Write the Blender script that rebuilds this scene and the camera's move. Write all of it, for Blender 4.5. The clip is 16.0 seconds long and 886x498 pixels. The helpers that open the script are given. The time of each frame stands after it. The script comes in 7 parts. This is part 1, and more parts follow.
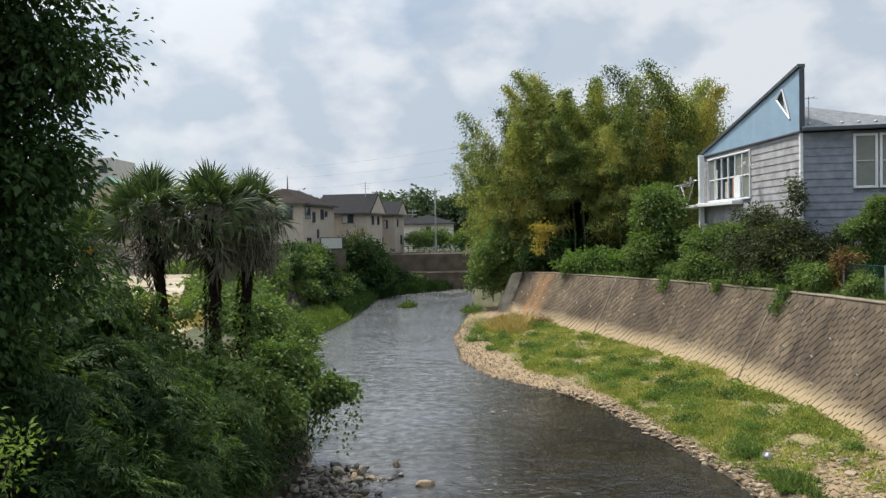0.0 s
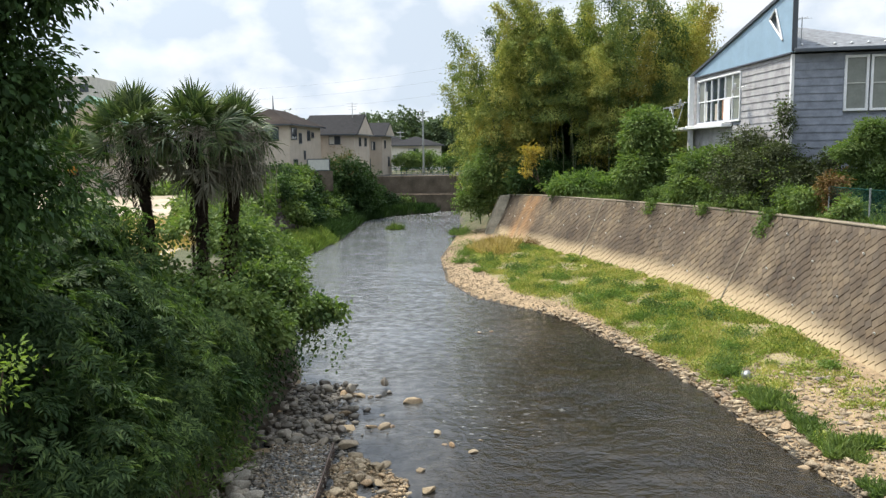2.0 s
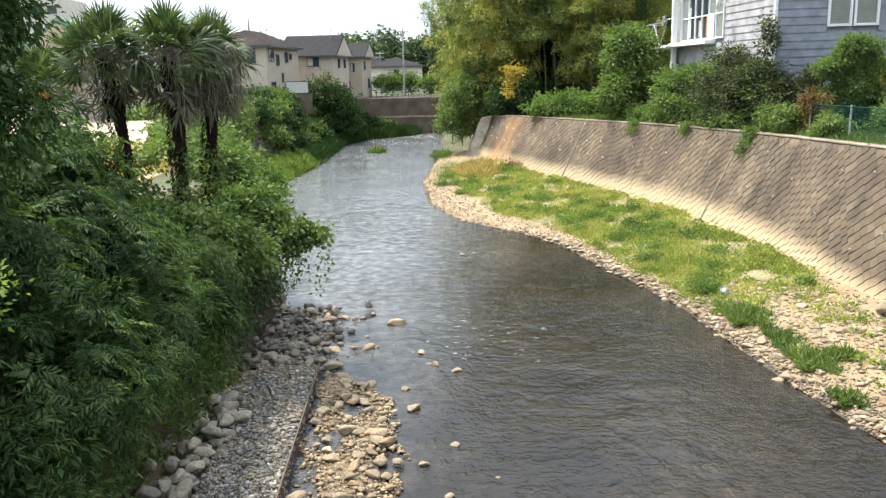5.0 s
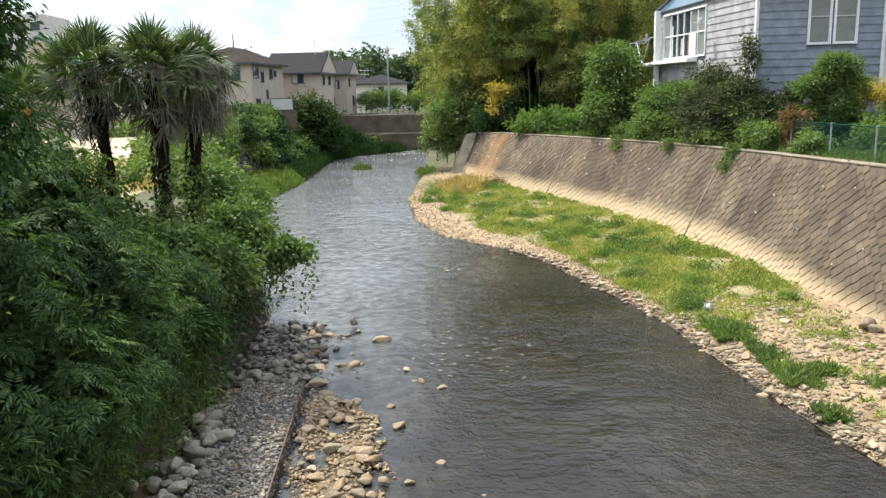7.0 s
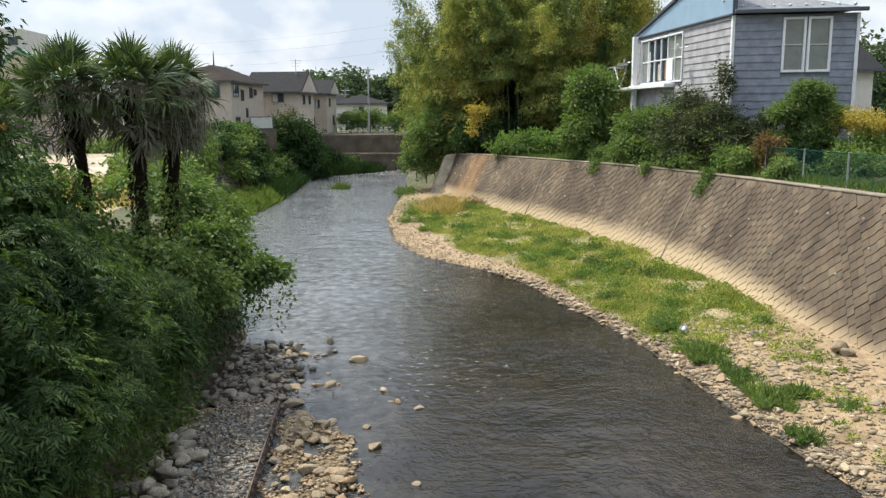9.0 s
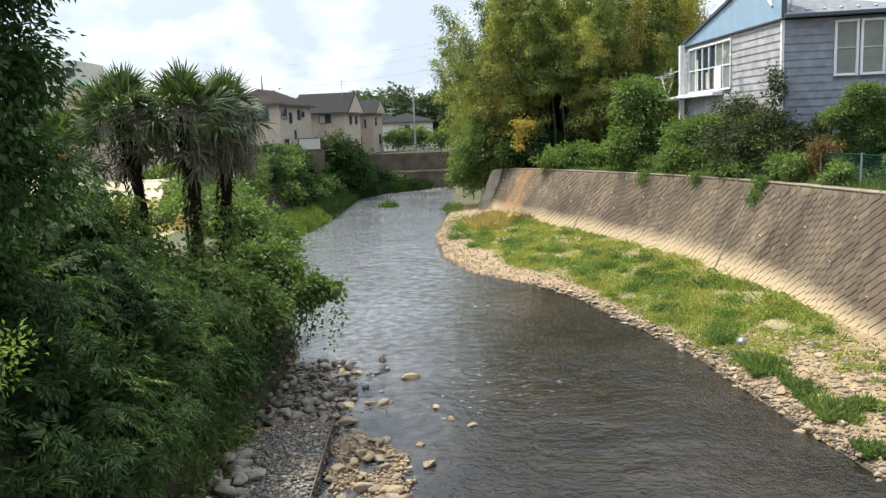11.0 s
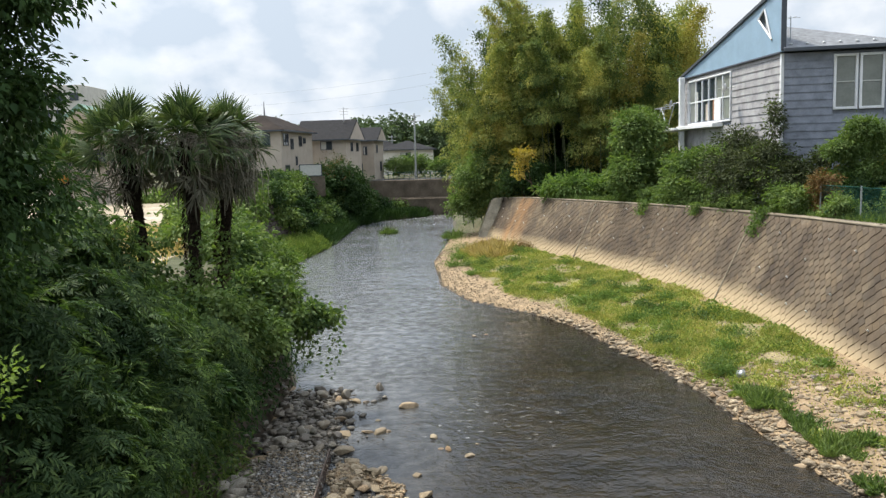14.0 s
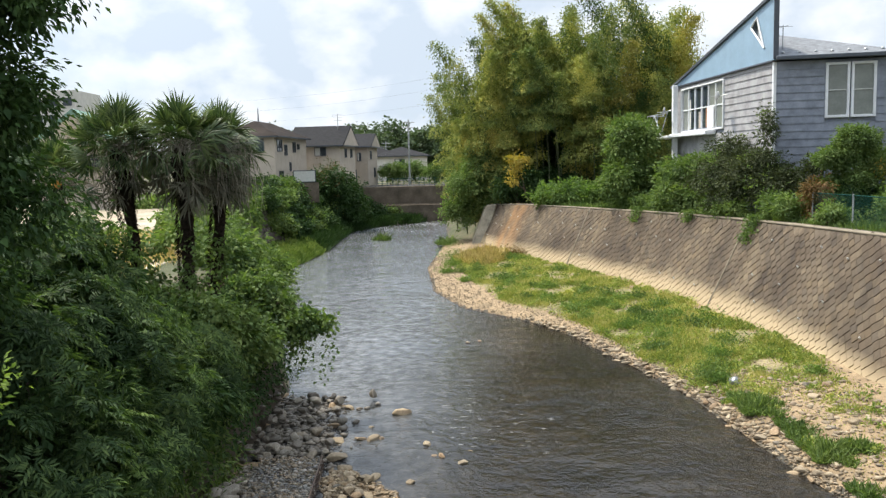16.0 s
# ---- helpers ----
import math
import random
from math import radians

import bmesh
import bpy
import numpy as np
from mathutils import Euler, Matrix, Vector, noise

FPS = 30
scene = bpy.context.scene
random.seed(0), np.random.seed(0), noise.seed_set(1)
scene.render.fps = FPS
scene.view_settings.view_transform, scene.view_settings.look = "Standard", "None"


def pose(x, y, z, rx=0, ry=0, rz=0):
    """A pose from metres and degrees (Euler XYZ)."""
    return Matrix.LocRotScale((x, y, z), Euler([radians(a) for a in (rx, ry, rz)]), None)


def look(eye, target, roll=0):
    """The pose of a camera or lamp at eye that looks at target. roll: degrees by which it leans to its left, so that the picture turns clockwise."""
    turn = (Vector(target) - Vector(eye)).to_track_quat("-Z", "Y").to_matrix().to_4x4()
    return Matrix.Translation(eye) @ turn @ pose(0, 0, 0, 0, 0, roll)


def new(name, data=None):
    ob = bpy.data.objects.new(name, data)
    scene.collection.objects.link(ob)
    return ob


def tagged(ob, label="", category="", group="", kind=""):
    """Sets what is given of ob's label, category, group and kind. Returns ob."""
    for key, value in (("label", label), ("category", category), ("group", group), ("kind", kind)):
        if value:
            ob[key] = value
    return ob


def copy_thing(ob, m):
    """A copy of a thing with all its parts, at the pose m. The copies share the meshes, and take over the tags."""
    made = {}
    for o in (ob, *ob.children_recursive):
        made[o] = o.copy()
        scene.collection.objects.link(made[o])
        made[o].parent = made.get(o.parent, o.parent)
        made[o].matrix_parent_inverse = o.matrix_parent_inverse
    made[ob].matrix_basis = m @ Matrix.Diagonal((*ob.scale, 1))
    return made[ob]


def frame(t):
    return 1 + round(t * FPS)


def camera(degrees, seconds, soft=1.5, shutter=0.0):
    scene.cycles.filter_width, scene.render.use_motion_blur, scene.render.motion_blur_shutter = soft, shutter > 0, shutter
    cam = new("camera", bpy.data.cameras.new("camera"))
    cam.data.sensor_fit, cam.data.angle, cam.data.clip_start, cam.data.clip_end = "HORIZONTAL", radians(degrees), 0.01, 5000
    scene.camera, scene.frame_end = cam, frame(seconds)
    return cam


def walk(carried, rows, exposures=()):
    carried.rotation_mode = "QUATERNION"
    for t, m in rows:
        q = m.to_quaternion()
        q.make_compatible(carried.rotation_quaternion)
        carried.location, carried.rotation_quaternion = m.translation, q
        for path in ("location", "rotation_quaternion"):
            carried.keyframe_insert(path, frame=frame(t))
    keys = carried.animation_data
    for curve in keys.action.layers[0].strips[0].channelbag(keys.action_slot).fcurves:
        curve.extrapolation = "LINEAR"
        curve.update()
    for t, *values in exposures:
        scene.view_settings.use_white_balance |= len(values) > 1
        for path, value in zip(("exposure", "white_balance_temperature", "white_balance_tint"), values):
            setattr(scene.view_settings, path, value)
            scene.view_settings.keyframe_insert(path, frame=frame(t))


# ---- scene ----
# camera and walk
cam = camera(57.2, 16.0, 1.35)
PATH = [
    (0, -0.000, 0.000, 6.500, -1.30, 1.00, 0.00),
    (0.5, -0.004, 0.018, 6.519, -1.89, 1.08, -0.02),
    (1, -0.002, 0.022, 6.518, -3.22, 1.01, -0.36),
    (1.5, -0.008, 0.004, 6.503, -4.74, 0.96, -0.46),
    (2, 0.005, -0.016, 6.483, -6.78, 0.78, -0.85),
    (2.5, 0.005, -0.034, 6.448, -8.91, 0.72, -1.79),
    (3, 0.011, -0.041, 6.451, -10.98, 0.98, -2.46),
    (3.5, 0.020, -0.067, 6.449, -11.86, 1.32, -2.67),
    (4, 0.025, -0.064, 6.451, -12.34, 1.53, -2.84),
    (4.2, 0.024, -0.044, 6.456, -12.61, 1.44, -2.83),
    (6.3, 0.027, -0.032, 6.454, -11.38, 1.36, -1.15),
    (6.5, 0.026, -0.033, 6.449, -11.49, 1.13, -1.94),
    (7, 0.021, -0.015, 6.454, -11.07, 1.25, -3.23),
    (7.5, 0.033, -0.033, 6.462, -10.58, 0.97, -3.27),
    (8, 0.035, -0.035, 6.464, -10.33, 0.66, -4.09),
    (8.5, 0.035, -0.038, 6.466, -9.82, 0.64, -4.59),
    (9, 0.029, -0.045, 6.457, -9.65, 0.39, -4.61),
    (9.5, 0.020, -0.048, 6.464, -9.91, 0.96, -3.78),
    (10, 0.013, -0.045, 6.472, -9.28, 1.37, -2.52),
    (10.2, -0.001, -0.051, 6.471, -8.78, 2.25, -1.44),
    (12.3, 0.008, -0.026, 6.469, -8.36, 1.93, -1.76),
    (12.5, 0.019, -0.005, 6.462, -8.72, 1.60, -1.93),
    (13, 0.019, 0.008, 6.484, -8.53, 1.54, -2.01),
    (13.5, 0.018, 0.008, 6.487, -7.37, 1.65, -1.77),
    (14, 0.003, 0.011, 6.482, -6.53, 1.56, -1.41),
    (14.5, 0.006, 0.008, 6.489, -6.15, 1.43, -1.47),
    (15, -0.000, 0.005, 6.485, -6.08, 1.36, -1.58),
    (15.5, 0.005, 0.007, 6.485, -6.05, 1.30, -1.64),
    (16, -0.000, 0.001, 6.486, -6.09, 1.36, -1.84),
]
EXPO = [(0.0, 0.05), (1.5, 0.15), (2.0, 0.46), (2.5, 0.8), (3.0, 1.03), (3.5, 1.14), (4.2, 1.11), (6.5, 0.78), (7.5, 0.66), (9.0, 0.39), (10.0, 0.55), (12.5, 0.59), (13.5, 0.52), (14.5, 0.24), (15.2, 0.4), (16.0, 0.48)]
walk(cam, [(t, pose(x, y, z, 90 + p, r, w)) for t, x, y, z, p, r, w in PATH], EXPO)

# world: hazy summer sky with broken cloud
SUN_EL, SUN_AZ = 60.0, -50.0     # azimuth from +y, negative to the left
world = bpy.data.worlds.new("sky")
scene.world = world
world.use_nodes = True
wn, wl = world.node_tree.nodes, world.node_tree.links
wn.clear()
sky = wn.new("ShaderNodeTexSky")
sky.sky_type, sky.sun_disc = "NISHITA", False
sky.sun_elevation, sky.sun_rotation = radians(SUN_EL), radians(SUN_AZ)
sky_gain = wn.new("ShaderNodeVectorMath")
sky_gain.operation = "SCALE"
sky_gain.inputs["Scale"].default_value = 0.11
wl.new(sky.outputs[0], sky_gain.inputs[0])
wco = wn.new("ShaderNodeTexCoord")
wmap = wn.new("ShaderNodeMapping")
wmap.inputs["Scale"].default_value = (2.0, 2.0, 3.0)
wmap.inputs["Location"].default_value = (0.35, 0.2, 0.6)
wl.new(wco.outputs["Generated"], wmap.inputs[0])
cn = wn.new("ShaderNodeTexNoise")
cn.inputs["Scale"].default_value, cn.inputs["Detail"].default_value = 1.6, 8.0
cn.inputs["Roughness"].default_value, cn.inputs["Distortion"].default_value = 0.52, 0.25
wl.new(wmap.outputs[0], cn.inputs["Vector"])
cover = wn.new("ShaderNodeValToRGB")
cover.color_ramp.elements[0].position, cover.color_ramp.elements[1].position = 0.28, 0.50
wl.new(cn.outputs["Fac"], cover.inputs[0])
cn2 = wn.new("ShaderNodeTexNoise")
cn2.inputs["Scale"].default_value, cn2.inputs["Detail"].default_value = 4.6, 8.0
wl.new(wmap.outputs[0], cn2.inputs["Vector"])
shade = wn.new("ShaderNodeValToRGB")
shade.color_ramp.elements[0].position, shade.color_ramp.elements[1].position = 0.42, 0.59
shade.color_ramp.elements[0].color = (0.6, 0.69, 0.8, 1)
shade.color_ramp.elements[1].color = (0.85, 0.895, 0.955, 1)
wl.new(cn2.outputs["Fac"], shade.inputs[0])
wmix = wn.new("ShaderNodeMix")
wmix.data_type = "RGBA"
wl.new(cover.outputs[0], wmix.inputs["Factor"])
wl.new(sky_gain.outputs[0], wmix.inputs["A"])
wl.new(shade.outputs[0], wmix.inputs["B"])
wbg = wn.new("ShaderNodeBackground")
wbg.inputs["Strength"].default_value = 0.84
# thin cloud glows round the hidden sun
wdot = wn.new("ShaderNodeVectorMath")
wdot.operation = "DOT_PRODUCT"
wl.new(wco.outputs["Generated"], wdot.inputs[0])
wdot.inputs[1].default_value = (math.sin(radians(SUN_AZ)) * math.cos(radians(SUN_EL)), math.cos(radians(SUN_AZ)) * math.cos(radians(SUN_EL)), math.sin(radians(SUN_EL)))
wpow = wn.new("ShaderNodeMath")
wpow.operation = "POWER"
wmax = wn.new("ShaderNodeMath")
wmax.operation = "MAXIMUM"
wmax.inputs[1].default_value = 0.0
wl.new(wdot.outputs["Value"], wmax.inputs[0])
wl.new(wmax.outputs[0], wpow.inputs[0])
wpow.inputs[1].default_value = 6.0
wgr = wn.new("ShaderNodeMath")
wgr.operation = "MULTIPLY_ADD"
wl.new(wpow.outputs[0], wgr.inputs[0])
wgr.inputs[1].default_value = 3.0
wsep = wn.new("ShaderNodeSeparateXYZ")
wl.new(wco.outputs["Generated"], wsep.inputs[0])
wzen = wn.new("ShaderNodeMapRange")
for key, val in (("From Min", 0.26), ("From Max", 0.55), ("To Min", 1.0), ("To Max", 1.6)):
    wzen.inputs[key].default_value = val
wl.new(wsep.outputs["Z"], wzen.inputs["Value"])
wl.new(wzen.outputs[0], wgr.inputs[2])
wsc = wn.new("ShaderNodeVectorMath")
wsc.operation = "SCALE"
wl.new(wmix.outputs["Result"], wsc.inputs[0])
wl.new(wgr.outputs[0], wsc.inputs["Scale"])
wl.new(wsc.outputs[0], wbg.inputs[0])
wout = wn.new("ShaderNodeOutputWorld")
wl.new(wbg.outputs[0], wout.inputs[0])

sun = new("sun", bpy.data.lights.new("sun", "SUN"))
sun.data.energy, sun.data.angle, sun.data.color = 4.5, radians(4.0), (1.0, 0.93, 0.80)
az, el = radians(SUN_AZ), radians(SUN_EL)
sun.matrix_world = look((math.sin(az) * math.cos(el) * 60, math.cos(az) * math.cos(el) * 60, math.sin(el) * 60), (0, 0, 0))

# ---- materials ----
def mat(name):
    m = bpy.data.materials.new(name)
    m.use_nodes = True
    nt = m.node_tree
    return m, nt.nodes, nt.links, nt.nodes["Principled BSDF"]


def noise_node(nodes, links, scale, detail=6.0, rough=0.55, vec=None, stretch=None):
    n = nodes.new("ShaderNodeTexNoise")
    n.inputs["Scale"].default_value, n.inputs["Detail"].default_value = scale, detail
    n.inputs["Roughness"].default_value = rough
    if vec is None:
        vec = nodes.new("ShaderNodeTexCoord").outputs["Object"]
    if stretch:
        mp = nodes.new("ShaderNodeMapping")
        mp.inputs["Scale"].default_value = stretch
        links.new(vec, mp.inputs[0])
        vec = mp.outputs[0]
    links.new(vec, n.inputs["Vector"])
    return n


def ramp(nodes, links, src, stops):
    r = nodes.new("ShaderNodeValToRGB")
    e = r.color_ramp.elements
    while len(e) < len(stops):
        e.new(0.5)
    for k, (p, c) in enumerate(stops):
        e[k].position, e[k].color = p, (*c, 1)
    links.new(src, r.inputs[0])
    return r


def mixc(nodes, links, fac, a, b, mode="MIX"):
    m = nodes.new("ShaderNodeMix")
    m.data_type, m.blend_type = "RGBA", mode
    for key, v in (("Factor", fac), ("A", a), ("B", b)):
        if isinstance(v, (int, float)):
            m.inputs[key].default_value = v
        elif isinstance(v, tuple):
            m.inputs[key].default_value = (*v, 1)
        else:
            links.new(v, m.inputs[key])
    return m.outputs["Result"]


def bump(nodes, links, src, strength, dist, chain=None):
    b = nodes.new("ShaderNodeBump")
    b.inputs["Strength"].default_value, b.inputs["Distance"].default_value = strength, dist
    links.new(src, b.inputs["Height"])
    if chain is not None:
        links.new(chain, b.inputs["Normal"])
    return b.outputs[0]


def plain(name, c, rough=0.6, metal=0.0, var=0.25, scale=6.0, relief=0.15, dist=0.01, world_space=False):
    """A surface with tone variation at two scales and fine relief."""
    m, N, L, p = mat(name)
    vec = N.new("ShaderNodeNewGeometry").outputs["Position"] if world_space else None
    n1 = noise_node(N, L, scale, vec=vec)
    n2 = noise_node(N, L, scale * 9, vec=vec)
    lo = tuple(v * (1 - var) for v in c)
    hi = tuple(min(1, v * (1 + var * 0.7)) for v in c)
    r1 = ramp(N, L, n1.outputs["Fac"], [(0.3, lo), (0.7, hi)])
    r2 = ramp(N, L, n2.outputs["Fac"], [(0.3, (1 - var * 0.6,) * 3), (0.7, (1, 1, 1))])
    L.new(mixc(N, L, 1.0, r1.outputs[0], r2.outputs[0], "MULTIPLY"), p.inputs["Base Color"])
    p.inputs["Roughness"].default_value, p.inputs["Metallic"].default_value = rough, metal
    p.inputs["Specular IOR Level"].default_value = 0.5 if rough < 0.55 else 0.06
    L.new(bump(N, L, n2.outputs["Fac"], relief, dist), p.inputs["Normal"])
    return m


def leafy(name, cols, trans=0.3, rough=0.6, gloss=0.12, plant_var=0.25, patch=1.3, leaf_var=0.65):
    """Leaves: tone by leaf and by plant region, some light let through."""
    m, N, L, p = mat(name)
    g = N.new("ShaderNodeNewGeometry")
    stops = [((k + 0.0) / (len(cols) - 1), c) for k, c in enumerate(cols)]
    n1 = noise_node(N, L, 0.8, 3.0, vec=g.outputs["Position"])
    s = N.new("ShaderNodeMath")
    s.operation = "ADD"
    s2 = N.new("ShaderNodeMath")
    s2.operation = "MULTIPLY_ADD"
    s2.inputs[1].default_value, s2.inputs[2].default_value = patch, -patch / 2
    L.new(n1.outputs["Fac"], s2.inputs[0])
    s3 = N.new("ShaderNodeMath")
    s3.operation = "MULTIPLY_ADD"
    s3.inputs[1].default_value, s3.inputs[2].default_value = plant_var, -plant_var / 2
    L.new(N.new("ShaderNodeObjectInfo").outputs["Random"], s3.inputs[0])
    s4 = N.new("ShaderNodeMath")
    s4.operation = "ADD"
    L.new(s3.outputs[0], s4.inputs[0])
    L.new(s2.outputs[0], s4.inputs[1])
    s5 = N.new("ShaderNodeMath")
    s5.operation = "MULTIPLY_ADD"
    s5.inputs[1].default_value, s5.inputs[2].default_value = leaf_var, 0.5 - leaf_var / 2
    L.new(g.outputs["Random Per Island"], s5.inputs[0])
    L.new(s5.outputs[0], s.inputs[0])
    L.new(s4.outputs[0], s.inputs[1])
    r = ramp(N, L, s.outputs[0], stops)
    L.new(r.outputs[0], p.inputs["Base Color"])
    p.inputs["Roughness"].default_value = rough
    p.inputs["Specular IOR Level"].default_value = gloss
    t = N.new("ShaderNodeBsdfTranslucent")
    L.new(mixc(N, L, 1.0, r.outputs[0], (1.1, 1.25, 0.5), "MULTIPLY"), t.inputs["Color"])
    mx = N.new("ShaderNodeMixShader")
    mx.inputs[0].default_value = trans
    L.new(p.outputs[0], mx.inputs[1])
    L.new(t.outputs[0], mx.inputs[2])
    L.new(mx.outputs[0], N["Material Output"].inputs["Surface"])
    return m


def stone_mat(name, cols, rough=0.8):
    """Stones: tone by piece, with grain and stains."""
    m, N, L, p = mat(name)
    oi = N.new("ShaderNodeObjectInfo").outputs["Random"]
    gi = N.new("ShaderNodeNewGeometry").outputs["Random Per Island"]
    a = N.new("ShaderNodeMath")
    a.operation = "ADD"
    L.new(oi, a.inputs[0])
    L.new(gi, a.inputs[1])
    f = N.new("ShaderNodeMath")
    f.operation = "FRACT"
    L.new(a.outputs[0], f.inputs[0])
    r = ramp(N, L, f.outputs[0], [(k / (len(cols) - 1), c) for k, c in enumerate(cols)])
    n1, n2 = noise_node(N, L, 5), noise_node(N, L, 40)
    d1 = ramp(N, L, n1.outputs["Fac"], [(0.35, (0.6, 0.57, 0.52)), (0.62, (1, 1, 1))])
    d2 = ramp(N, L, n2.outputs["Fac"], [(0.3, (0.62, 0.62, 0.62)), (0.7, (1, 1, 1))])
    c = mixc(N, L, 1.0, mixc(N, L, 1.0, r.outputs[0], d1.outputs[0], "MULTIPLY"), d2.outputs[0], "MULTIPLY")
    L.new(c, p.inputs["Base Color"])
    p.inputs["Roughness"].default_value = rough
    L.new(bump(N, L, n2.outputs["Fac"], 0.4, 0.01), p.inputs["Normal"])
    return m


def soil_mat(name, c1, c2, c3, s=0.7):
    m, N, L, p = mat(name)
    v = N.new("ShaderNodeNewGeometry").outputs["Position"]
    n1, n2, n3 = noise_node(N, L, s, vec=v), noise_node(N, L, s * 8, vec=v), noise_node(N, L, s * 45, vec=v)
    r = ramp(N, L, n1.outputs["Fac"], [(0.35, c1), (0.5, c2), (0.65, c3)])
    d = ramp(N, L, n2.outputs["Fac"], [(0.3, (0.65, 0.63, 0.6)), (0.65, (1, 1, 1))])
    d2 = ramp(N, L, n3.outputs["Fac"], [(0.35, (0.7, 0.7, 0.7)), (0.6, (1, 1, 1))])
    c = mixc(N, L, 1.0, mixc(N, L, 1.0, r.outputs[0], d.outputs[0], "MULTIPLY"), d2.outputs[0], "MULTIPLY")
    L.new(c, p.inputs["Base Color"])
    p.inputs["Roughness"].default_value = 0.95
    L.new(bump(N, L, n3.outputs["Fac"], 0.5, 0.03), p.inputs["Normal"])
    return m


def water_mat():
    """Clear shallow water over a brown stony bed: broken chop, smoother tongues, foam where it runs over stones."""
    m, N, L, p = mat("river_water")
    v = N.new("ShaderNodeNewGeometry").outputs["Position"]
    sep = N.new("ShaderNodeSeparateXYZ")
    L.new(v, sep.inputs[0])

    def span(src, lo, hi, a=0.0, b=1.0):
        r_ = N.new("ShaderNodeMapRange")
        for key, val in (("From Min", lo), ("From Max", hi), ("To Min", a), ("To Max", b)):
            r_.inputs[key].default_value = val
        L.new(src, r_.inputs["Value"])
        return r_.outputs[0]

    def calc(op, x, y):
        k = N.new("ShaderNodeMath")
        k.operation = op
        for i_, q_ in enumerate((x, y)):
            if isinstance(q_, (int, float)):
                k.inputs[i_].default_value = q_
            else:
                L.new(q_, k.inputs[i_])
        if op == "MULTIPLY_ADD":
            k.inputs[2].default_value = -1.0
        return k.outputs[0]
    bed, peb, grit = noise_node(N, L, 0.3, 4, vec=v), noise_node(N, L, 2.6, 6, 0.65, vec=v), noise_node(N, L, 11.0, 4, 0.6, vec=v)
    c = ramp(N, L, bed.outputs["Fac"], [(0.36, (0.009, 0.0074, 0.0055)), (0.64, (0.024, 0.0195, 0.0132))]).outputs[0]
    c = mixc(N, L, 1.0, c, ramp(N, L, peb.outputs["Fac"], [(0.32, (0.35, 0.35, 0.36)), (0.68, (1.5, 1.45, 1.35))]).outputs[0], "MULTIPLY")
    c = mixc(N, L, 1.0, c, ramp(N, L, grit.outputs["Fac"], [(0.35, (0.6, 0.6, 0.6)), (0.65, (1.25, 1.25, 1.25))]).outputs[0], "MULTIPLY")
    # the left and far reach is painted pale grey, standing in for reflected sky
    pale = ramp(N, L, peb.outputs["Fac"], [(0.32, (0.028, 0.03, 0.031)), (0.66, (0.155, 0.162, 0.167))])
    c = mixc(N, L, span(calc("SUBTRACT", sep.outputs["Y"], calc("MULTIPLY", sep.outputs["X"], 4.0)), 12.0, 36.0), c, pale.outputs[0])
    # patches of livelier and calmer water
    calm = noise_node(N, L, 0.2, 3, 0.55, vec=v)
    live = span(calm.outputs["Fac"], 0.36, 0.62, 0.35, 1.0)
    # foam: over the stones near the shoal, and in the far riffle
    fk = noise_node(N, L, 3.6, 8, 0.72, vec=v, stretch=(0.75, 1.2, 1.0))
    dx, dy = calc("MULTIPLY", calc("SUBTRACT", sep.outputs["X"], 1.6), 0.42), calc("MULTIPLY", calc("SUBTRACT", sep.outputs["Y"], 19.8), 0.26)
    rif = span(calc("ADD", calc("MULTIPLY", dx, dx), calc("MULTIPLY", dy, dy)), 0.2, 1.3, 0.092, 0.0)
    lift = calc("ADD", rif, span(sep.outputs["Y"], 62.0, 86.0, 0.0, 0.15))
    foam = ramp(N, L, calc("ADD", fk.outputs["Fac"], lift), [(0.675, (0, 0, 0)), (0.78, (1, 1, 1))])
    ff = calc("MULTIPLY", foam.outputs[0], live)
    L.new(mixc(N, L, ff, c, (0.45, 0.45, 0.43)), p.inputs["Base Color"])
    L.new(span(ff, 0.0, 1.0, 0.07, 0.6), p.inputs["Roughness"])
    p.inputs["IOR"].default_value = 1.33
    far = span(sep.outputs["Y"], 20.0, 55.0, 1.0, 1.5)
    w1 = noise_node(N, L, 1.3, 3, 0.55, vec=v)
    w2 = noise_node(N, L, 2.4, 3, 0.55, vec=v, stretch=(1.1, 1.0, 1.0))
    w3 = noise_node(N, L, 7.0, 3, 0.6, vec=v, stretch=(1.1, 1.0, 1.0))
    crest = calc("SUBTRACT", 1.0, calc("ABSOLUTE", calc("MULTIPLY_ADD", w2.outputs["Fac"], 2.0), 0.0))
    fine = calc("SUBTRACT", 1.0, calc("ABSOLUTE", calc("MULTIPLY_ADD", w3.outputs["Fac"], 2.0), 0.0))
    b1 = bump(N, L, calc("MULTIPLY", w1.outputs["Fac"], far), 1.0, 0.05)
    b2 = bump(N, L, calc("MULTIPLY", calc("MULTIPLY", crest, live), far), 1.0, 0.036, b1)
    L.new(bump(N, L, calc("MULTIPLY", fine, live), 1.0, 0.015, b2), p.inputs["Normal"])
    return m


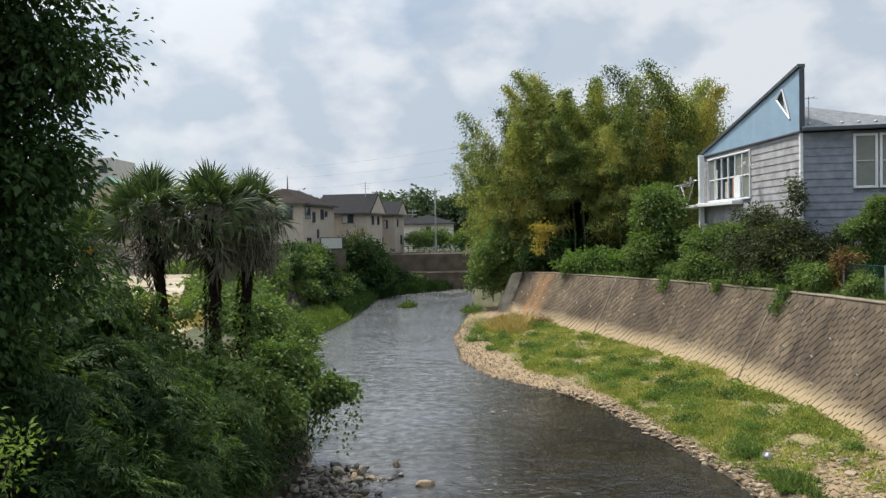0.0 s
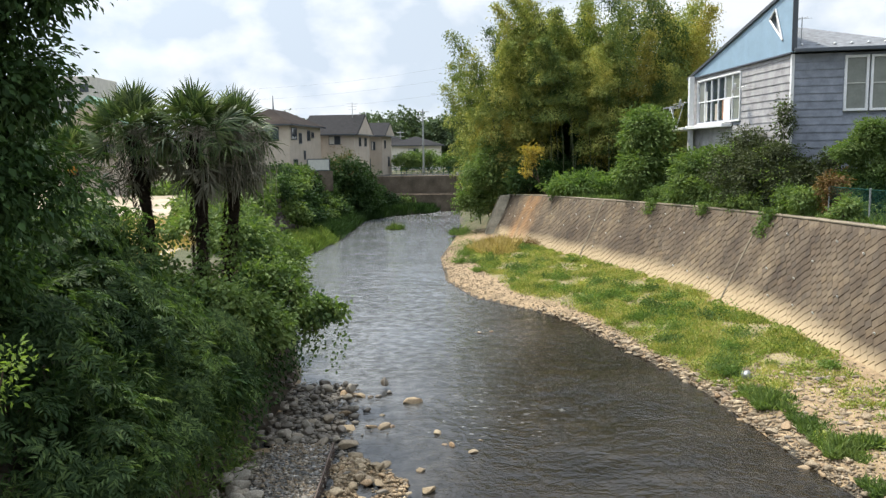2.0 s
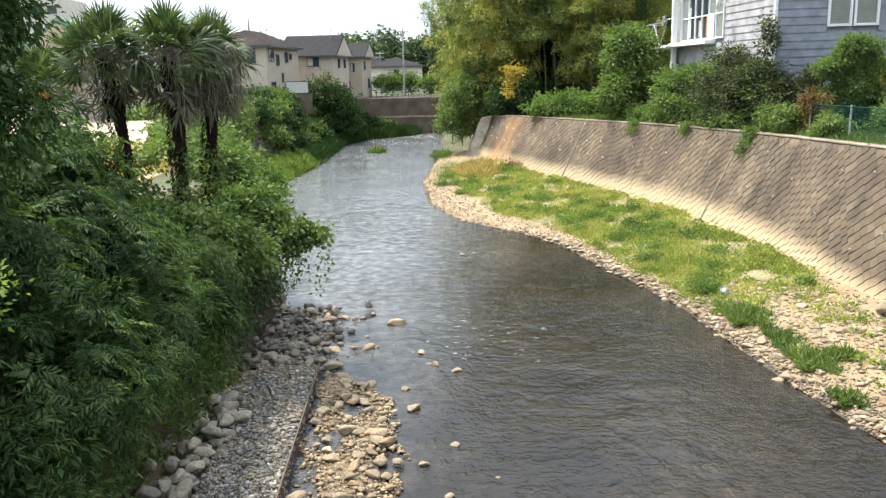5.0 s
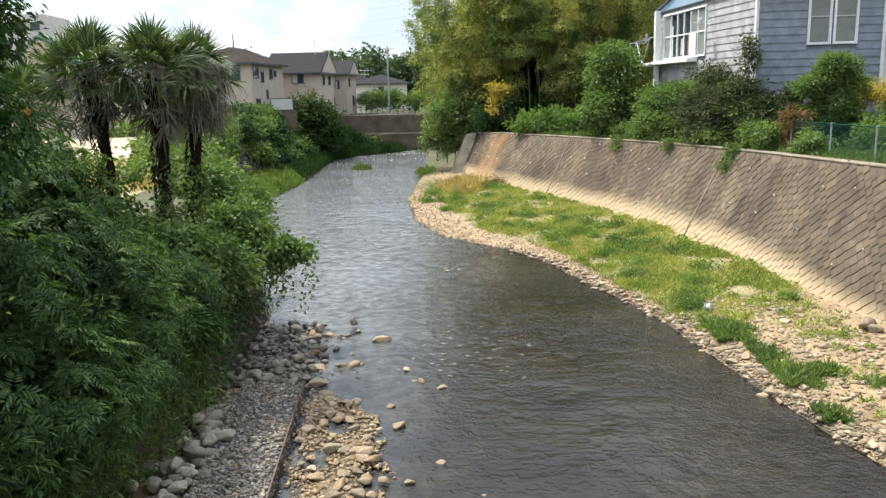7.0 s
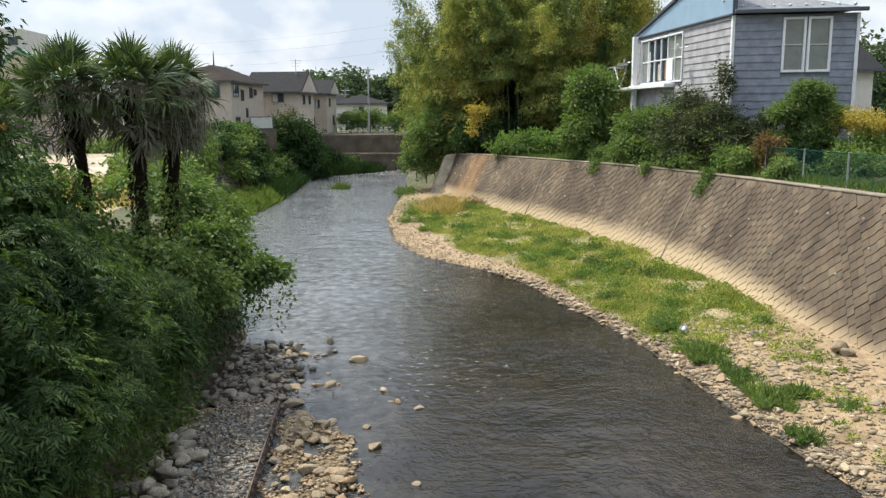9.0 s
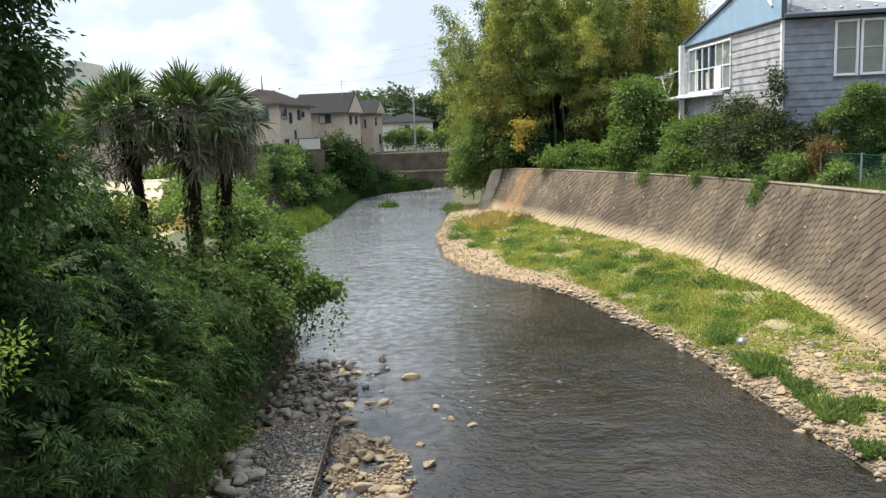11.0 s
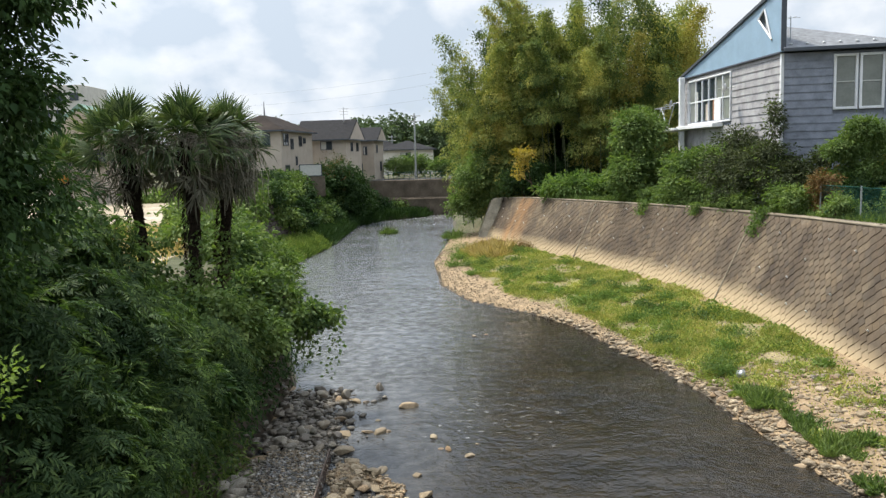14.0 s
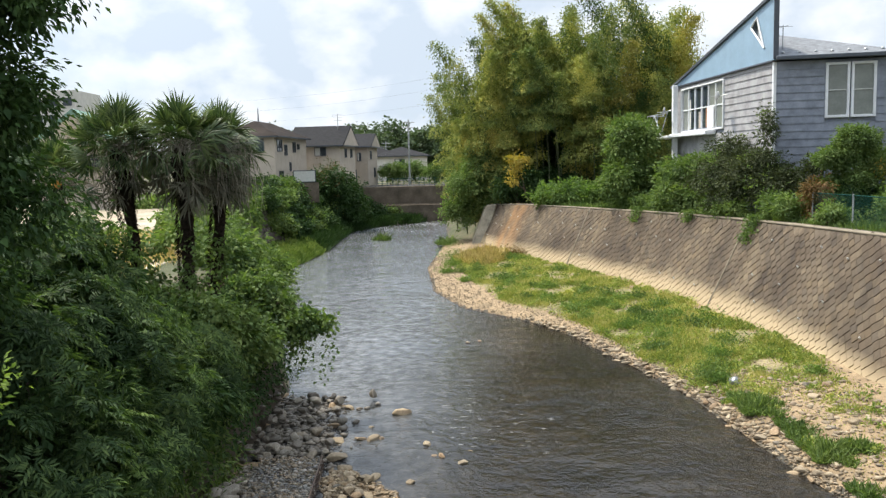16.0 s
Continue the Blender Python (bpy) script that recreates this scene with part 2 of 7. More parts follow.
def block_mat():
    """Weathered wall blocks: tone by block, flood silt low down, dark and rusty runs."""
    m, N, L, p = mat("wall_block")
    pos = N.new("ShaderNodeNewGeometry")
    v = pos.outputs["Position"]
    a = N.new("ShaderNodeMath")
    a.operation = "ADD"
    L.new(N.new("ShaderNodeObjectInfo").outputs["Random"], a.inputs[0])
    L.new(pos.outputs["Random Per Island"], a.inputs[1])
    f = N.new("ShaderNodeMath")
    f.operation = "FRACT"
    L.new(a.outputs[0], f.inputs[0])
    cols = [(0.112, 0.082, 0.051), (0.14, 0.104, 0.066), (0.122, 0.094, 0.064), (0.18, 0.137, 0.088), (0.1, 0.077, 0.054), (0.152, 0.11, 0.064)]
    r = ramp(N, L, f.outputs[0], [(k / (len(cols) - 1), c) for k, c in enumerate(cols)])
    n1, n2, n3 = noise_node(N, L, 0.45, 5, vec=v), noise_node(N, L, 4, vec=v), noise_node(N, L, 35, vec=v)
    d1 = ramp(N, L, n1.outputs["Fac"], [(0.35, (0.66, 0.62, 0.6)), (0.5, (0.9, 0.89, 0.88)), (0.68, (1.25, 1.24, 1.2))])
    d2 = ramp(N, L, n2.outputs["Fac"], [(0.3, (0.78, 0.77, 0.75)), (0.7, (1, 1, 1))])
    d3 = ramp(N, L, n3.outputs["Fac"], [(0.3, (0.8, 0.8, 0.8)), (0.7, (1, 1, 1))])
    c = mixc(N, L, 1.0, r.outputs[0], d1.outputs[0], "MULTIPLY")
    c = mixc(N, L, 1.0, c, d2.outputs[0], "MULTIPLY")
    c = mixc(N, L, 1.0, c, d3.outputs[0], "MULTIPLY")
    runs = noise_node(N, L, 1.0, 5, 0.6, vec=v, stretch=(1.0, 1.0, 0.16))
    c = mixc(N, L, 1.0, c, ramp(N, L, runs.outputs["Fac"], [(0.36, (0.6, 0.57, 0.55)), (0.48, (1, 1, 1))]).outputs[0], "MULTIPLY")
    # silt line: higher up the wall towards the bend
    sep = N.new("ShaderNodeSeparateXYZ")
    L.new(v, sep.inputs[0])

    def math_(op, x, y):
        k = N.new("ShaderNodeMath")
        k.operation = op
        for i_, q in enumerate((x, y)):
            if isinstance(q, (int, float)):
                k.inputs[i_].default_value = q
            else:
                L.new(q, k.inputs[i_])
        return k.outputs[0]
    mr_ = N.new("ShaderNodeMapRange")
    for key, val in (("From Min", 16.0), ("From Max", 27.0), ("To Min", 0.42), ("To Max", 1.05)):
        mr_.inputs[key].default_value = val
    L.new(sep.outputs["Y"], mr_.inputs["Value"])
    line = math_("ADD", mr_.outputs[0], math_("MULTIPLY", n1.outputs["Fac"], 0.3))
    hgt = math_("SUBTRACT", math_("ADD", line, 0.05), sep.outputs["Z"])
    silt = ramp(N, L, math_("ADD", math_("MULTIPLY", hgt, 1.5), 0.5), [(0.15, (0, 0, 0)), (0.95, (0.85,) * 3)])
    c = mixc(N, L, silt.outputs[0], c, (0.39, 0.3, 0.178))
    # rust run near the pier
    rn = noise_node(N, L, 1.2, 4, vec=v, stretch=(1, 1, 0.15))
    near = ramp(N, L, math_("SUBTRACT", 1.0, math_("MULTIPLY", math_("ABSOLUTE", math_("SUBTRACT", sep.outputs["Y"], 53.6), 0.0), 0.42)), [(0.1, (0, 0, 0)), (0.7, (1, 1, 1))])
    rf = math_("MULTIPLY", near.outputs[0], ramp(N, L, rn.outputs["Fac"], [(0.3, (0, 0, 0)), (0.7, (0.65,) * 3)]).outputs[0])
    c = mixc(N, L, rf, c, (0.34, 0.17, 0.06))
    L.new(c, p.inputs["Base Color"])
    p.inputs["Roughness"].default_value = 0.92
    L.new(bump(N, L, n3.outputs["Fac"], 0.35, 0.008), p.inputs["Normal"])
    return m


M = {}
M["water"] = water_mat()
M["bed"] = soil_mat("river_bed", (0.05, 0.045, 0.035), (0.08, 0.07, 0.05), (0.1, 0.085, 0.06))
M["soil"] = soil_mat("grassy_soil", (0.06, 0.075, 0.025), (0.09, 0.09, 0.04), (0.14, 0.12, 0.07))
M["bar_soil"] = soil_mat("mossy_soil", (0.17, 0.155, 0.065), (0.25, 0.21, 0.1), (0.33, 0.265, 0.145))
M["gravel"] = soil_mat("gravel_sand", (0.25, 0.175, 0.097), (0.345, 0.25, 0.145), (0.21, 0.15, 0.084), 0.9)
M["wet_sand"] = soil_mat("wet_sand", (0.12, 0.088, 0.052), (0.19, 0.14, 0.082), (0.09, 0.068, 0.043), 1.6)
M["lot"] = soil_mat("sandy_lot", (0.40, 0.34, 0.25), (0.34, 0.28, 0.19), (0.45, 0.39, 0.3), 0.25)
M["asphalt"] = plain("asphalt", (0.06, 0.06, 0.06), 0.9)
M["block"] = block_mat()
M["concrete"] = plain("old_concrete", (0.24, 0.205, 0.155), 0.9, var=0.35, scale=1.2, world_space=True)
M["pale_concrete"] = plain("pale_concrete", (0.4, 0.36, 0.28), 0.9, var=0.45, scale=1.5, world_space=True)
M["dark_concrete"] = plain("stained_concrete", (0.14, 0.115, 0.09), 0.9, var=0.4, scale=0.8, world_space=True)
M["stone"] = stone_mat("river_stone", [(0.22, 0.172, 0.112), (0.36, 0.28, 0.175), (0.27, 0.215, 0.145), (0.47, 0.385, 0.26), (0.32, 0.21, 0.112), (0.2, 0.178, 0.145)])
M["shoal_stone"] = stone_mat("shoal_stone", [(0.2, 0.15, 0.09), (0.36, 0.265, 0.155), (0.27, 0.205, 0.13), (0.46, 0.36, 0.225), (0.31, 0.2, 0.1), (0.22, 0.19, 0.145)])
M["gravel_stone"] = stone_mat("gravel_stone", [(0.165, 0.128, 0.087), (0.26, 0.2, 0.132), (0.205, 0.162, 0.114), (0.33, 0.265, 0.18), (0.22, 0.16, 0.096)])
M["grey_stone"] = stone_mat("grey_stone", [(0.17, 0.155, 0.13), (0.36, 0.32, 0.255), (0.22, 0.205, 0.175), (0.45, 0.405, 0.325), (0.2, 0.165, 0.12), (0.33, 0.29, 0.225)])
M["wet_stone"] = stone_mat("damp_rock", [(0.09, 0.08, 0.065), (0.19, 0.165, 0.132), (0.13, 0.112, 0.09), (0.26, 0.228, 0.182)], 0.6)
M["gabion_stone"] = stone_mat("crushed_stone", [(0.09, 0.09, 0.09), (0.22, 0.215, 0.205), (0.13, 0.128, 0.125), (0.46, 0.44, 0.4), (0.25, 0.2, 0.14), (0.17, 0.175, 0.185), (0.29, 0.225, 0.145), (0.38, 0.365, 0.33), (0.12, 0.105, 0.085)])
M["bark"] = plain("bark", (0.11, 0.085, 0.06), 0.95, var=0.45, scale=9, relief=0.6, dist=0.03)
M["culm"] = plain("bamboo_culm", (0.07, 0.09, 0.035), 0.5, var=0.3, scale=3)
M["fibre"] = plain("palm_fibre", (0.042, 0.032, 0.024), 1.0, var=0.6, scale=14, relief=0.9, dist=0.03)
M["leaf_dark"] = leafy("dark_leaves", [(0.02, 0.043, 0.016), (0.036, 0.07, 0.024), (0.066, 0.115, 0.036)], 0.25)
M["leaf_mid"] = leafy("green_leaves", [(0.05, 0.085, 0.028), (0.105, 0.158, 0.05), (0.195, 0.25, 0.085)], 0.33)
M["leaf_fresh"] = leafy("fresh_leaves", [(0.07, 0.125, 0.035), (0.125, 0.19, 0.055), (0.21, 0.265, 0.085)], 0.4)
M["verge"] = leafy("verge_grass", [(0.075, 0.125, 0.035), (0.13, 0.19, 0.055), (0.23, 0.265, 0.095)], 0.4)
M["leaf_bamboo"] = leafy("bamboo_leaves", [(0.04, 0.074, 0.022), (0.12, 0.165, 0.046), (0.26, 0.29, 0.08), (0.48, 0.44, 0.12)], 0.17, plant_var=0.8, patch=2.0, leaf_var=0.2)
M["leaf_bamboo_y"] = leafy("yellowing_bamboo_leaves", [(0.14, 0.16, 0.042), (0.28, 0.25, 0.065), (0.46, 0.36, 0.095)], 0.25, plant_var=0.4, leaf_var=0.4)
M["leaf_gold"] = leafy("golden_leaves", [(0.26, 0.21, 0.05), (0.40, 0.29, 0.06), (0.33, 0.28, 0.08)], 0.35)
M["leaf_sprig"] = leafy("bright_young_leaves", [(0.12, 0.19, 0.045), (0.2, 0.28, 0.065), (0.3, 0.37, 0.11)], 0.4)
M["leaf_red"] = leafy("reddish_leaves", [(0.10, 0.07, 0.03), (0.17, 0.095, 0.04), (0.08, 0.09, 0.03)], 0.25)
M["leaf_sumac"] = leafy("sumac_leaves", [(0.022, 0.044, 0.019), (0.052, 0.089, 0.034), (0.15, 0.212, 0.07)], 0.35)
M["leaf_dusky"] = leafy("dusky_leaves", [(0.03, 0.04, 0.02), (0.055, 0.068, 0.033), (0.1, 0.115, 0.055)], 0.2)
# haze is mixed into the colour of the distant trees: paler, greyer greens
M["leaf_far"] = leafy("hazed_far_leaves", [(0.055, 0.085, 0.045), (0.08, 0.115, 0.06), (0.115, 0.15, 0.08)], 0.2)
M["palm_leaf"] = leafy("palm_leaves", [(0.025, 0.048, 0.021), (0.065, 0.1, 0.042), (0.19, 0.225, 0.105)], 0.2, 0.5, 0.25)
M["dead_leaf"] = leafy("dead_palm_leaves", [(0.026, 0.032, 0.018), (0.07, 0.075, 0.048), (0.15, 0.14, 0.105), (0.045, 0.05, 0.032)], 0.1, 0.8)
M["dry_stalk"] = plain("dry_stalk", (0.3, 0.275, 0.22), 0.9, var=0.4)
M["grass"] = leafy("grass_blades", [(0.13, 0.165, 0.045), (0.24, 0.265, 0.07), (0.38, 0.35, 0.125), (0.5, 0.42, 0.22)], 0.4, patch=2.0)
M["bar_leaf"] = leafy("weed_leaves", [(0.08, 0.13, 0.035), (0.17, 0.225, 0.06), (0.3, 0.33, 0.09), (0.46, 0.43, 0.15)], 0.35, plant_var=0.0, patch=1.6)
M["dry_grass"] = leafy("dry_grass", [(0.42, 0.31, 0.14), (0.56, 0.43, 0.21), (0.34, 0.28, 0.12)], 0.3, 0.8)
M["siding"] = plain("grey_blue_siding", (0.245, 0.265, 0.31), 0.6, var=0.25, scale=2.5, relief=0.3)
# the river face's sunlight is put into this paler colour, with peeling paint
M["worn_lit_siding"] = plain("worn_sunlit_siding", (0.36, 0.355, 0.36), 0.7, var=0.3, scale=1.8, relief=0.3)
M["blue_panel"] = plain("pale_blue_panel", (0.24, 0.35, 0.45), 0.5, var=0.1, scale=1.5)
M["slate"] = plain("grey_shingle", (0.2, 0.21, 0.225), 0.85, var=0.3, scale=5, relief=0.4)
M["dark_trim"] = plain("dark_grey_metal", (0.07, 0.08, 0.095), 0.5, 0.3, var=0.15)
M["white"] = plain("white_paint", (0.72, 0.73, 0.74), 0.5, var=0.08)
M["curtain"] = plain("curtain_cloth", (0.5, 0.5, 0.47), 0.9, var=0.12)
M["beige"] = plain("beige_render", (0.47, 0.41, 0.35), 0.85, var=0.12, scale=1.0)
M["tan"] = plain("tan_render", (0.39, 0.34, 0.285), 0.85, var=0.12, scale=1.0)
M["off_white"] = plain("off_white_render", (0.6, 0.57, 0.52), 0.85, var=0.12, scale=1.0)
M["roof_dark"] = plain("dark_roof_tiles", (0.026, 0.026, 0.028), 0.8, var=0.3, scale=4, relief=0.4)
M["roof_brown"] = plain("brown_roof_tiles", (0.034, 0.026, 0.022), 0.8, var=0.5, scale=0.8, relief=0.4)
M["roof_green"] = plain("green_roof", (0.17, 0.27, 0.22), 0.6, var=0.15)
M["galv"] = plain("galvanised_steel", (0.4, 0.41, 0.41), 0.45, 0.7, var=0.15)
M["green_wire"] = plain("green_coated_wire", (0.012, 0.06, 0.05), 0.6, var=0.15)
M["rust_wire"] = plain("gabion_wire", (0.17, 0.13, 0.11), 0.7, 0.4, var=0.3)
M["orange"] = plain("orange_petals", (0.65, 0.30, 0.07), 0.6)
M["orange_cloth"] = plain("faded_orange_cloth", (0.32, 0.17, 0.09), 0.9)
M["plastic"] = plain("clear_grey_plastic", (0.2, 0.215, 0.225), 0.3)
mg, Ng, Lg, pg = mat("window_glass")
pg.inputs["Base Color"].default_value = (0.03, 0.04, 0.05, 1)
pg.inputs["Roughness"].default_value, pg.inputs["IOR"].default_value = 0.05, 1.5
M["glass"] = mg
M["curtained"] = plain("curtained_glass", (0.20, 0.215, 0.19), 0.2, var=0.2, scale=1.5)
M["bank_stone"] = stone_mat("bank_stone", [(0.06, 0.045, 0.038), (0.095, 0.075, 0.062), (0.075, 0.062, 0.052), (0.13, 0.105, 0.085)])

# ---- builders ----
RNG = np.random.default_rng(7)


def mesh_np(name, V, Fs, material, smooth=False):
    """A mesh from vertex rows and an array of triangles or quads."""
    V, Fs = np.asarray(V, float), np.asarray(Fs, int)
    me = bpy.data.meshes.new(name)
    k = Fs.shape[1]
    me.vertices.add(len(V))
    me.vertices.foreach_set("co", V.ravel())
    me.loops.add(Fs.size)
    me.loops.foreach_set("vertex_index", Fs.ravel())
    me.polygons.add(len(Fs))
    me.polygons.foreach_set("loop_start", np.arange(0, Fs.size, k))
    me.polygons.foreach_set("loop_total", np.full(len(Fs), k))
    me.update(calc_edges=True)
    me.validate()
    me.materials.append(material)
    if smooth:
        me.polygons.foreach_set("use_smooth", np.ones(len(Fs), bool))
    return me


def bm_mesh(name, bm, material, smooth=False):
    bmesh.ops.recalc_face_normals(bm, faces=bm.faces[:])
    me = bpy.data.meshes.new(name)
    bm.to_mesh(me)
    bm.free()
    me.materials.append(material)
    if smooth:
        for f in me.polygons:
            f.use_smooth = True
    return me


def part(name, me, parent=None, label="", at=None):
    ob = new(name, me)
    if parent is not None:
        ob.parent = parent
    if at is not None:
        ob.matrix_basis = at
    if label:
        ob["label"] = label
    return ob


def thing(name, x, y, z, label, category, group="", kind="", turn=0):
    ob = new(name)
    ob.matrix_basis = pose(x, y, z, 0, 0, turn)
    return tagged(ob, label, category, group, kind)


def box(bm, x0, y0, z0, x1, y1, z1, bevel=0.0, m=None):
    r = bmesh.ops.create_cube(bm, size=1.0)
    vs = r["verts"]
    for v in vs:
        v.co = Vector((x0 + (v.co.x + 0.5) * (x1 - x0), y0 + (v.co.y + 0.5) * (y1 - y0), z0 + (v.co.z + 0.5) * (z1 - z0)))
    if bevel:
        es = list({e for v in vs for e in v.link_edges})
        out = bmesh.ops.bevel(bm, geom=es, offset=bevel, segments=1, affect="EDGES")
        vs = list({v for f in out["faces"] for v in f.verts} | {v for v in vs if v.is_valid})
    if m is not None:
        bmesh.ops.transform(bm, matrix=m, verts=vs)
    return vs


def tube_arrays(points, radii, sides=7):
    """Vertices and quads of a tapered tube along points."""
    P = np.asarray(points, float)
    n = len(P)
    T = np.gradient(P, axis=0)
    T /= np.linalg.norm(T, axis=1)[:, None] + 1e-9
    ref = np.where(np.abs(T[:, 2:]) > 0.9, np.array([[1.0, 0, 0]]), np.array([[0, 0, 1.0]]))
    A = np.cross(T, ref)
    A /= np.linalg.norm(A, axis=1)[:, None] + 1e-9
    B = np.cross(T, A)
    ang = np.linspace(0, 2 * np.pi, sides, endpoint=False)
    V = (P[:, None, :] + np.asarray(radii, float)[:, None, None] * (np.cos(ang)[None, :, None] * A[:, None, :] + np.sin(ang)[None, :, None] * B[:, None, :])).reshape(-1, 3)
    i, j = np.meshgrid(np.arange(n - 1), np.arange(sides), indexing="ij")
    a, b = i * sides + j, i * sides + (j + 1) % sides
    return V, np.stack([a, b, b + sides, a + sides], -1).reshape(-1, 4)


def join(parts):
    Vs, Fs, k = [], [], 0
    for V, Fq in parts:
        Vs.append(V)
        Fs.append(np.asarray(Fq) + k)
        k += len(V)
    return np.concatenate(Vs), np.concatenate(Fs)


def unit(a):
    return a / (np.linalg.norm(a, axis=-1, keepdims=True) + 1e-9)


def leaf_arrays(P, D, Ln, Wd, fold=0.25, flat=0.6, face=None):
    """Folded diamond leaves: base P, direction D, length, width. flat: how much they lie face up, or turned to face."""
    n = len(P)
    D = unit(D)
    up = unit(RNG.normal(size=(n, 3)) * (1 - flat) + (np.array([0, 0, 1.0]) if face is None else unit(face)) * flat)
    S = unit(np.cross(D, up))
    Nn = np.cross(S, D)
    Ln, Wd = np.broadcast_to(Ln, n)[:, None], np.broadcast_to(Wd, n)[:, None]
    mid = P + D * Ln * 0.45
    V = np.stack([P, mid + S * Wd / 2 + Nn * Wd * fold, P + D * Ln - Nn * Ln * 0.12, mid - S * Wd / 2 + Nn * Wd * fold], 1).reshape(-1, 3)
    k = np.arange(n) * 4
    F3 = np.concatenate([np.stack([k, k + 1, k + 2], 1), np.stack([k, k + 2, k + 3], 1)])
    return V, F3


def blob_points(blobs, n, shell=0.35, lump=0.25):
    """Points in the outer shells of ellipsoids (x, y, z, rx, ry, rz), with an uneven outline; and their outward directions."""
    B = np.array(blobs, float)
    w = (B[:, 3] * B[:, 4] + B[:, 4] * B[:, 5] + B[:, 3] * B[:, 5])
    k = RNG.choice(len(B), n, p=w / w.sum())
    d = unit(RNG.normal(size=(n, 3)))
    ph = k * 1.7
    lumps = 1 + lump * (np.sin(d[:, 0] * 5 + ph) * np.sin(d[:, 1] * 5 + 2 * ph) + np.sin(d[:, 2] * 7 + ph) * 0.6)
    r = (1 - shell * RNG.random(n) ** 1.5) * lumps
    P = B[k, :3] + d * B[k, 3:] * r[:, None]
    return P, d


def lobes(blobs, per, frac, low=-0.35):
    """Smaller rounded lobes over the shells of blobs: a crown breaks into lit clumps with dark gaps between them."""
    out = []
    for x, y, z, a, b, c in blobs:
        d = unit(RNG.normal(size=(per, 3)))
        d[:, 2] = np.where(d[:, 2] < low, -d[:, 2], d[:, 2])
        r = (a * b * c) ** (1 / 3) * frac * RNG.uniform(0.65, 1.35, per)
        q = d * np.array([a, b, c]) * RNG.uniform(0.6, 0.86, per)[:, None] + np.array([x, y, z])
        out.append(np.column_stack([q, r * 1.1, r * 1.1, r * 0.8]))
    return np.concatenate(out)


def clump_leaves(blobs, clumps, per, size, Ln, Wd, droop=0.35, shell=0.4, lump=0.25, flat=0.72, lobe=0.36, n_lobe=15):
    """Leaves gathered in small clumps over the lobes of blobs, with some in the shade between them."""
    inner = clumps // 5
    C, d = blob_points(lobes(blobs, n_lobe, lobe), clumps - inner, 0.45, 0.12)
    C2, d2 = blob_points(np.array(blobs) * np.array([1, 1, 1, 0.8, 0.8, 0.8]), inner, shell, lump)
    C, d = np.concatenate([C, C2]), np.concatenate([d, d2])
    stray = 0.08 * np.array(blobs)[:, 3:].mean()
    C = C + RNG.normal(size=C.shape) * stray * (RNG.random((clumps, 1)) < 0.4)
    k = np.repeat(np.arange(clumps), per)
    o = RNG.normal(size=(len(k), 3)) * size * np.array([1, 1, 0.7])
    P = C[k] + o
    D = d[k] * 0.7 + unit(o) * 0.8 + np.array([0, 0, -droop])
    s = 0.7 + 0.6 * RNG.random(len(k))
    return leaf_arrays(P, D, Ln * s, Wd * s, flat=flat, face=d[k] * 0.8 + np.array([0, 0, 0.55]))


def rosette_leaves(blobs, rosettes, leaves, leaflets, Ln, Wd, rachis, droop=0.45):
    """Shoots over the lobes of blobs, each with pinnate leaves spreading round its tip: leaflets in two rows along arching stalks."""
    C, d = blob_points(lobes(blobs, 12, 0.42, -0.2), rosettes, 0.35, 0.15)
    axis = unit(d * 0.75 + np.array([0, 0, 0.6]) + RNG.normal(size=d.shape) * 0.25)
    e1 = unit(np.cross(axis, np.array([0.3, 1.0, 0.1])))
    e2 = np.cross(axis, e1)
    Ps, Ds, Ns = [], [], []
    for j in range(leaves):
        a = (6.283 * j / leaves + RNG.normal(size=rosettes) * 0.35)[:, None]
        way = unit(np.cos(a) * e1 + np.sin(a) * e2 + axis * RNG.uniform(0.1, 0.8, (rosettes, 1)))
        S = unit(np.cross(way, axis))
        ln = rachis * RNG.uniform(0.65, 1.25, (rosettes, 1))
        for i in range(leaflets):
            f = (i // 2 + 0.9) / ((leaflets + 1) / 2)
            side = 0 if i == leaflets - 1 else (1 if i % 2 else -1)
            Ps.append(C + way * ln * f - np.array([0, 0, 1.0]) * droop * ln * f * f)
            Ds.append(way * 0.6 + S * side * (1.0 - 0.45 * f) + np.array([0, 0, -0.2 - droop * f * 0.6]))
            Ns.append(axis)
    P, D, Nn = np.concatenate(Ps), np.concatenate(Ds), np.concatenate(Ns)
    s = 0.75 + 0.5 * RNG.random(len(P))
    return leaf_arrays(P, D, Ln * s, Wd * s, flat=0.8, face=Nn)


def limbs(blobs, base, r0, wobble=0.15):
    """A trunk from base and a limb to each blob."""
    base = np.array(base, float)
    B = np.array(blobs, float)
    top = B[:, :3].mean(0) * np.array([1, 1, 0.85]) + base * np.array([0, 0, 0.15])
    t = np.linspace(0, 1, 6)[:, None]
    pts = base + (top - base) * t + RNG.normal(size=(6, 3)) * wobble * np.sin(t * np.pi)
    out = [tube_arrays(pts, np.linspace(r0, r0 * 0.45, 6))]
    for b in B:
        f = 0.35 + 0.5 * RNG.random()
        s = base + (top - base) * f
        q = s + (b[:3] - s) * t + np.array([0, 0, 0.25]) * np.sin(t * np.pi) + RNG.normal(size=(6, 3)) * wobble * 0.5 * np.sin(t * np.pi)
        out.append(tube_arrays(q, np.linspace(r0 * 0.45, r0 * 0.12, 6), 5))
    return join(out)


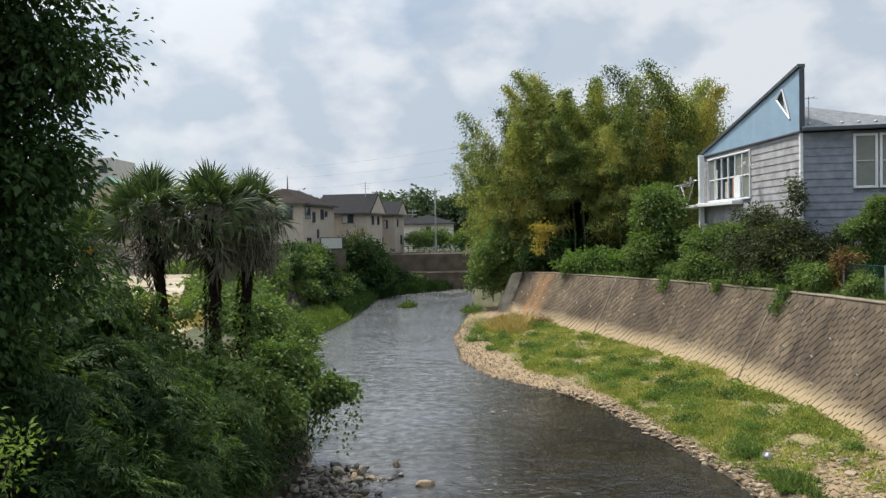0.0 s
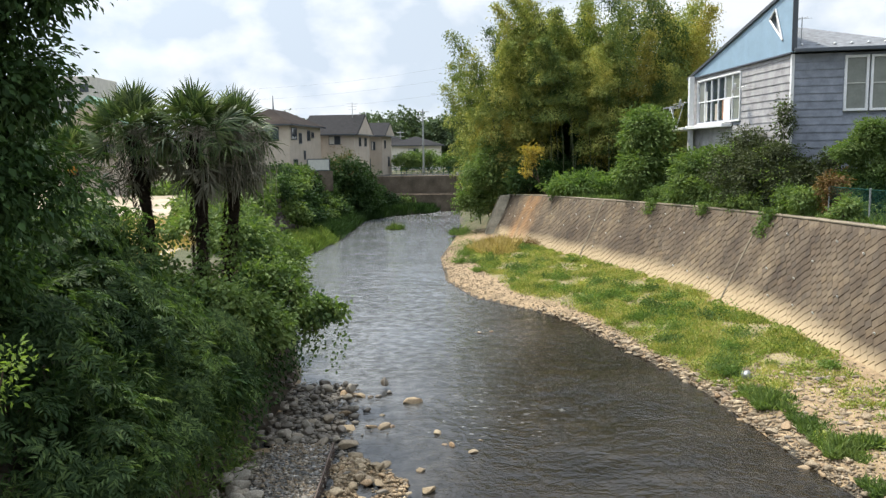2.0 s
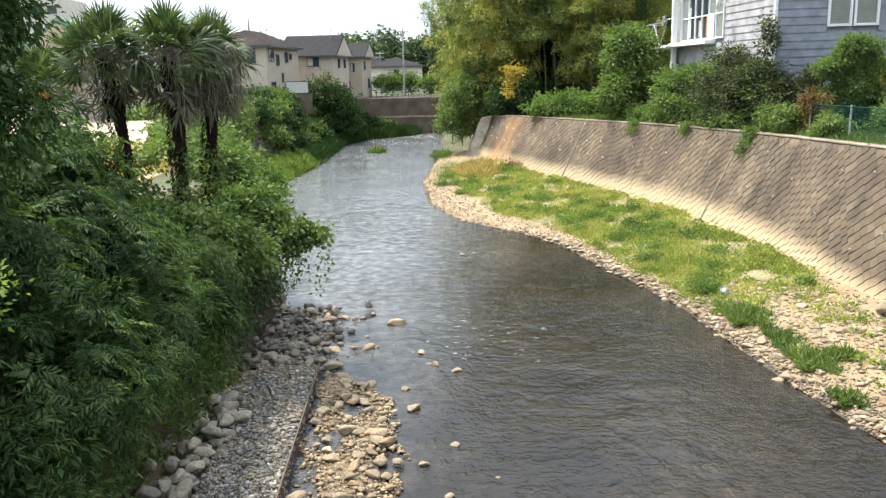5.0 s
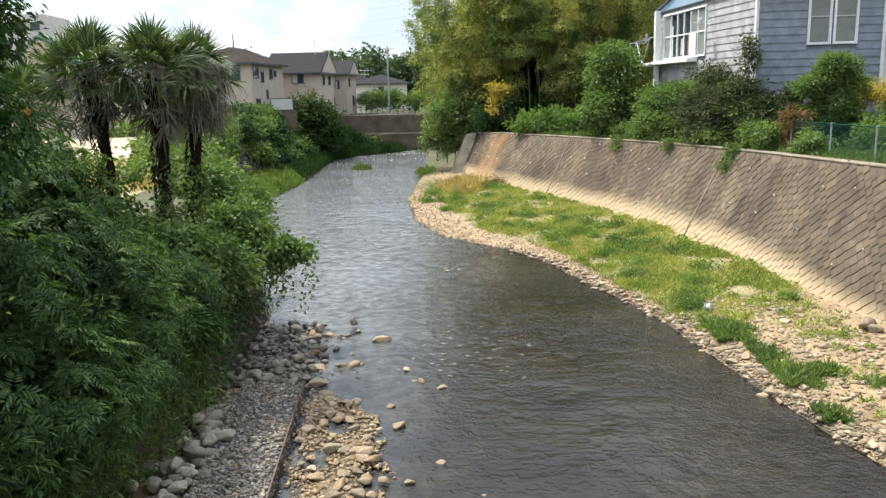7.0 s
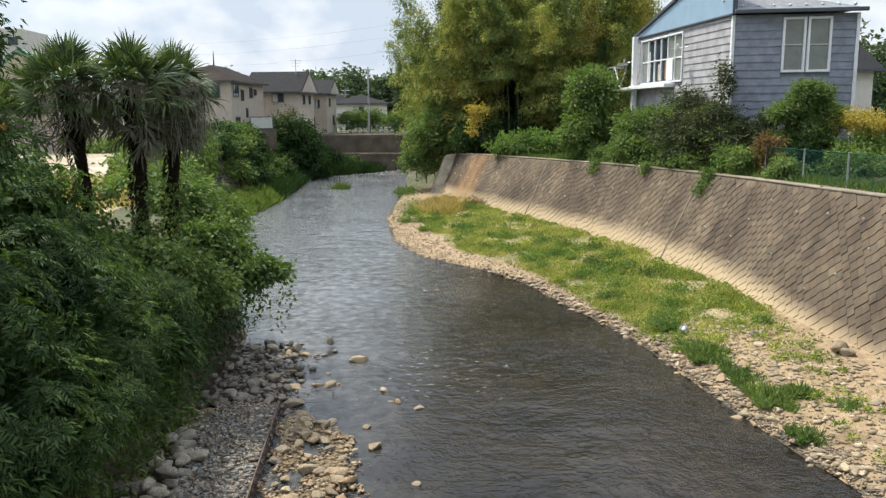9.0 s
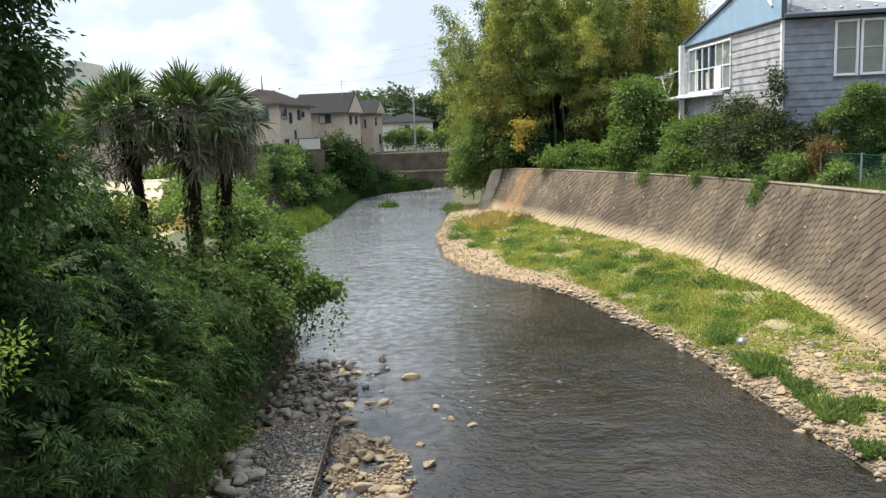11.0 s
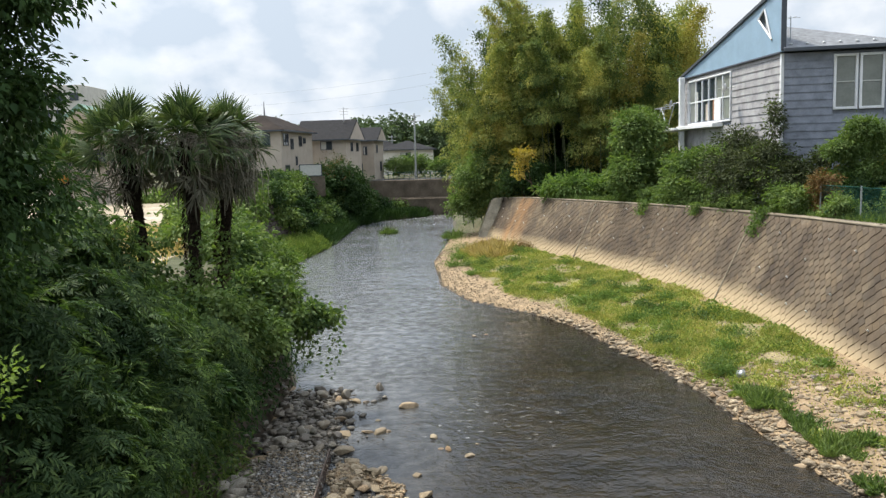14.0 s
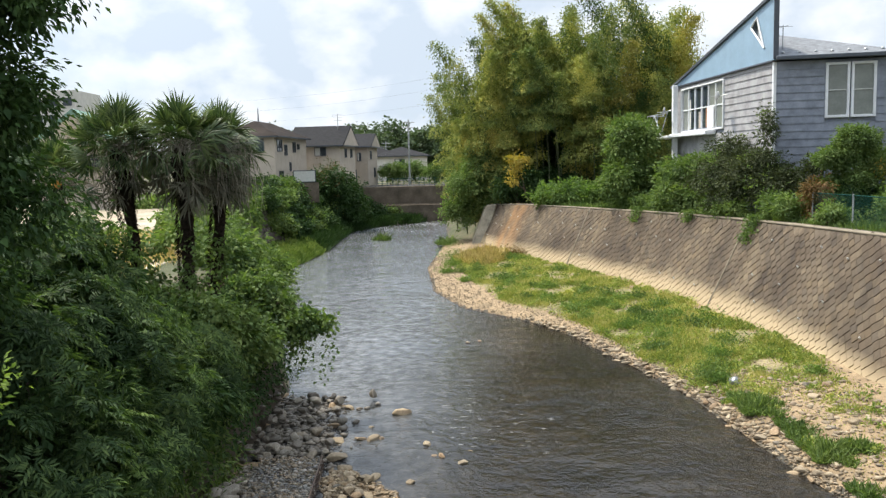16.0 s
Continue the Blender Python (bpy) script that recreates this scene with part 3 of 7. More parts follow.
def plant(name, base, blobs, label, category, leaves, leaf_m, r0=0.06, group="", extra=()):
    """A shrub or tree: an empty at its base, its branches and its leaves. Blobs relative to base."""
    ob = thing(name, *base, label, category, group)
    V, Fq = limbs(blobs, (0, 0, -0.15), r0)
    part("trunk", mesh_np("trunk", V, Fq, M["bark"], True), ob)
    part("crown", mesh_np("crown", *leaves, leaf_m), ob)
    for nm, lv, mm, lab in extra:
        part(nm, mesh_np(nm, *lv, mm), ob, lab)
    return ob


# ---- plan ----
WALL_S = [(11.95, -40), (11.95, 6.0), (11.8, 12), (11.7, 18.8), (11.55, 23.5), (11.45, 27.7), (11.0, 32.2), (10.05, 37.6), (8.5, 43.2), (6.8, 48.3), (5.6, 52.3), (4.75, 56.0), (4.35, 58.8)]
RY, RX = [p[1] for p in WALL_S] + [61, 70, 80, 88, 92], [p[0] for p in WALL_S] + [3.8, 3.0, 3.0, 3.4, 3.6]
WY = [-40, 5, 12.5, 15, 17.7, 21, 23.3, 26.2, 30, 32.8, 35.6, 40.7, 49.6, 59, 70, 88, 92]
WX = [8.8, 8.6, 8.1, 7.75, 7.5, 7.3, 6.9, 6.2, 5.4, 4.1, 1.9, 0.7, 0.5, 1.5, 2.6, 3.1, 3.3]
LY = [-40, 5, 11.5, 16.6, 23, 30, 40, 48.5, 58, 68, 78, 84, 87, 92]
LX = [-4.7, -4.6, -4.5, -3.9, -3.8, -5.3, -7.4, -8.9, -7.5, -7.1, -6.8, -4.3, -0.6, 1.5]


def top_z(y):
    return np.interp(y, [-40, 19, 53, 59, 64, 90], [4.15, 4.15, 3.6, 3.35, 3.5, 3.7])


def bar_z(x, y):
    """Height of the gravel bar between the water's edge and the wall."""
    w, r = np.interp(y, WY, WX), np.interp(y, RY, RX)
    f = np.clip((x - w) / np.maximum(r - w, 0.3), 0, 1.2)
    return 0.62 * f ** 0.6 + 0.05 * np.sin(x * 1.9 + y * 0.7) * np.sin(y * 1.3) * f


def left_z(x, y):
    d = np.interp(y, LY, LX) - x
    verge = np.interp(y, [34, 44, 80, 85, 92], [0.0, 2.6, 2.2, 4.0, 8.0])
    low = np.interp(y, [8, 20, 34, 44], [0.25, 0.15, 0.15, 0.35])
    z = low * np.clip(d / 0.5, 0, 1) + np.clip(d / np.maximum(verge, 0.3), 0, 1) * np.interp(y, [34, 44], [0, 0.35])
    return z + np.clip((d - verge - 0.25) * np.interp(y, [24, 36, 44], [2.6, 2.0, 1.5]), 0, 3.8 - low)


def ground_z(x, y):
    x, y = np.asarray(x, float), np.asarray(y, float)
    w, r, l = np.interp(y, WY, WX), np.interp(y, RY, RX), np.interp(y, LY, LX)
    dr, dl = x - w, l - x
    bed = -0.5 * np.clip(np.minimum(-dr, -dl) / 1.2, 0, 1)
    z = np.where(dr > 0, bar_z(np.minimum(x, r), y), bed)
    slope = np.where(y > 59.0, 0.9, 2.0)
    z = np.where(x > r + 0.45, np.minimum(0.55 + (x - r - 0.45) * slope, top_z(y) - 0.03), z)
    z = np.where(dl > 0, left_z(x, y), z)
    far = np.clip((y - 92.0) / 0.8, 0, 1)
    z = z * (1 - far) + 3.85 * far
    hill = np.clip((np.hypot(x, y - 40) - 160) / 900, 0, 1)
    return z + hill * 14


# ground: one sheet to the horizon
gx = np.concatenate([[-3000, -1500, -700, -350, -180, -100, -60, -40, -30, -24], np.arange(-20, -9.99, 0.5), np.arange(-9.7, 14.01, 0.3), np.arange(14.5, 22, 1.0), [26, 34, 45, 70, 110, 200, 400, 800, 1500, 3000]])
gy = np.concatenate([[-3000, -1200, -400, -150, -60, -20, -5, 2], np.arange(5, 56, 0.35), np.arange(56, 95, 0.6), [97, 104, 115, 130, 150, 180, 220, 300, 450, 700, 1200, 2200, 4500]])
GX, GY = np.meshgrid(gx, gy)
GZ = ground_z(GX, GY)
nx, ny = len(gx), len(gy)
ii, jj = np.meshgrid(np.arange(ny - 1), np.arange(nx - 1), indexing="ij")
q = (ii * nx + jj).ravel()
gme = mesh_np("ground", np.stack([GX, GY, GZ], -1).reshape(-1, 3), np.stack([q, q + 1, q + nx + 1, q + nx], 1), M["soil"], True)
for key in ("bed", "gravel", "lot", "bar_soil"):
    gme.materials.append(M[key])
cx = (gx[jj] + gx[jj + 1]).ravel() / 2
cy = (gy[ii] + gy[ii + 1]).ravel() / 2
cw, cr, cl = np.interp(cy, WY, WX), np.interp(cy, RY, RX), np.interp(cy, LY, LX)
slot = np.zeros(len(q), int)
slot[(cx < cw + 0.05) & (cx > cl - 0.05) & (cy < 93)] = 1
slot[(cx >= cw + 0.05) & (cx < cr + 0.6) & (cy < 62)] = 2
fb_ = (cx - cw) / np.maximum(cr - cw, 0.3)
slot[(slot == 2) & (fb_ > np.interp(cy, [12, 22, 30, 40], [0.5, 0.06, 0.16, 0.26])) & (fb_ < np.interp(cy, [12, 18, 24, 50], [0.6, 0.75, 0.88, 0.95])) & (cy > 21.5) & (cy < 54)] = 4
slot[(cx < cl) & (cx > cl - 0.6) & (cy < 23)] = 2
slot[(cx < -7.2) & (cx > -45) & (cy > 20) & (cy < 62) & (cx < cl - 3.2)] = 3
gme.polygons.foreach_set("material_index", slot)
tagged(new("ground", gme), "earth banks, gravel bar and sandy lot beside the river", "ground", kind="structure")

# river: one surface with low standing waves
wx, wy = np.arange(-11, 13.01, 0.3), np.concatenate([[-60, -30, -10, 0], np.arange(4, 92.6, 0.25)])
X, Y = np.meshgrid(wx, wy)
rif = np.interp(Y, [4, 18, 21, 26, 40, 70, 90], [0.5, 0.8, 1.0, 0.6, 0.7, 1.0, 1.5])
Z = np.zeros_like(X)
for ang, wave, ph in ((80, 1.9, 0.3), (62, 1.35, 1.1), (108, 1.1, 2.0), (95, 0.8, 4.1), (40, 0.95, 0.7), (135, 1.0, 5.0)):
    kx, ky = math.cos(radians(ang)) * 6.283 / wave, math.sin(radians(ang)) * 6.283 / wave
    Z += wave * np.sin(kx * X + ky * Y + ph + 1.3 * np.sin(X * 0.7 + ph * 3) + 1.1 * np.sin(Y * 0.53 + X * 0.3 + ph))
Z *= 0.0007 * rif * (0.6 + 0.4 * np.sin(X * 0.5 + Y * 0.23) * np.sin(Y * 0.31 - X * 0.2))
nwx = len(wx)
ii, jj = np.meshgrid(np.arange(len(wy) - 1), np.arange(nwx - 1), indexing="ij")
q = (ii * nwx + jj).ravel()
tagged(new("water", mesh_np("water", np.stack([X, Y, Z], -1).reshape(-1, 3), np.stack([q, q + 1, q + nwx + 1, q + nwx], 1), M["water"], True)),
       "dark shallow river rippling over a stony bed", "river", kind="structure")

# ---- retaining wall of slanted blocks ----
BATTER = 0.5
_ws = np.concatenate([[0], np.cumsum([math.dist(WALL_S[k], WALL_S[k + 1]) for k in range(len(WALL_S) - 1)])])


def wall_at(s):
    return np.interp(s, _ws, [p[0] for p in WALL_S]), np.interp(s, _ws, [p[1] for p in WALL_S])


def wall_pose(s, h):
    """The frame on the wall's face: x along it away from the camera, y up the slope, z out of it."""
    x, y = wall_at(s)
    x0, y0 = wall_at(s - 1.2)
    x1, y1 = wall_at(s + 1.2)
    a = Vector((x1 - x0, y1 - y0, 0)).normalized()
    out = Vector((-a.y, a.x, 0))
    up = (Vector((0, 0, 1)) - out * BATTER).normalized()
    nrm = a.cross(up)
    if nrm.dot(out) < 0:
        nrm = -nrm
    o = Vector((x, y, 0.45)) + up * h
    return Matrix(((a.x, up.x, nrm.x, o.x), (a.y, up.y, nrm.y, o.y), (a.z, up.z, nrm.z, o.z), (0, 0, 0, 1)))


wall_len = _ws[-1]
w_s0 = _ws[1] - 6.0
sv = np.linspace(w_s0, wall_len, 120)


def slope_top(s):
    return (float(top_z(wall_at(s)[1])) - 0.45) * math.hypot(1, BATTER)


backing = []
for s in sv:
    m = wall_pose(s, 0)
    ht = slope_top(s)
    for h, dz in ((-0.6, -0.004), (ht - 0.05, -0.004), (ht - 0.05, -0.5), (-0.6, -0.5)):
        backing.append(m @ Vector((0, h, dz)))
k = np.arange(len(sv) - 1)[:, None] * 4
Fb = np.concatenate([np.concatenate([k + a, k + (a + 1) % 4, k + (a + 1) % 4 + 4, k + a + 4], 1) for a in range(4)])
river_wall = thing("wall_river", 0, 0, 0, "sloping river wall of weathered brown concrete blocks laid diagonally", "retaining wall", kind="structure")
part("backing", mesh_np("backing", backing, Fb, M["block"]), river_wall, "dark mortar behind the blocks")
cop = []
for s in sv:
    m = wall_pose(s, slope_top(s))
    o = m.translation
    out = Vector((m[0][2], m[1][2], 0)).normalized()
    for a, b in ((0.035, -0.04), (0.035, 0.02), (0.015, 0.04), (-0.36, 0.04), (-0.36, -0.04)):
        cop.append(o + out * a + Vector((0, 0, b)))
k = np.arange(len(sv) - 1)[:, None] * 5
Fc = np.concatenate([np.concatenate([k + a, k + (a + 1) % 5, k + (a + 1) % 5 + 5, k + a + 5], 1) for a in range(5)])
part("coping", mesh_np("coping", cop, Fc, M["concrete"]), river_wall, "worn concrete coping")
bm = bmesh.new()
# end pier
pv = [bm.verts.new(c) for c in ((3.55, 58.9, -0.3), (4.55, 58.4, -0.3), (5.7, 58.5, 3.4), (4.95, 58.8, 3.3), (3.7, 61.0, -0.3), (4.7, 60.8, -0.3), (6.2, 60.8, 3.4), (5.0, 61.0, 3.3))]
for f in ((0, 1, 2, 3), (4, 5, 6, 7), (0, 1, 5, 4), (1, 2, 6, 5), (2, 3, 7, 6), (3, 0, 4, 7)):
    bm.faces.new([pv[i] for i in f])
bmesh.ops.bevel(bm, geom=bm.edges[:], offset=0.08, segments=2, affect="EDGES")
part("end_pier", bm_mesh("end_pier", bm, M["pale_concrete"]), river_wall, "pale concrete end pier")

# ---- right-hand house: grey-blue siding with a blue fin gable ----
HA, HL, HR, HB = Vector((14.57, 33.0, 0)), Vector((14.3, 44.6, 0)), Vector((19.25, 31.9, 0)), Vector((19.6, 44.2, 0))


def facade_m(p, q):
    """x along the facade from p to q, y outwards (to the side of the camera), z up."""
    a = (q - p).normalized()
    out = Vector((a.y, -a.x, 0))
    if out.dot(Vector((0, 0, 0)) - p) < 0:
        out = -out
    return Matrix(((a.x, out.x, 0, p.x), (a.y, out.y, 0, p.y), (0, 0, 1, 0), (0, 0, 0, 1))), (q - p).length


def frame_bars(bm, x0, z0, x1, z1, w, d0, d1):
    box(bm, x0, d0, z0, x0 + w, d1, z1, 0.008)
    box(bm, x1 - w, d0, z0, x1, d1, z1, 0.008)
    box(bm, x0 + w, d0, z0, x1 - w, d1, z0 + w, 0.008)
    box(bm, x0 + w, d0, z1 - w, x1 - w, d1, z1, 0.008)


house = thing("house", 14.57, 33.0, 3.9, "two-storey house with grey-blue lap siding and a pale blue triangular parapet", "house")
HI = Matrix.Translation((-14.57, -33.0, -3.9))
body = bmesh.new()
foot = [HA, HR, HB, HL]
cen = (HA + HR + HB + HL) / 4
lo = [body.verts.new(p + (cen - p).normalized() * 0.06 + Vector((0, 0, 3.6))) for p in foot]
hi = [body.verts.new(p + (cen - p).normalized() * 0.06 + Vector((0, 0, 10.2))) for p in foot]
for i in range(4):
    body.faces.new((lo[i], lo[(i + 1) % 4], hi[(i + 1) % 4], hi[i]))
body.faces.new(hi)
part("wall", bm_mesh("house_wall", body, M["siding"]), house, at=HI)


def siding(p, q, z0, z1, holes, material, course=0.31):
    m, ln = facade_m(p, q)
    z = z0
    while z < z1 - 0.05:
        segs = [(0.02, ln - 0.02)]
        for (a0, b0, a1, b1) in holes:
            if z + course > b0 + 0.02 and z < b1 - 0.02:
                nxt = []
                for s, e in segs:
                    if a1 <= s or a0 >= e:
                        nxt.append((s, e))
                    else:
                        if a0 > s:
                            nxt.append((s, a0))
                        if a1 < e:
                            nxt.append((a1, e))
                segs = nxt
        for s, e in segs:
            if e - s < 0.08:
                continue
            bm = bmesh.new()
            zt = min(z + course + 0.02, z1)
            vs = [bm.verts.new(c) for c in ((s, 0.045, z), (e, 0.045, z), (e, 0.012, zt), (s, 0.012, zt), (s, 0.0, z), (e, 0.0, z))]
            bm.faces.new((vs[0], vs[1], vs[2], vs[3]))
            bm.faces.new((vs[0], vs[1], vs[5], vs[4]))
            part("siding_board", bm_mesh("siding_board", bm, material), house, at=HI @ m)
        z += course
    return m, ln


WIN_L = (5.0, 7.75, 10.7, 10.05)
WIN_R = [(1.92, 7.9, 2.82, 10.08), (2.88, 7.9, 3.8, 10.08)]
ml, len_l = siding(HA, HL, 5.4, 10.22, [WIN_L], M["worn_lit_siding"])
mr, len_r = siding(HA, HR, 4.6, 10.22, WIN_R, M["siding"])
bm = bmesh.new()
box(bm, -0.07, -0.05, 4.0, 0.07, 0.07, 10.2, 0.01)
part("corner_board", bm_mesh("corner_board", bm, M["white"]), house, "white corner board", HI @ ml)
bm = bmesh.new()
box(bm, len_r - 0.1, -0.05, 4.0, len_r + 0.03, 0.07, 10.2, 0.01)
part("corner_board", bm_mesh("corner_board", bm, M["white"]), house, "white corner board", HI @ mr)
# bedroom windows, casements with curtains
for a0, z0, a1, z1 in WIN_R:
    bm = bmesh.new()
    frame_bars(bm, a0, z0, a1, z1, 0.1, -0.06, 0.09)
    w = part("window", bm_mesh("window_frame", bm, M["white"]), house, "white framed window with drawn curtains", HI @ mr)
    bm = bmesh.new()
    box(bm, a0 + 0.08, 0.0, z0 + 0.08, a1 - 0.08, 0.012, z1 - 0.08)
    part("pane", bm_mesh("pane", bm, M["curtained"]), w, "grey curtained pane")
    bm = bmesh.new()
    box(bm, a0 + 0.08, 0.012, (z0 + z1) / 2 - 0.02, a1 - 0.08, 0.05, (z0 + z1) / 2 + 0.02)
    part("glazing_bar", bm_mesh("glazing_bar", bm, M["curtain"]), w)
# glazed bay with sliding panes
a0, z0, a1, z1 = WIN_L
bm = bmesh.new()
frame_bars(bm, a0, z0, a1, z1, 0.08, -0.05, 0.1)
bay = part("glazed_bay", bm_mesh("glazed_bay", bm, M["white"]), house, "white framed glazed bay", HI @ ml)
for f in np.linspace(a0 + 0.14, a1 - 0.14, 7)[1:-1]:
    bm = bmesh.new()
    box(bm, f - 0.035, -0.02, z0 + 0.1, f + 0.035, 0.06, z1 - 0.1, 0.006)
    part("mullion", bm_mesh("mullion", bm, M["white"]), bay)
gl = np.linspace(a0 + 0.14, a1 - 0.14, 7)
for k in range(6):
    bm = bmesh.new()
    box(bm, gl[k] + 0.05, -0.01, z0 + 0.14, gl[k + 1] - 0.05, 0.0, z1 - 0.14)
    part("pane", bm_mesh("pane", bm, M["curtained"] if k in (0, 1, 5) else M["glass"]), bay, "window pane, some with a curtain behind")
bm = bmesh.new()
box(bm, a0 + 1.1, 0.08, z0 + 0.1, a0 + 1.9, 0.12, z0 + 1.1, 0.01)
part("white_panel", bm_mesh("white_panel", bm, M["white"]), bay, "white panel leaning at the bay")
bm = bmesh.new()
box(bm, a0 + 0.1, -0.015, z0 + 1.12, a1 - 0.1, 0.045, z0 + 1.18, 0.006)
part("mid_rail", bm_mesh("mid_rail", bm, M["white"]), bay)
for x_, w_, h_, mm in ((7.0, 0.35, 1.0, "orange_cloth"), (8.0, 0.3, 0.8, "tan"), (9.4, 0.35, 1.5, "curtain")):
    bm = bmesh.new()
    box(bm, x_, 0.004, z0 + 0.16, x_ + w_, 0.012, z0 + 0.16 + h_)
    part("curtain", bm_mesh("curtain", bm, M[mm]), bay, "strip of curtain at the glass")
# balcony slab, post and rail
bm = bmesh.new()
box(bm, 6.0, 0.0, 7.52, 11.2, 0.55, 7.7, 0.02)
box(bm, 10.9, -0.4, 7.5, 14.6, 0.75, 7.64, 0.02)
part("balcony", bm_mesh("balcony", bm, M["white"]), house, "white balcony slab", HI @ ml)
bm = bmesh.new()
box(bm, 10.85, 0.2, 3.9, 11.1, 0.45, 10.3, 0.015)
part("post", bm_mesh("post", bm, M["white"]), house, "white post", HI @ ml)
rails = [tube_arrays([(x, y0, z0_), (x2, y2, z2)], [0.025, 0.025], 6) for x, y0, z0_, x2, y2, z2 in
         [(14.55, 0.7, 7.6, 14.55, 0.7, 8.85), (11.0, 0.7, 8.85, 14.55, 0.7, 8.85), (14.55, 0.7, 7.65, 13.3, 0.7, 8.85), (13.3, 0.7, 8.85, 12.2, 0.7, 7.65), (12.2, 0.7, 7.65, 11.1, 0.7, 8.85), (14.55, 0.7, 8.85, 14.55, -0.3, 8.85), (12.8, 0.7, 7.6, 12.8, 0.7, 8.85)]]
part("balcony_rail", mesh_np("balcony_rail", *join(rails), M["galv"]), house, "thin metal balcony rail", HI @ ml)


def dish(r):
    bm = bmesh.new()
    bmesh.ops.create_uvsphere(bm, u_segments=20, v_segments=12, radius=1.0)
    bmesh.ops.delete(bm, geom=[v for v in bm.verts if v.co.z > -0.55], context="VERTS")
    for v in bm.verts:
        v.co = Vector((v.co.x * r / 0.83, v.co.y * r / 0.83, (v.co.z + 1) * r * 0.8))
    bmesh.ops.solidify(bm, geom=bm.faces[:], thickness=0.015)
    return bm


for a_, z_, r_, tx, ty in ((4.4, 9.2, 0.28, 75, 145), (11.9, 8.95, 0.3, 80, 150)):
    bm = dish(r_)
    d_ = part("dish", bm_mesh("dish", bm, M["white"] if a_ < 8 else M["galv"], True), house, "satellite dish", HI @ ml @ pose(a_, 0.55, z_, tx, 0, ty))
    part("arm", mesh_np("arm", *join([tube_arrays([(0, 0, 0), (0, -0.1, 0.45)], [0.012, 0.012], 5), tube_arrays([(0, 0, 0), (0, 0.2, -0.45)], [0.02, 0.02], 5)]), M["galv"]), d_)
# blue fin with its trim and a triangular light
bm = bmesh.new()
tri = [(-0.12, 10.25), (12.0, 10.25), (-0.12, 12.85)]
fa = [bm.verts.new((x, 0.1, z)) for x, z in tri]
fb = [bm.verts.new((x, -0.06, z)) for x, z in tri]
bm.faces.new(fa), bm.faces.new(fb)
for i in range(3):
    bm.faces.new((fa[i], fa[(i + 1) % 3], fb[(i + 1) % 3], fb[i]))
part("fin_gable", bm_mesh("fin_gable", bm, M["blue_panel"]), house, "pale blue triangular parapet", HI @ ml)
bm = bmesh.new()
L_ = math.hypot(12.12, 2.6)
mt = Matrix.Translation((-0.12, 0, 12.85)) @ Matrix.Rotation(math.atan2(2.6, 12.12), 4, "Y")
box(bm, -0.06, -0.1, -0.05, L_ + 0.1, 0.2, 0.1, 0.01, mt)
part("fin_trim", bm_mesh("fin_trim", bm, M["dark_trim"]), house, "dark metal edge trim", HI @ ml)
bm = bmesh.new()
box(bm, -0.16, -0.08, 10.3, -0.11, 0.13, 12.95, 0.005)
part("fin_trim", bm_mesh("fin_trim", bm, M["dark_trim"]), house, "dark metal edge trim", HI @ ml)
bm = bmesh.new()
box(bm, -0.1, 0.03, 10.2, 11.2, 0.14, 10.28, 0.01)
part("band", bm_mesh("band", bm, M["dark_trim"]), house, at=HI @ ml)
t0, t1, t2 = Vector((1.43, 0.13, 12.2)), Vector((2.0, 0.13, 11.85)), Vector((0.72, 0.13, 10.85))
tl = part("triangle_window", mesh_np("triangle_window", [t0, t1, t2, t0 - Vector((0, .06, 0)), t1 - Vector((0, .06, 0)), t2 - Vector((0, .06, 0))], [(0, 1, 2), (3, 4, 5), (0, 1, 4), (0, 4, 3), (1, 2, 5), (1, 5, 4), (2, 0, 3), (2, 3, 5)], M["glass"]), house, "narrow triangular window", HI @ ml)
part("triangle_frame", mesh_np("triangle_frame", *join([tube_arrays([t0, t1], [.045, .045], 4), tube_arrays([t1, t2], [.05, .05], 4), tube_arrays([t2, t0], [.045, .045], 4)]), M["white"]), tl)
# hip roof with eaves, gutter and snow guards
bm = bmesh.new()
e_ = [HA + Vector((-0.05, -0.35, 10.35)), HR + Vector((0.06, -0.4, 10.35)), HB + Vector((0.35, 0.4, 10.35)), HL + Vector((0.3, 0.4, 10.35))]
r_ = [Vector((15.4, 36.4, 11.85)), Vector((17.2, 40.5, 11.95))]
ev = [bm.verts.new(v) for v in e_]
rv = [bm.verts.new(v) for v in r_]
for f in ((ev[0], ev[1], rv[0]), (ev[1], ev[2], rv[1], rv[0]), (ev[2], ev[3], rv[1]), (ev[3], ev[0], rv[0], rv[1]), (ev[3], ev[2], ev[1], ev[0])):
    bm.faces.new(f)
part("roof", bm_mesh("house_roof", bm, M["slate"]), house, "grey shingled hip roof", HI)
mg_, lg_ = facade_m(e_[0], e_[1])
bm = bmesh.new()
box(bm, -0.05, -0.02, 10.22, lg_ + 0.05, 0.1, 10.38, 0.02)
part("gutter", bm_mesh("gutter", bm, M["dark_trim"]), house, "dark gutter", HI @ mg_)
for f in np.linspace(0.3, lg_ - 0.3, 8):
    bm = bmesh.new()
    bmesh.ops.create_icosphere(bm, subdivisions=2, radius=0.07)
    part("snow_guard", bm_mesh("snow_guard", bm, M["galv"], True), house, "small metal snow guard", HI @ mg_ @ pose(f, -0.5, 10.56))
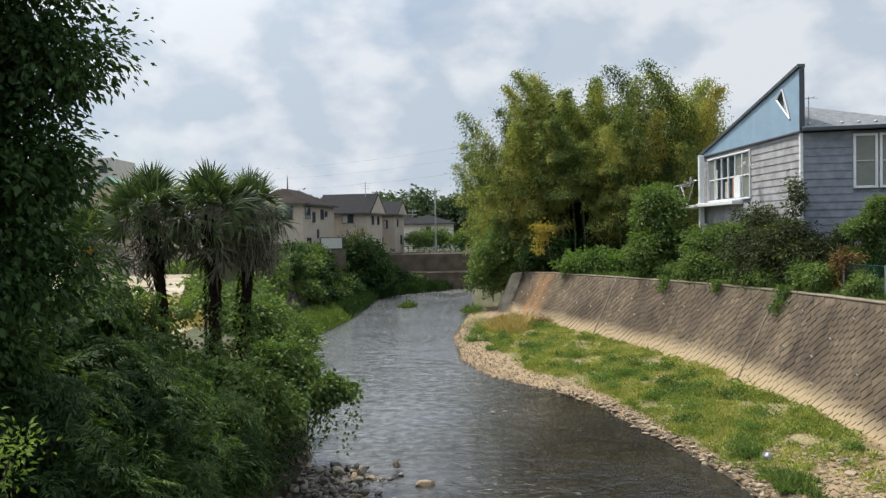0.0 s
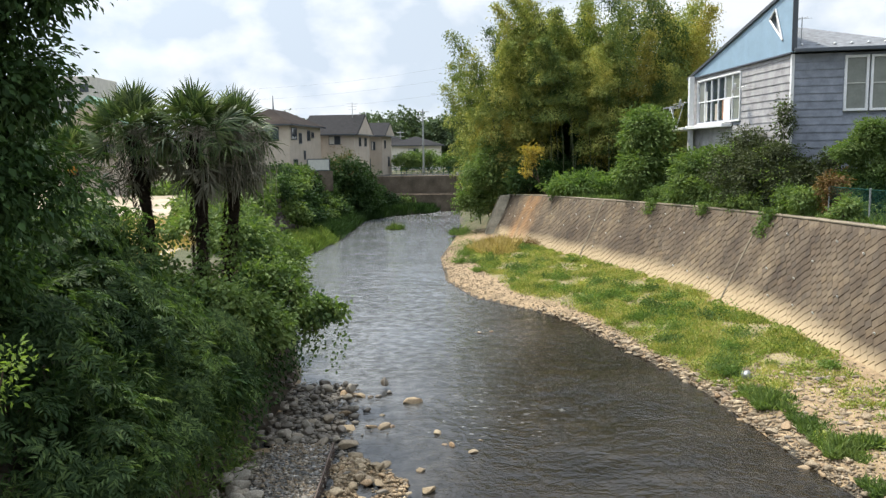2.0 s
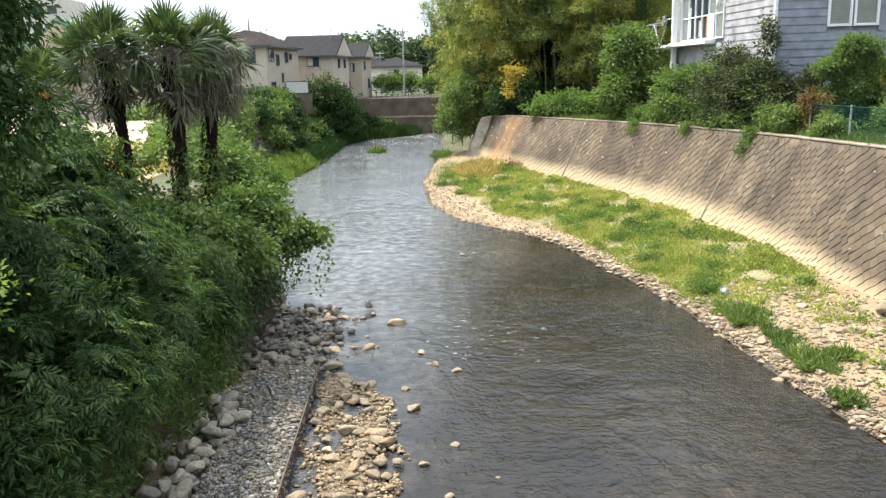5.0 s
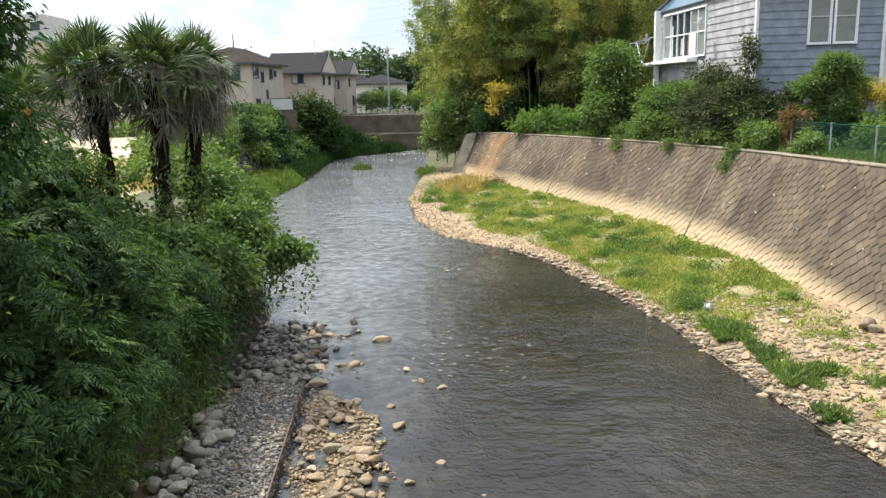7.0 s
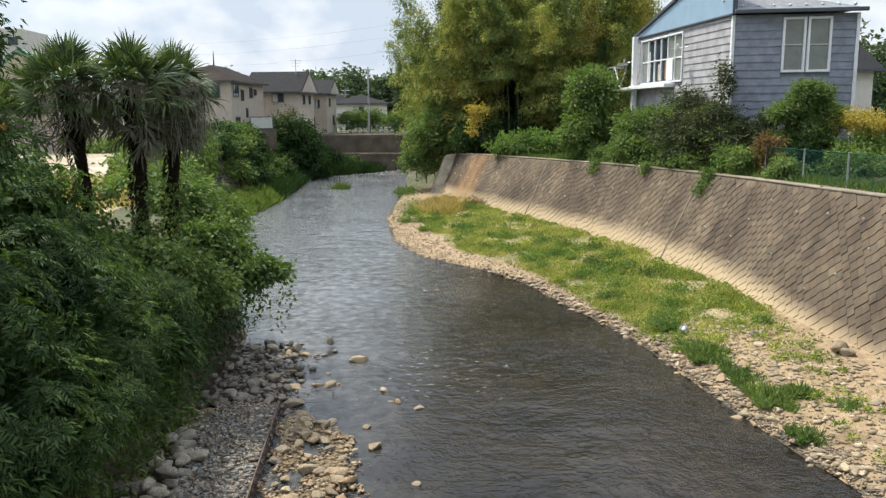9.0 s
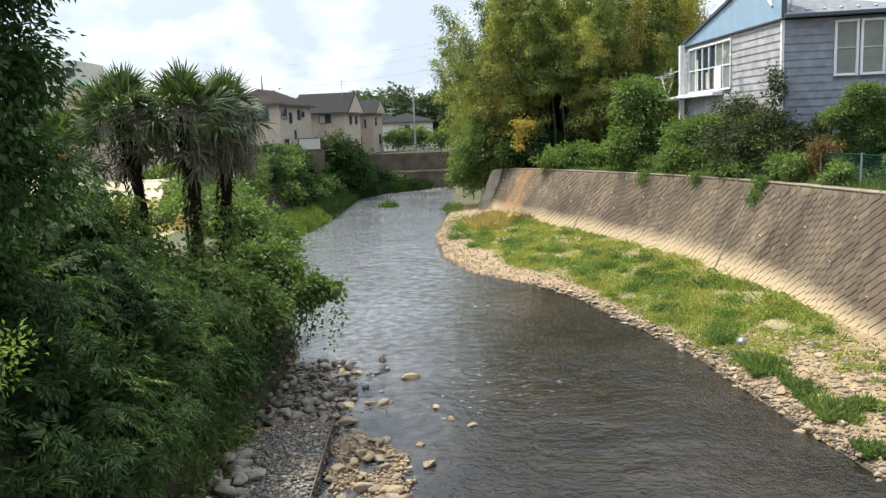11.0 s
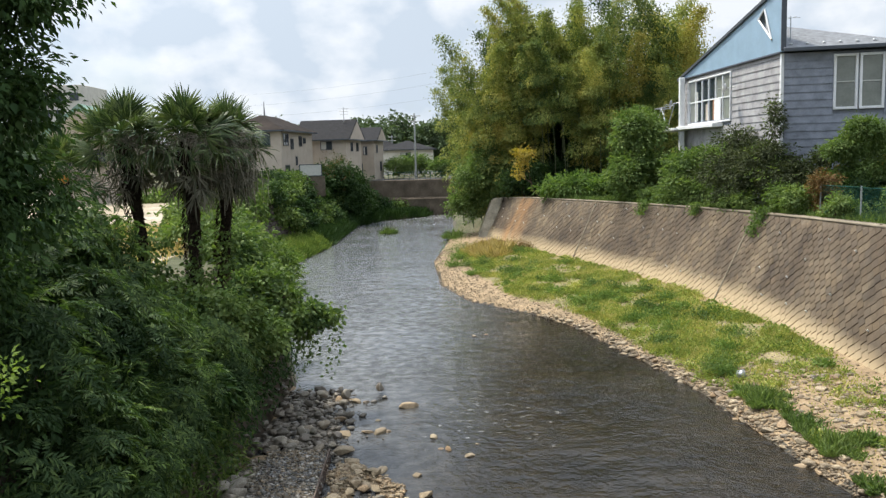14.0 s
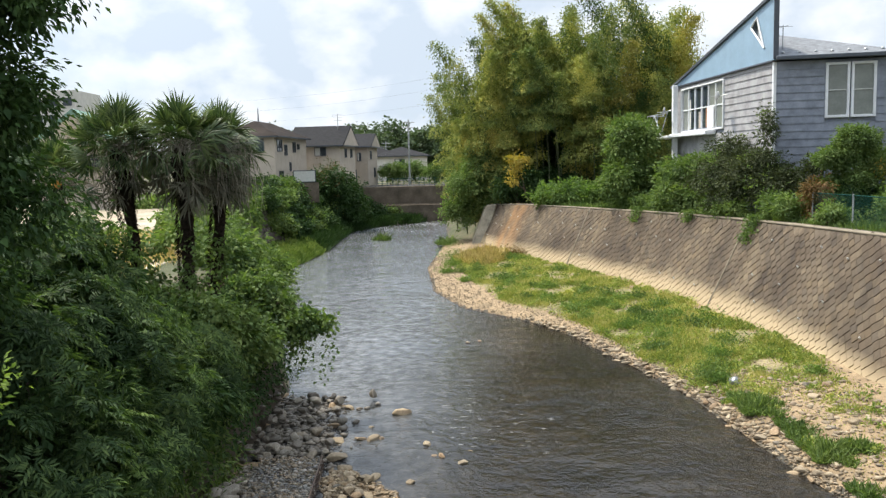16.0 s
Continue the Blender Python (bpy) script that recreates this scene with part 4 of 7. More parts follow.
part("antenna", mesh_np("antenna", *join([tube_arrays([(0.6, -0.6, 10.4), (0.6, -0.6, 11.75)], [.02, .02], 5), tube_arrays([(0.1, -0.6, 11.66), (1.1, -0.6, 11.7)], [.012, .012], 4), tube_arrays([(0.4, -0.9, 11.66), (0.4, -0.3, 11.66)], [.01, .01], 4)]), M["galv"]), house, "thin roof antenna", HI @ ml)

# ---- far houses ----
def far_house(x, y, z, ax, w, d, eave, label, wall_m, roof_m, roof="hip", rise=1.5, windows=(), group="houses across the river", over=0.45):
    """A house with its near right corner at x, y. Its side face runs d metres away along ax; its front runs w metres to the left.
    windows: (face, along, sill, width, height); face 's' for the side, 'f' for the front."""
    a = Vector((ax[0], ax[1], 0)).normalized()
    l = Vector((-a.y, a.x, 0))
    ob = new("house")
    ob.matrix_basis = Matrix(((a.x, l.x, 0, x), (a.y, l.y, 0, y), (0, 0, 1, z), (0, 0, 0, 1)))
    tagged(ob, label, "house", group)
    bm = bmesh.new()
    box(bm, 0, 0, -0.3, d, w, eave, 0.02)
    part("wall", bm_mesh("wall", bm, wall_m), ob)
    bm = bmesh.new()
    o = over
    if roof == "hip":
        k = min(w, d) / 2
        ev = [(-o, -o, eave), (d + o, -o, eave), (d + o, w + o, eave), (-o, w + o, eave)]
        rg = [(k, w / 2, eave + rise), (d - k, w / 2, eave + rise)]
        fs = ((0, 1, 5, 4), (1, 2, 5), (2, 3, 4, 5), (3, 0, 4), (3, 2, 1, 0))
    else:
        ev = [(-o, -o, eave - 0.1), (d + o, -o, eave - 0.1), (d + o, w + o, eave - 0.1), (-o, w + o, eave - 0.1)]
        rg = [(d / 2, -o, eave + rise), (d / 2, w + o, eave + rise)]
        fs = ((0, 4, 5, 3), (1, 2, 5, 4), (0, 1, 4), (2, 3, 5), (3, 2, 1, 0))
    vs = [bm.verts.new(v) for v in ev + rg]
    for f in fs:
        bm.faces.new([vs[i] for i in f])
    rf = part("roof", bm_mesh("roof", bm, roof_m), ob, "tiled roof")
    if roof != "hip":
        bm = bmesh.new()
        v3 = [bm.verts.new(v) for v in ((0.0, -0.02, eave - 0.1), (d, -0.02, eave - 0.1), (d / 2, -0.02, eave + rise * d / (d + 2 * o)))]
        v4 = [bm.verts.new(v.co + Vector((0, -o + 0.0, 0))) for v in v3]
        bm.faces.new(v4)
        for i in range(3):
            bm.faces.new((v3[i], v3[(i + 1) % 3], v4[(i + 1) % 3], v4[i]))
        part("gable", bm_mesh("gable", bm, wall_m), ob)
    bm = bmesh.new()
    for q in (((-o - .05, -o - .05, eave - 0.16), (d + o + .05, -o + 0.06, eave - 0.02)), ((-o - .05, -o - .05, eave - 0.16), (-o + .06, w + o, eave - 0.02))):
        box(bm, *q[0], *q[1])
    part("fascia", bm_mesh("fascia", bm, M["dark_trim"]), ob)
    for face, s, sill, ww, hh in windows:
        mm = Matrix.Identity(4) if face == "s" else Matrix(((0, 1, 0, 0), (1, 0, 0, 0), (0, 0, 1, 0), (0, 0, 0, 1)))
        bm = bmesh.new()
        for q in ((s, sill, s + 0.07, sill + hh), (s + ww - 0.07, sill, s + ww, sill + hh), (s, sill, s + ww, sill + 0.07), (s, sill + hh - 0.07, s + ww, sill + hh), (s + ww / 2 - 0.03, sill, s + ww / 2 + 0.03, sill + hh)):
            box(bm, q[0], -0.07, q[1], q[2], 0.02, q[3], 0, mm)
        wn_ = part("window", bm_mesh("window", bm, M["dark_trim"]), ob)
        bm = bmesh.new()
        box(bm, s + 0.05, -0.03, sill + 0.05, s + ww / 2, 0.0, sill + hh - 0.05, 0, mm)
        part("pane", bm_mesh("pane", bm, M["glass"]), wn_)
        bm = bmesh.new()
        box(bm, s + ww / 2, -0.03, sill + 0.05, s + ww - 0.05, 0.0, sill + hh - 0.05, 0, mm)
        part("pane", bm_mesh("pane", bm, M["curtain"] if face == "f" else M["glass"]), wn_)
    return ob


G = 3.85
far_house(-13.05, 76, G, (1.45, 10.6), 5.6, 10.7, 5.45, "beige two-storey house with a dark brown hip roof", M["beige"], M["roof_brown"], "hip", 1.55,
          [("s", 0.6, 4.0, 1.6, 1.15), ("s", 2.9, 3.65, 0.9, 1.05), ("s", 5.7, 3.95, 1.0, 1.05), ("s", 7.2, 4.25, 0.85, 0.6), ("s", 4.4, 2.1, 0.55, 0.9), ("s", 1.0, 1.2, 1.3, 1.0), ("f", 1.0, 3.9, 1.55, 1.3), ("f", 3.4, 1.0, 1.6, 1.2)])
far_house(-8.2, 88, G, (1.3, 8.2), 5.5, 7.0, 4.75, "beige house with a dark gabled roof and an antenna", M["beige"], M["roof_dark"], "gable", 2.2,
          [("f", 1.5, 3.6, 1.3, 0.95), ("s", 2.0, 3.4, 0.9, 1.0), ("s", 4.6, 3.4, 0.9, 1.0), ("f", 3.5, 1.0, 1.2, 1.0)])
far_house(-5.75, 97, G, (0.9, 8.2), 4.0, 7.0, 4.75, "tan house with a dark gabled roof beside the road", M["tan"], M["roof_dark"], "gable", 1.6,
          [("f", 0.8, 3.0, 0.5, 1.0), ("f", 1.4, 0.8, 0.5, 1.2), ("s", 1.5, 3.2, 0.9, 1.0), ("s", 4.0, 1.0, 1.0, 1.2)])
far_house(1.6, 124, G, (0.1, 8.0), 8.0, 8.0, 3.8, "low white house with a grey tiled roof", M["off_white"], M["roof_dark"], "hip", 1.4,
          [("f", 1.0, 1.0, 1.2, 1.3), ("f", 3.4, 2.2, 1.6, 1.1), ("f", 6.0, 0.9, 1.4, 1.4)])
far_house(-3.4, 130, G, (0.1, 8.0), 5.0, 8.0, 3.9, "white house with a dark roof and wide windows", M["off_white"], M["roof_dark"], "hip", 1.5, [("f", 1.0, 2.2, 1.6, 1.1), ("f", 3.2, 1.0, 1.2, 1.2)])
far_house(-22.75, 50, 3.8, (1.0, 0.12), 8.0, 4.4, 4.4, "tan house with a pale green gabled roof", M["tan"], M["roof_green"], "gable", 2.0, [("s", 1.0, 2.6, 1.2, 1.0), ("s", 2.6, 2.6, 0.9, 1.0)], "houses on the lot")
far_house(27.6, 44, 4.0, (0.2, 6.0), 5.0, 6.0, 4.6, "cream house with a dark gabled roof behind the fence", M["off_white"], M["roof_dark"], "gable", 1.8, [("f", 1.2, 3.0, 1.2, 1.0)], "houses behind the wall")
# apartment block
apt = thing("apartment_building", -65.5, 150, 4, "pale grey apartment block with rows of windows, far away", "apartment building")
bm = bmesh.new()
box(bm, -7, 0, 0, 4.5, 12, 17, 0.05)
part("wall", bm_mesh("wall", bm, M["off_white"]), apt)
for i in range(5):
    for j in range(4):
        bm = bmesh.new()
        box(bm, -5.8 + j * 2.7, -0.12, 2.2 + i * 3.0, -4.2 + j * 2.7, -0.02, 3.6 + i * 3.0, 0.02)
        part("window", bm_mesh("window", bm, M["dark_trim"]), apt)
# mast, chimney antennas
def antenna(x, y, z, h, label):
    ob = thing("antenna", x, y, z, label, "antenna")
    part("mast", mesh_np("mast", *tube_arrays([(0, 0, -0.3), (0, 0, h)], [0.04, 0.03], 5), M["galv"]), ob)
    for k in range(3):
        part("crossbar", mesh_np("crossbar", *tube_arrays([(-0.6 + k * 0.08, 0, h - 0.15 - k * 0.3), (0.6 - k * 0.08, 0.1, h - 0.15 - k * 0.3)], [0.02, 0.02], 4), M["galv"]), ob)


antenna(-8.6, 91, 10.5, 1.6, "thin television antenna on a tiled roof")
mast = thing("radio_mast", -19.2, 101, G, "slim dark mast behind the roofs", "mast")
part("mast", mesh_np("mast", *tube_arrays([(0, 0, 0), (0, 0, 6.6), (0, 0, 9.8)], [0.2, 0.17, 0.03], 6), M["dark_trim"]), mast)

# road wall across the river's bend, with its ledge
road_wall = thing("wall_road", 0, 0, 0, "stained brown concrete wall below the road across the bend", "retaining wall", kind="structure")
bm = bmesh.new()
box(bm, -7.5, 91.4, 1.95, 40, 92.6, 3.92, 0.04)
part("upper_wall", bm_mesh("upper_wall", bm, M["dark_concrete"]), road_wall)
bm = bmesh.new()
box(bm, -7.5, 90.2, -0.6, 40, 92.5, 1.9, 0.06)
part("lower_wall", bm_mesh("lower_wall", bm, M["dark_concrete"]), road_wall)
bm = bmesh.new()
box(bm, -7.5, 90.6, 1.9, 40, 91.4, 1.98, 0.02)
part("ledge", bm_mesh("ledge", bm, M["dark_concrete"]), road_wall, "paler ledge")
rd = bmesh.new()
box(rd, -40, 94.2, 3.86, 60, 99, 3.9)
tagged(new("road", bm_mesh("road", rd, M["asphalt"])), "grey asphalt road along the far bank", "road", kind="structure")
fence = thing("road_fence", -4.6, 93.3, 3.9, "low green guard fence along the road", "fence")
for k in range(22):
    part("post", mesh_np("post", *tube_arrays([(k * 0.6, 0, 0), (k * 0.6, 0, 0.95)], [0.03, 0.03], 5), M["green_wire"] if k % 6 else M["galv"]), fence)
for z in (0.35, 0.85):
    part("rail", mesh_np("rail", *tube_arrays([(0, 0, z), (12.6, 0, z)], [0.025, 0.025], 5), M["green_wire"]), fence)


def utility_pole(x, y, z, h, r=0.12, label="grey concrete utility pole beside the road"):
    ob = thing("utility_pole", x, y, z, label, "utility pole")
    part("pole", mesh_np("pole", *tube_arrays([(0, 0, -0.3), (0, 0, h)], [r, r * 0.65], 9), M["galv"], True), ob)
    for k, zz in enumerate((h - 0.3, h - 0.9)):
        part("crossarm", mesh_np("crossarm", *tube_arrays([(-0.7, 0, zz), (0.7, 0, zz)], [0.05, 0.05], 5), M["galv"]), ob)
    return ob


utility_pole(-0.85, 93.6, 3.9, 7.5)
utility_pole(-5.0, 135, 3.9, 6.2)
utility_pole(-11.5, 140, 3.9, 9.0)
# pylon and its lines
pylon = thing("pylon", 19.7, 500, 14, "pale lattice power pylon in the distance", "pylon")
segs = []
for sx in (-1, 1):
    for sy in (-1, 1):
        segs.append(tube_arrays([(sx * 3.5, sy * 3.5, -10), (sx * 1.6, sy * 1.6, 30), (sx * 1.5, sy * 1.5, 47)], [0.3, 0.25, 0.2], 4))
for k in range(12):
    z0_, z1_ = k * 4, k * 4 + 4
    w0, w1 = np.interp(z0_, [0, 30, 48], [3.2, 1.6, 1.5]), np.interp(z1_, [0, 30, 48], [3.2, 1.6, 1.5])
    segs += [tube_arrays([(-w0, -w0, z0_), (w1, -w1, z1_)], [0.13, 0.13], 4), tube_arrays([(w0, -w0, z0_), (-w1, -w1, z1_)], [0.13, 0.13], 4)]
for z_ in (30, 37, 44):
    segs.append(tube_arrays([(-6, 0, z_), (0, 0, z_ + 1.2), (6, 0, z_)], [0.15, 0.25, 0.15], 4))
part("lattice", mesh_np("lattice", *join(segs), M["galv"]), pylon)
for k, (dx, dz) in enumerate(((-6, 44), (-6, 37), (6, 30))):
    t = np.linspace(0, 1, 24)[:, None]
    a, b = np.array([19.7 + dx, 500, 14 + dz]), np.array([-330, 560, 26 + dz * 0.9])
    cb = a + (b - a) * t - np.array([0, 0, 14]) * 4 * t * (1 - t)
    tagged(new("power_line", mesh_np("power_line", *tube_arrays(cb, np.full(24, 0.03), 4), M["dark_trim"])), "thin power cable sagging from a distant pylon", "cable", "power lines")
# signboard in the garden
sb = thing("signboard", -10.0, 72.6, 3.8, "blank white board with a dark frame on a low grey wall", "board")
bm = bmesh.new()
box(bm, -0.9, 0, 1.25, 0.95, 0.06, 2.2, 0.01)
part("panel", bm_mesh("panel", bm, M["curtain"]), sb)
bm = bmesh.new()
frame_bars(bm, -0.98, 1.2, 1.03, 2.28, 0.08, -0.02, 0.09)
part("frame", bm_mesh("frame", bm, M["dark_trim"]), sb)
bm = bmesh.new()
box(bm, -1.2, 0.02, -0.6, 1.25, 0.2, 1.18, 0.02)
part("base_wall", bm_mesh("base_wall", bm, M["dark_concrete"]), sb, "dark grey panel wall under the board")

# left bank wall of stained masonry
lw = thing("wall_left_bank", 0, 0, 0, "old stained concrete bank wall under overgrown plants", "retaining wall", kind="structure")
lv = []
ly = np.arange(2.0, 40.0, 1.0)
for y_ in ly:
    x_ = float(np.interp(y_, LY, LX))
    for dx, z_ in ((0.05, -0.5), (-1.25, 3.55), (-1.6, 3.55), (-0.4, -0.5)):
        lv.append((x_ + dx, y_, z_))
k = np.arange(len(ly) - 1)[:, None] * 4
Fl = np.concatenate([np.concatenate([k + a, k + (a + 1) % 4, k + (a + 1) % 4 + 4, k + a + 4], 1) for a in range(4)])
part("face", mesh_np("face", lv, Fl, M["dark_concrete"]), lw)

# ---- palms ----
def frond_mesh(name, length, petiole, blades, spread, droop, material):
    """A fan leaf: stalk along +x, narrow folded blades in a fan that bend at their tips."""
    t = np.linspace(0, 1, 5)[:, None]
    st = np.array([petiole, 0, 0]) * t + np.array([0, 0, -droop * 0.15]) * t * t
    V, Fq = tube_arrays(st, np.linspace(0.016, 0.01, 5), 4)
    tris = np.concatenate([Fq[:, [0, 1, 2]], Fq[:, [0, 2, 3]]])
    parts_ = [(V, tris)]
    o = st[-1]
    for k in range(blades):
        a = radians(spread) * (k / (blades - 1) - 0.5) * 2
        d = np.array([math.cos(a), math.sin(a), 0.12 * math.cos(a * 2)])
        s = np.array([-math.sin(a), math.cos(a), 0])
        ln = length * (0.82 + 0.18 * math.cos(a)) * (0.7 + 0.4 * RNG.random())
        w = 0.017
        dr = droop * (0.2 + 1.6 * RNG.random() ** 1.5)
        d = d + RNG.normal(size=3) * (0.03 if droop < 0.7 else 0.07)
        p1, p2, p3 = o + d * ln * 0.4 + [0, 0, -dr * 0.06], o + d * ln * 0.75 + [0, 0, -dr * 0.28 * ln], o + d * ln * 0.98 + [0, 0, -dr * 0.75 * ln]
        up = np.array([0, 0, 0.012])
        Vb = np.array([o, p1 + s * w, p1 - s * w, p1 + up, p2 + s * w * 0.8, p2 - s * w * 0.8, p3])
        parts_.append((Vb, np.array([[0, 1, 3], [0, 3, 2], [1, 4, 3], [3, 4, 5], [3, 5, 2], [4, 6, 5]])))
    return mesh_np(name, *join(parts_), material)


FRONDS = [frond_mesh("frond", 0.56, 0.55, 32, 125, 0.12, M["palm_leaf"]), frond_mesh("frond", 0.58, 0.62, 30, 118, 0.4, M["palm_leaf"]), frond_mesh("frond", 0.56, 0.66, 26, 108, 0.8, M["palm_leaf"]), frond_mesh("frond", 0.55, 0.55, 20, 85, 1.2, M["palm_leaf"])]
DEAD = [frond_mesh("dead_frond", 0.45, 0.5, 20, 85, 0.9, M["dead_leaf"]), frond_mesh("dead_frond", 0.5, 0.6, 10, 60, 0.8, M["dead_leaf"])]


def palm(base, crown, n, n_dead, label, r=0.115):
    ob = thing("windmill_palm", *base, label, "palm", "palms on the bank")
    c = np.array(crown, float) - np.array(base, float)
    t = np.linspace(0, 1, 14)[:, None]
    pts = c * t + np.array([0.06, 0.03, 0]) * np.sin(t * 4)
    V, Fq = tube_arrays(pts, np.linspace(r, r * 1.25, 14) * (1 + 0.12 * RNG.normal(size=14)), 12)
    V += RNG.normal(size=V.shape) * 0.018
    part("trunk", mesh_np("trunk", V, Fq, M["fibre"]), ob, "trunk wrapped in dark fibre")
    nf = 1100
    f = RNG.random(nf)
    a = RNG.random(nf) * 2 * np.pi
    rad = r * (1 + 0.25 * f)
    P = c * f[:, None] + np.stack([np.cos(a) * rad, np.sin(a) * rad, np.zeros(nf)], 1)
    D = np.stack([np.cos(a) * 0.5, np.sin(a) * 0.5, -0.8 + 0.5 * RNG.random(nf)], 1)
    part("fibre", mesh_np("fibre", *leaf_arrays(P, D, 0.1 + 0.1 * RNG.random(nf), 0.02), M["fibre"]), ob, "loose dark trunk fibre")
    for k in range(n):
        az_ = k * 137.5 + RNG.normal() * 10
        el_ = 85 - 120 * (k / n) ** 1.0 + RNG.normal() * 7
        part("frond", FRONDS[0 if k < n * 0.3 else 1 if k < n * 0.55 else 2 + k % 2], ob, at=Matrix.Translation(c) @ pose(0, 0, 0.1 * RNG.random(), 0, -el_, az_) @ pose(0, 0, 0, RNG.normal() * 45) @ Matrix.Scale(0.8 + 0.4 * RNG.random(), 4))
    for k in range(n_dead):
        az_ = k * 137.5 + 40
        el_ = -5 - 70 * RNG.random()
        part("dead_frond", DEAD[k % 2], ob, "" if k else "dry grey hanging fan leaf", Matrix.Translation(c + np.array([0, 0, -0.15 - 0.45 * RNG.random()])) @ pose(0, 0, 0, 0, -el_, az_) @ pose(0, 0, 0, RNG.normal() * 30) @ Matrix.Scale(0.8 + 0.4 * RNG.random(), 4))
    # dry fruit stalks and torn leaf strips that hang among the fans
    st = []
    for k in range(30 + n_dead * 5):
        a_, rr, up_ = RNG.random() * 6.283, 0.25 + 0.75 * RNG.random(), 0.1 + 0.5 * RNG.random()
        fall = 0.2 + (0.6 + 0.022 * n_dead) * RNG.random()
        t_ = np.linspace(0, 1, 8)[:, None]
        way = np.array([math.cos(a_), math.sin(a_), 0])
        q = c + np.array([0, 0, -0.1]) + way * rr * np.sin(t_ * 1.75) + np.array([0, 0, up_]) * np.sin(t_ * 2.4) - np.array([0, 0, fall]) * t_ ** 2.2 + RNG.normal(size=(8, 3)) * 0.045
        st.append(tube_arrays(q, np.linspace(0.012, 0.004, 8), 3))
    part("stalk_tangle", mesh_np("stalk_tangle", *join(st), M["dry_stalk"]), ob, "pale dry stalks hanging among the fans")
    return ob


palm((-6.42, 18.5, 3.7), (-6.65, 18.5, 6.95), 46, 14, "windmill palm with green fan leaves and a shaggy trunk")
palm((-5.3, 18.5, 3.5), (-5.25, 18.4, 6.95), 46, 18, "windmill palm with green fans over a skirt of dry leaves")
palm((-4.98, 19.5, 3.4), (-4.6, 19.4, 6.9), 44, 44, "windmill palm hung with a thick skirt of dead grey leaves")
palm((-8.3, 18.6, 3.7), (-8.0, 18.4, 6.2), 24, 8, "smaller windmill palm half hidden behind leaves", 0.09)
flw = thing("flower_cluster", -7.95, 18.15, 6.2, "bright orange flower cluster among the palm leaves", "flower")
bm = bmesh.new()
bmesh.ops.create_icosphere(bm, subdivisions=2, radius=0.1)
for v in bm.verts:
    v.co = Vector((v.co.x * 1.5, v.co.y, v.co.z * (0.7 + 0.5 * math.sin(v.co.x * 40))))
part("petals", bm_mesh("petals", bm, M["orange"]), flw)

# ---- left bank plants ----
TREE = [(2.15, -0.3, 5.2, 1.35, 1.2, 1.2), (0.4, 0, 6.4, 2.3, 1.8, 1.6), (2.0, -0.4, 3.9, 1.15, 1.1, 1.1), (0.4, 0.3, 4.0, 1.9, 1.6, 1.7), (-1.5, 0, 4.8, 2.1, 1.8, 2.2), (1.6, 0, 2.6, 1.2, 1.1, 1.2), (-0.6, 0.4, 2.0, 2.1, 1.4, 1.7), (1.5, -0.6, 6.6, 1.7, 1.5, 1.2), (1.4, 0.4, 1.2, 1.3, 1.2, 1.2), (-1.8, 1.2, 1.4, 1.8, 1.4, 1.8), (2.4, -0.2, 3.3, 1.0, 0.9, 1.1), (2.3, 0, 2.3, 1.1, 1.0, 1.0), (2.45, -0.3, 5.9, 1.1, 1.0, 0.9), (2.5, -0.3, 4.8, 1.0, 0.9, 0.9)]
plant("broadleaf_tree", (-7.4, 9.6, 3.6), TREE, "tall broadleaf tree with dense dark green foliage on the bank", "tree",
      clump_leaves(TREE, 7600, 12, 0.12, 0.092, 0.042, 0.6, 0.75), M["leaf_dark"], 0.2,
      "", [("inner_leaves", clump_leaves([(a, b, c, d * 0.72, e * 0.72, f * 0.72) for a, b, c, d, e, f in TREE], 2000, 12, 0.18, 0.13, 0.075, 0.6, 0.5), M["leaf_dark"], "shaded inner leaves")])

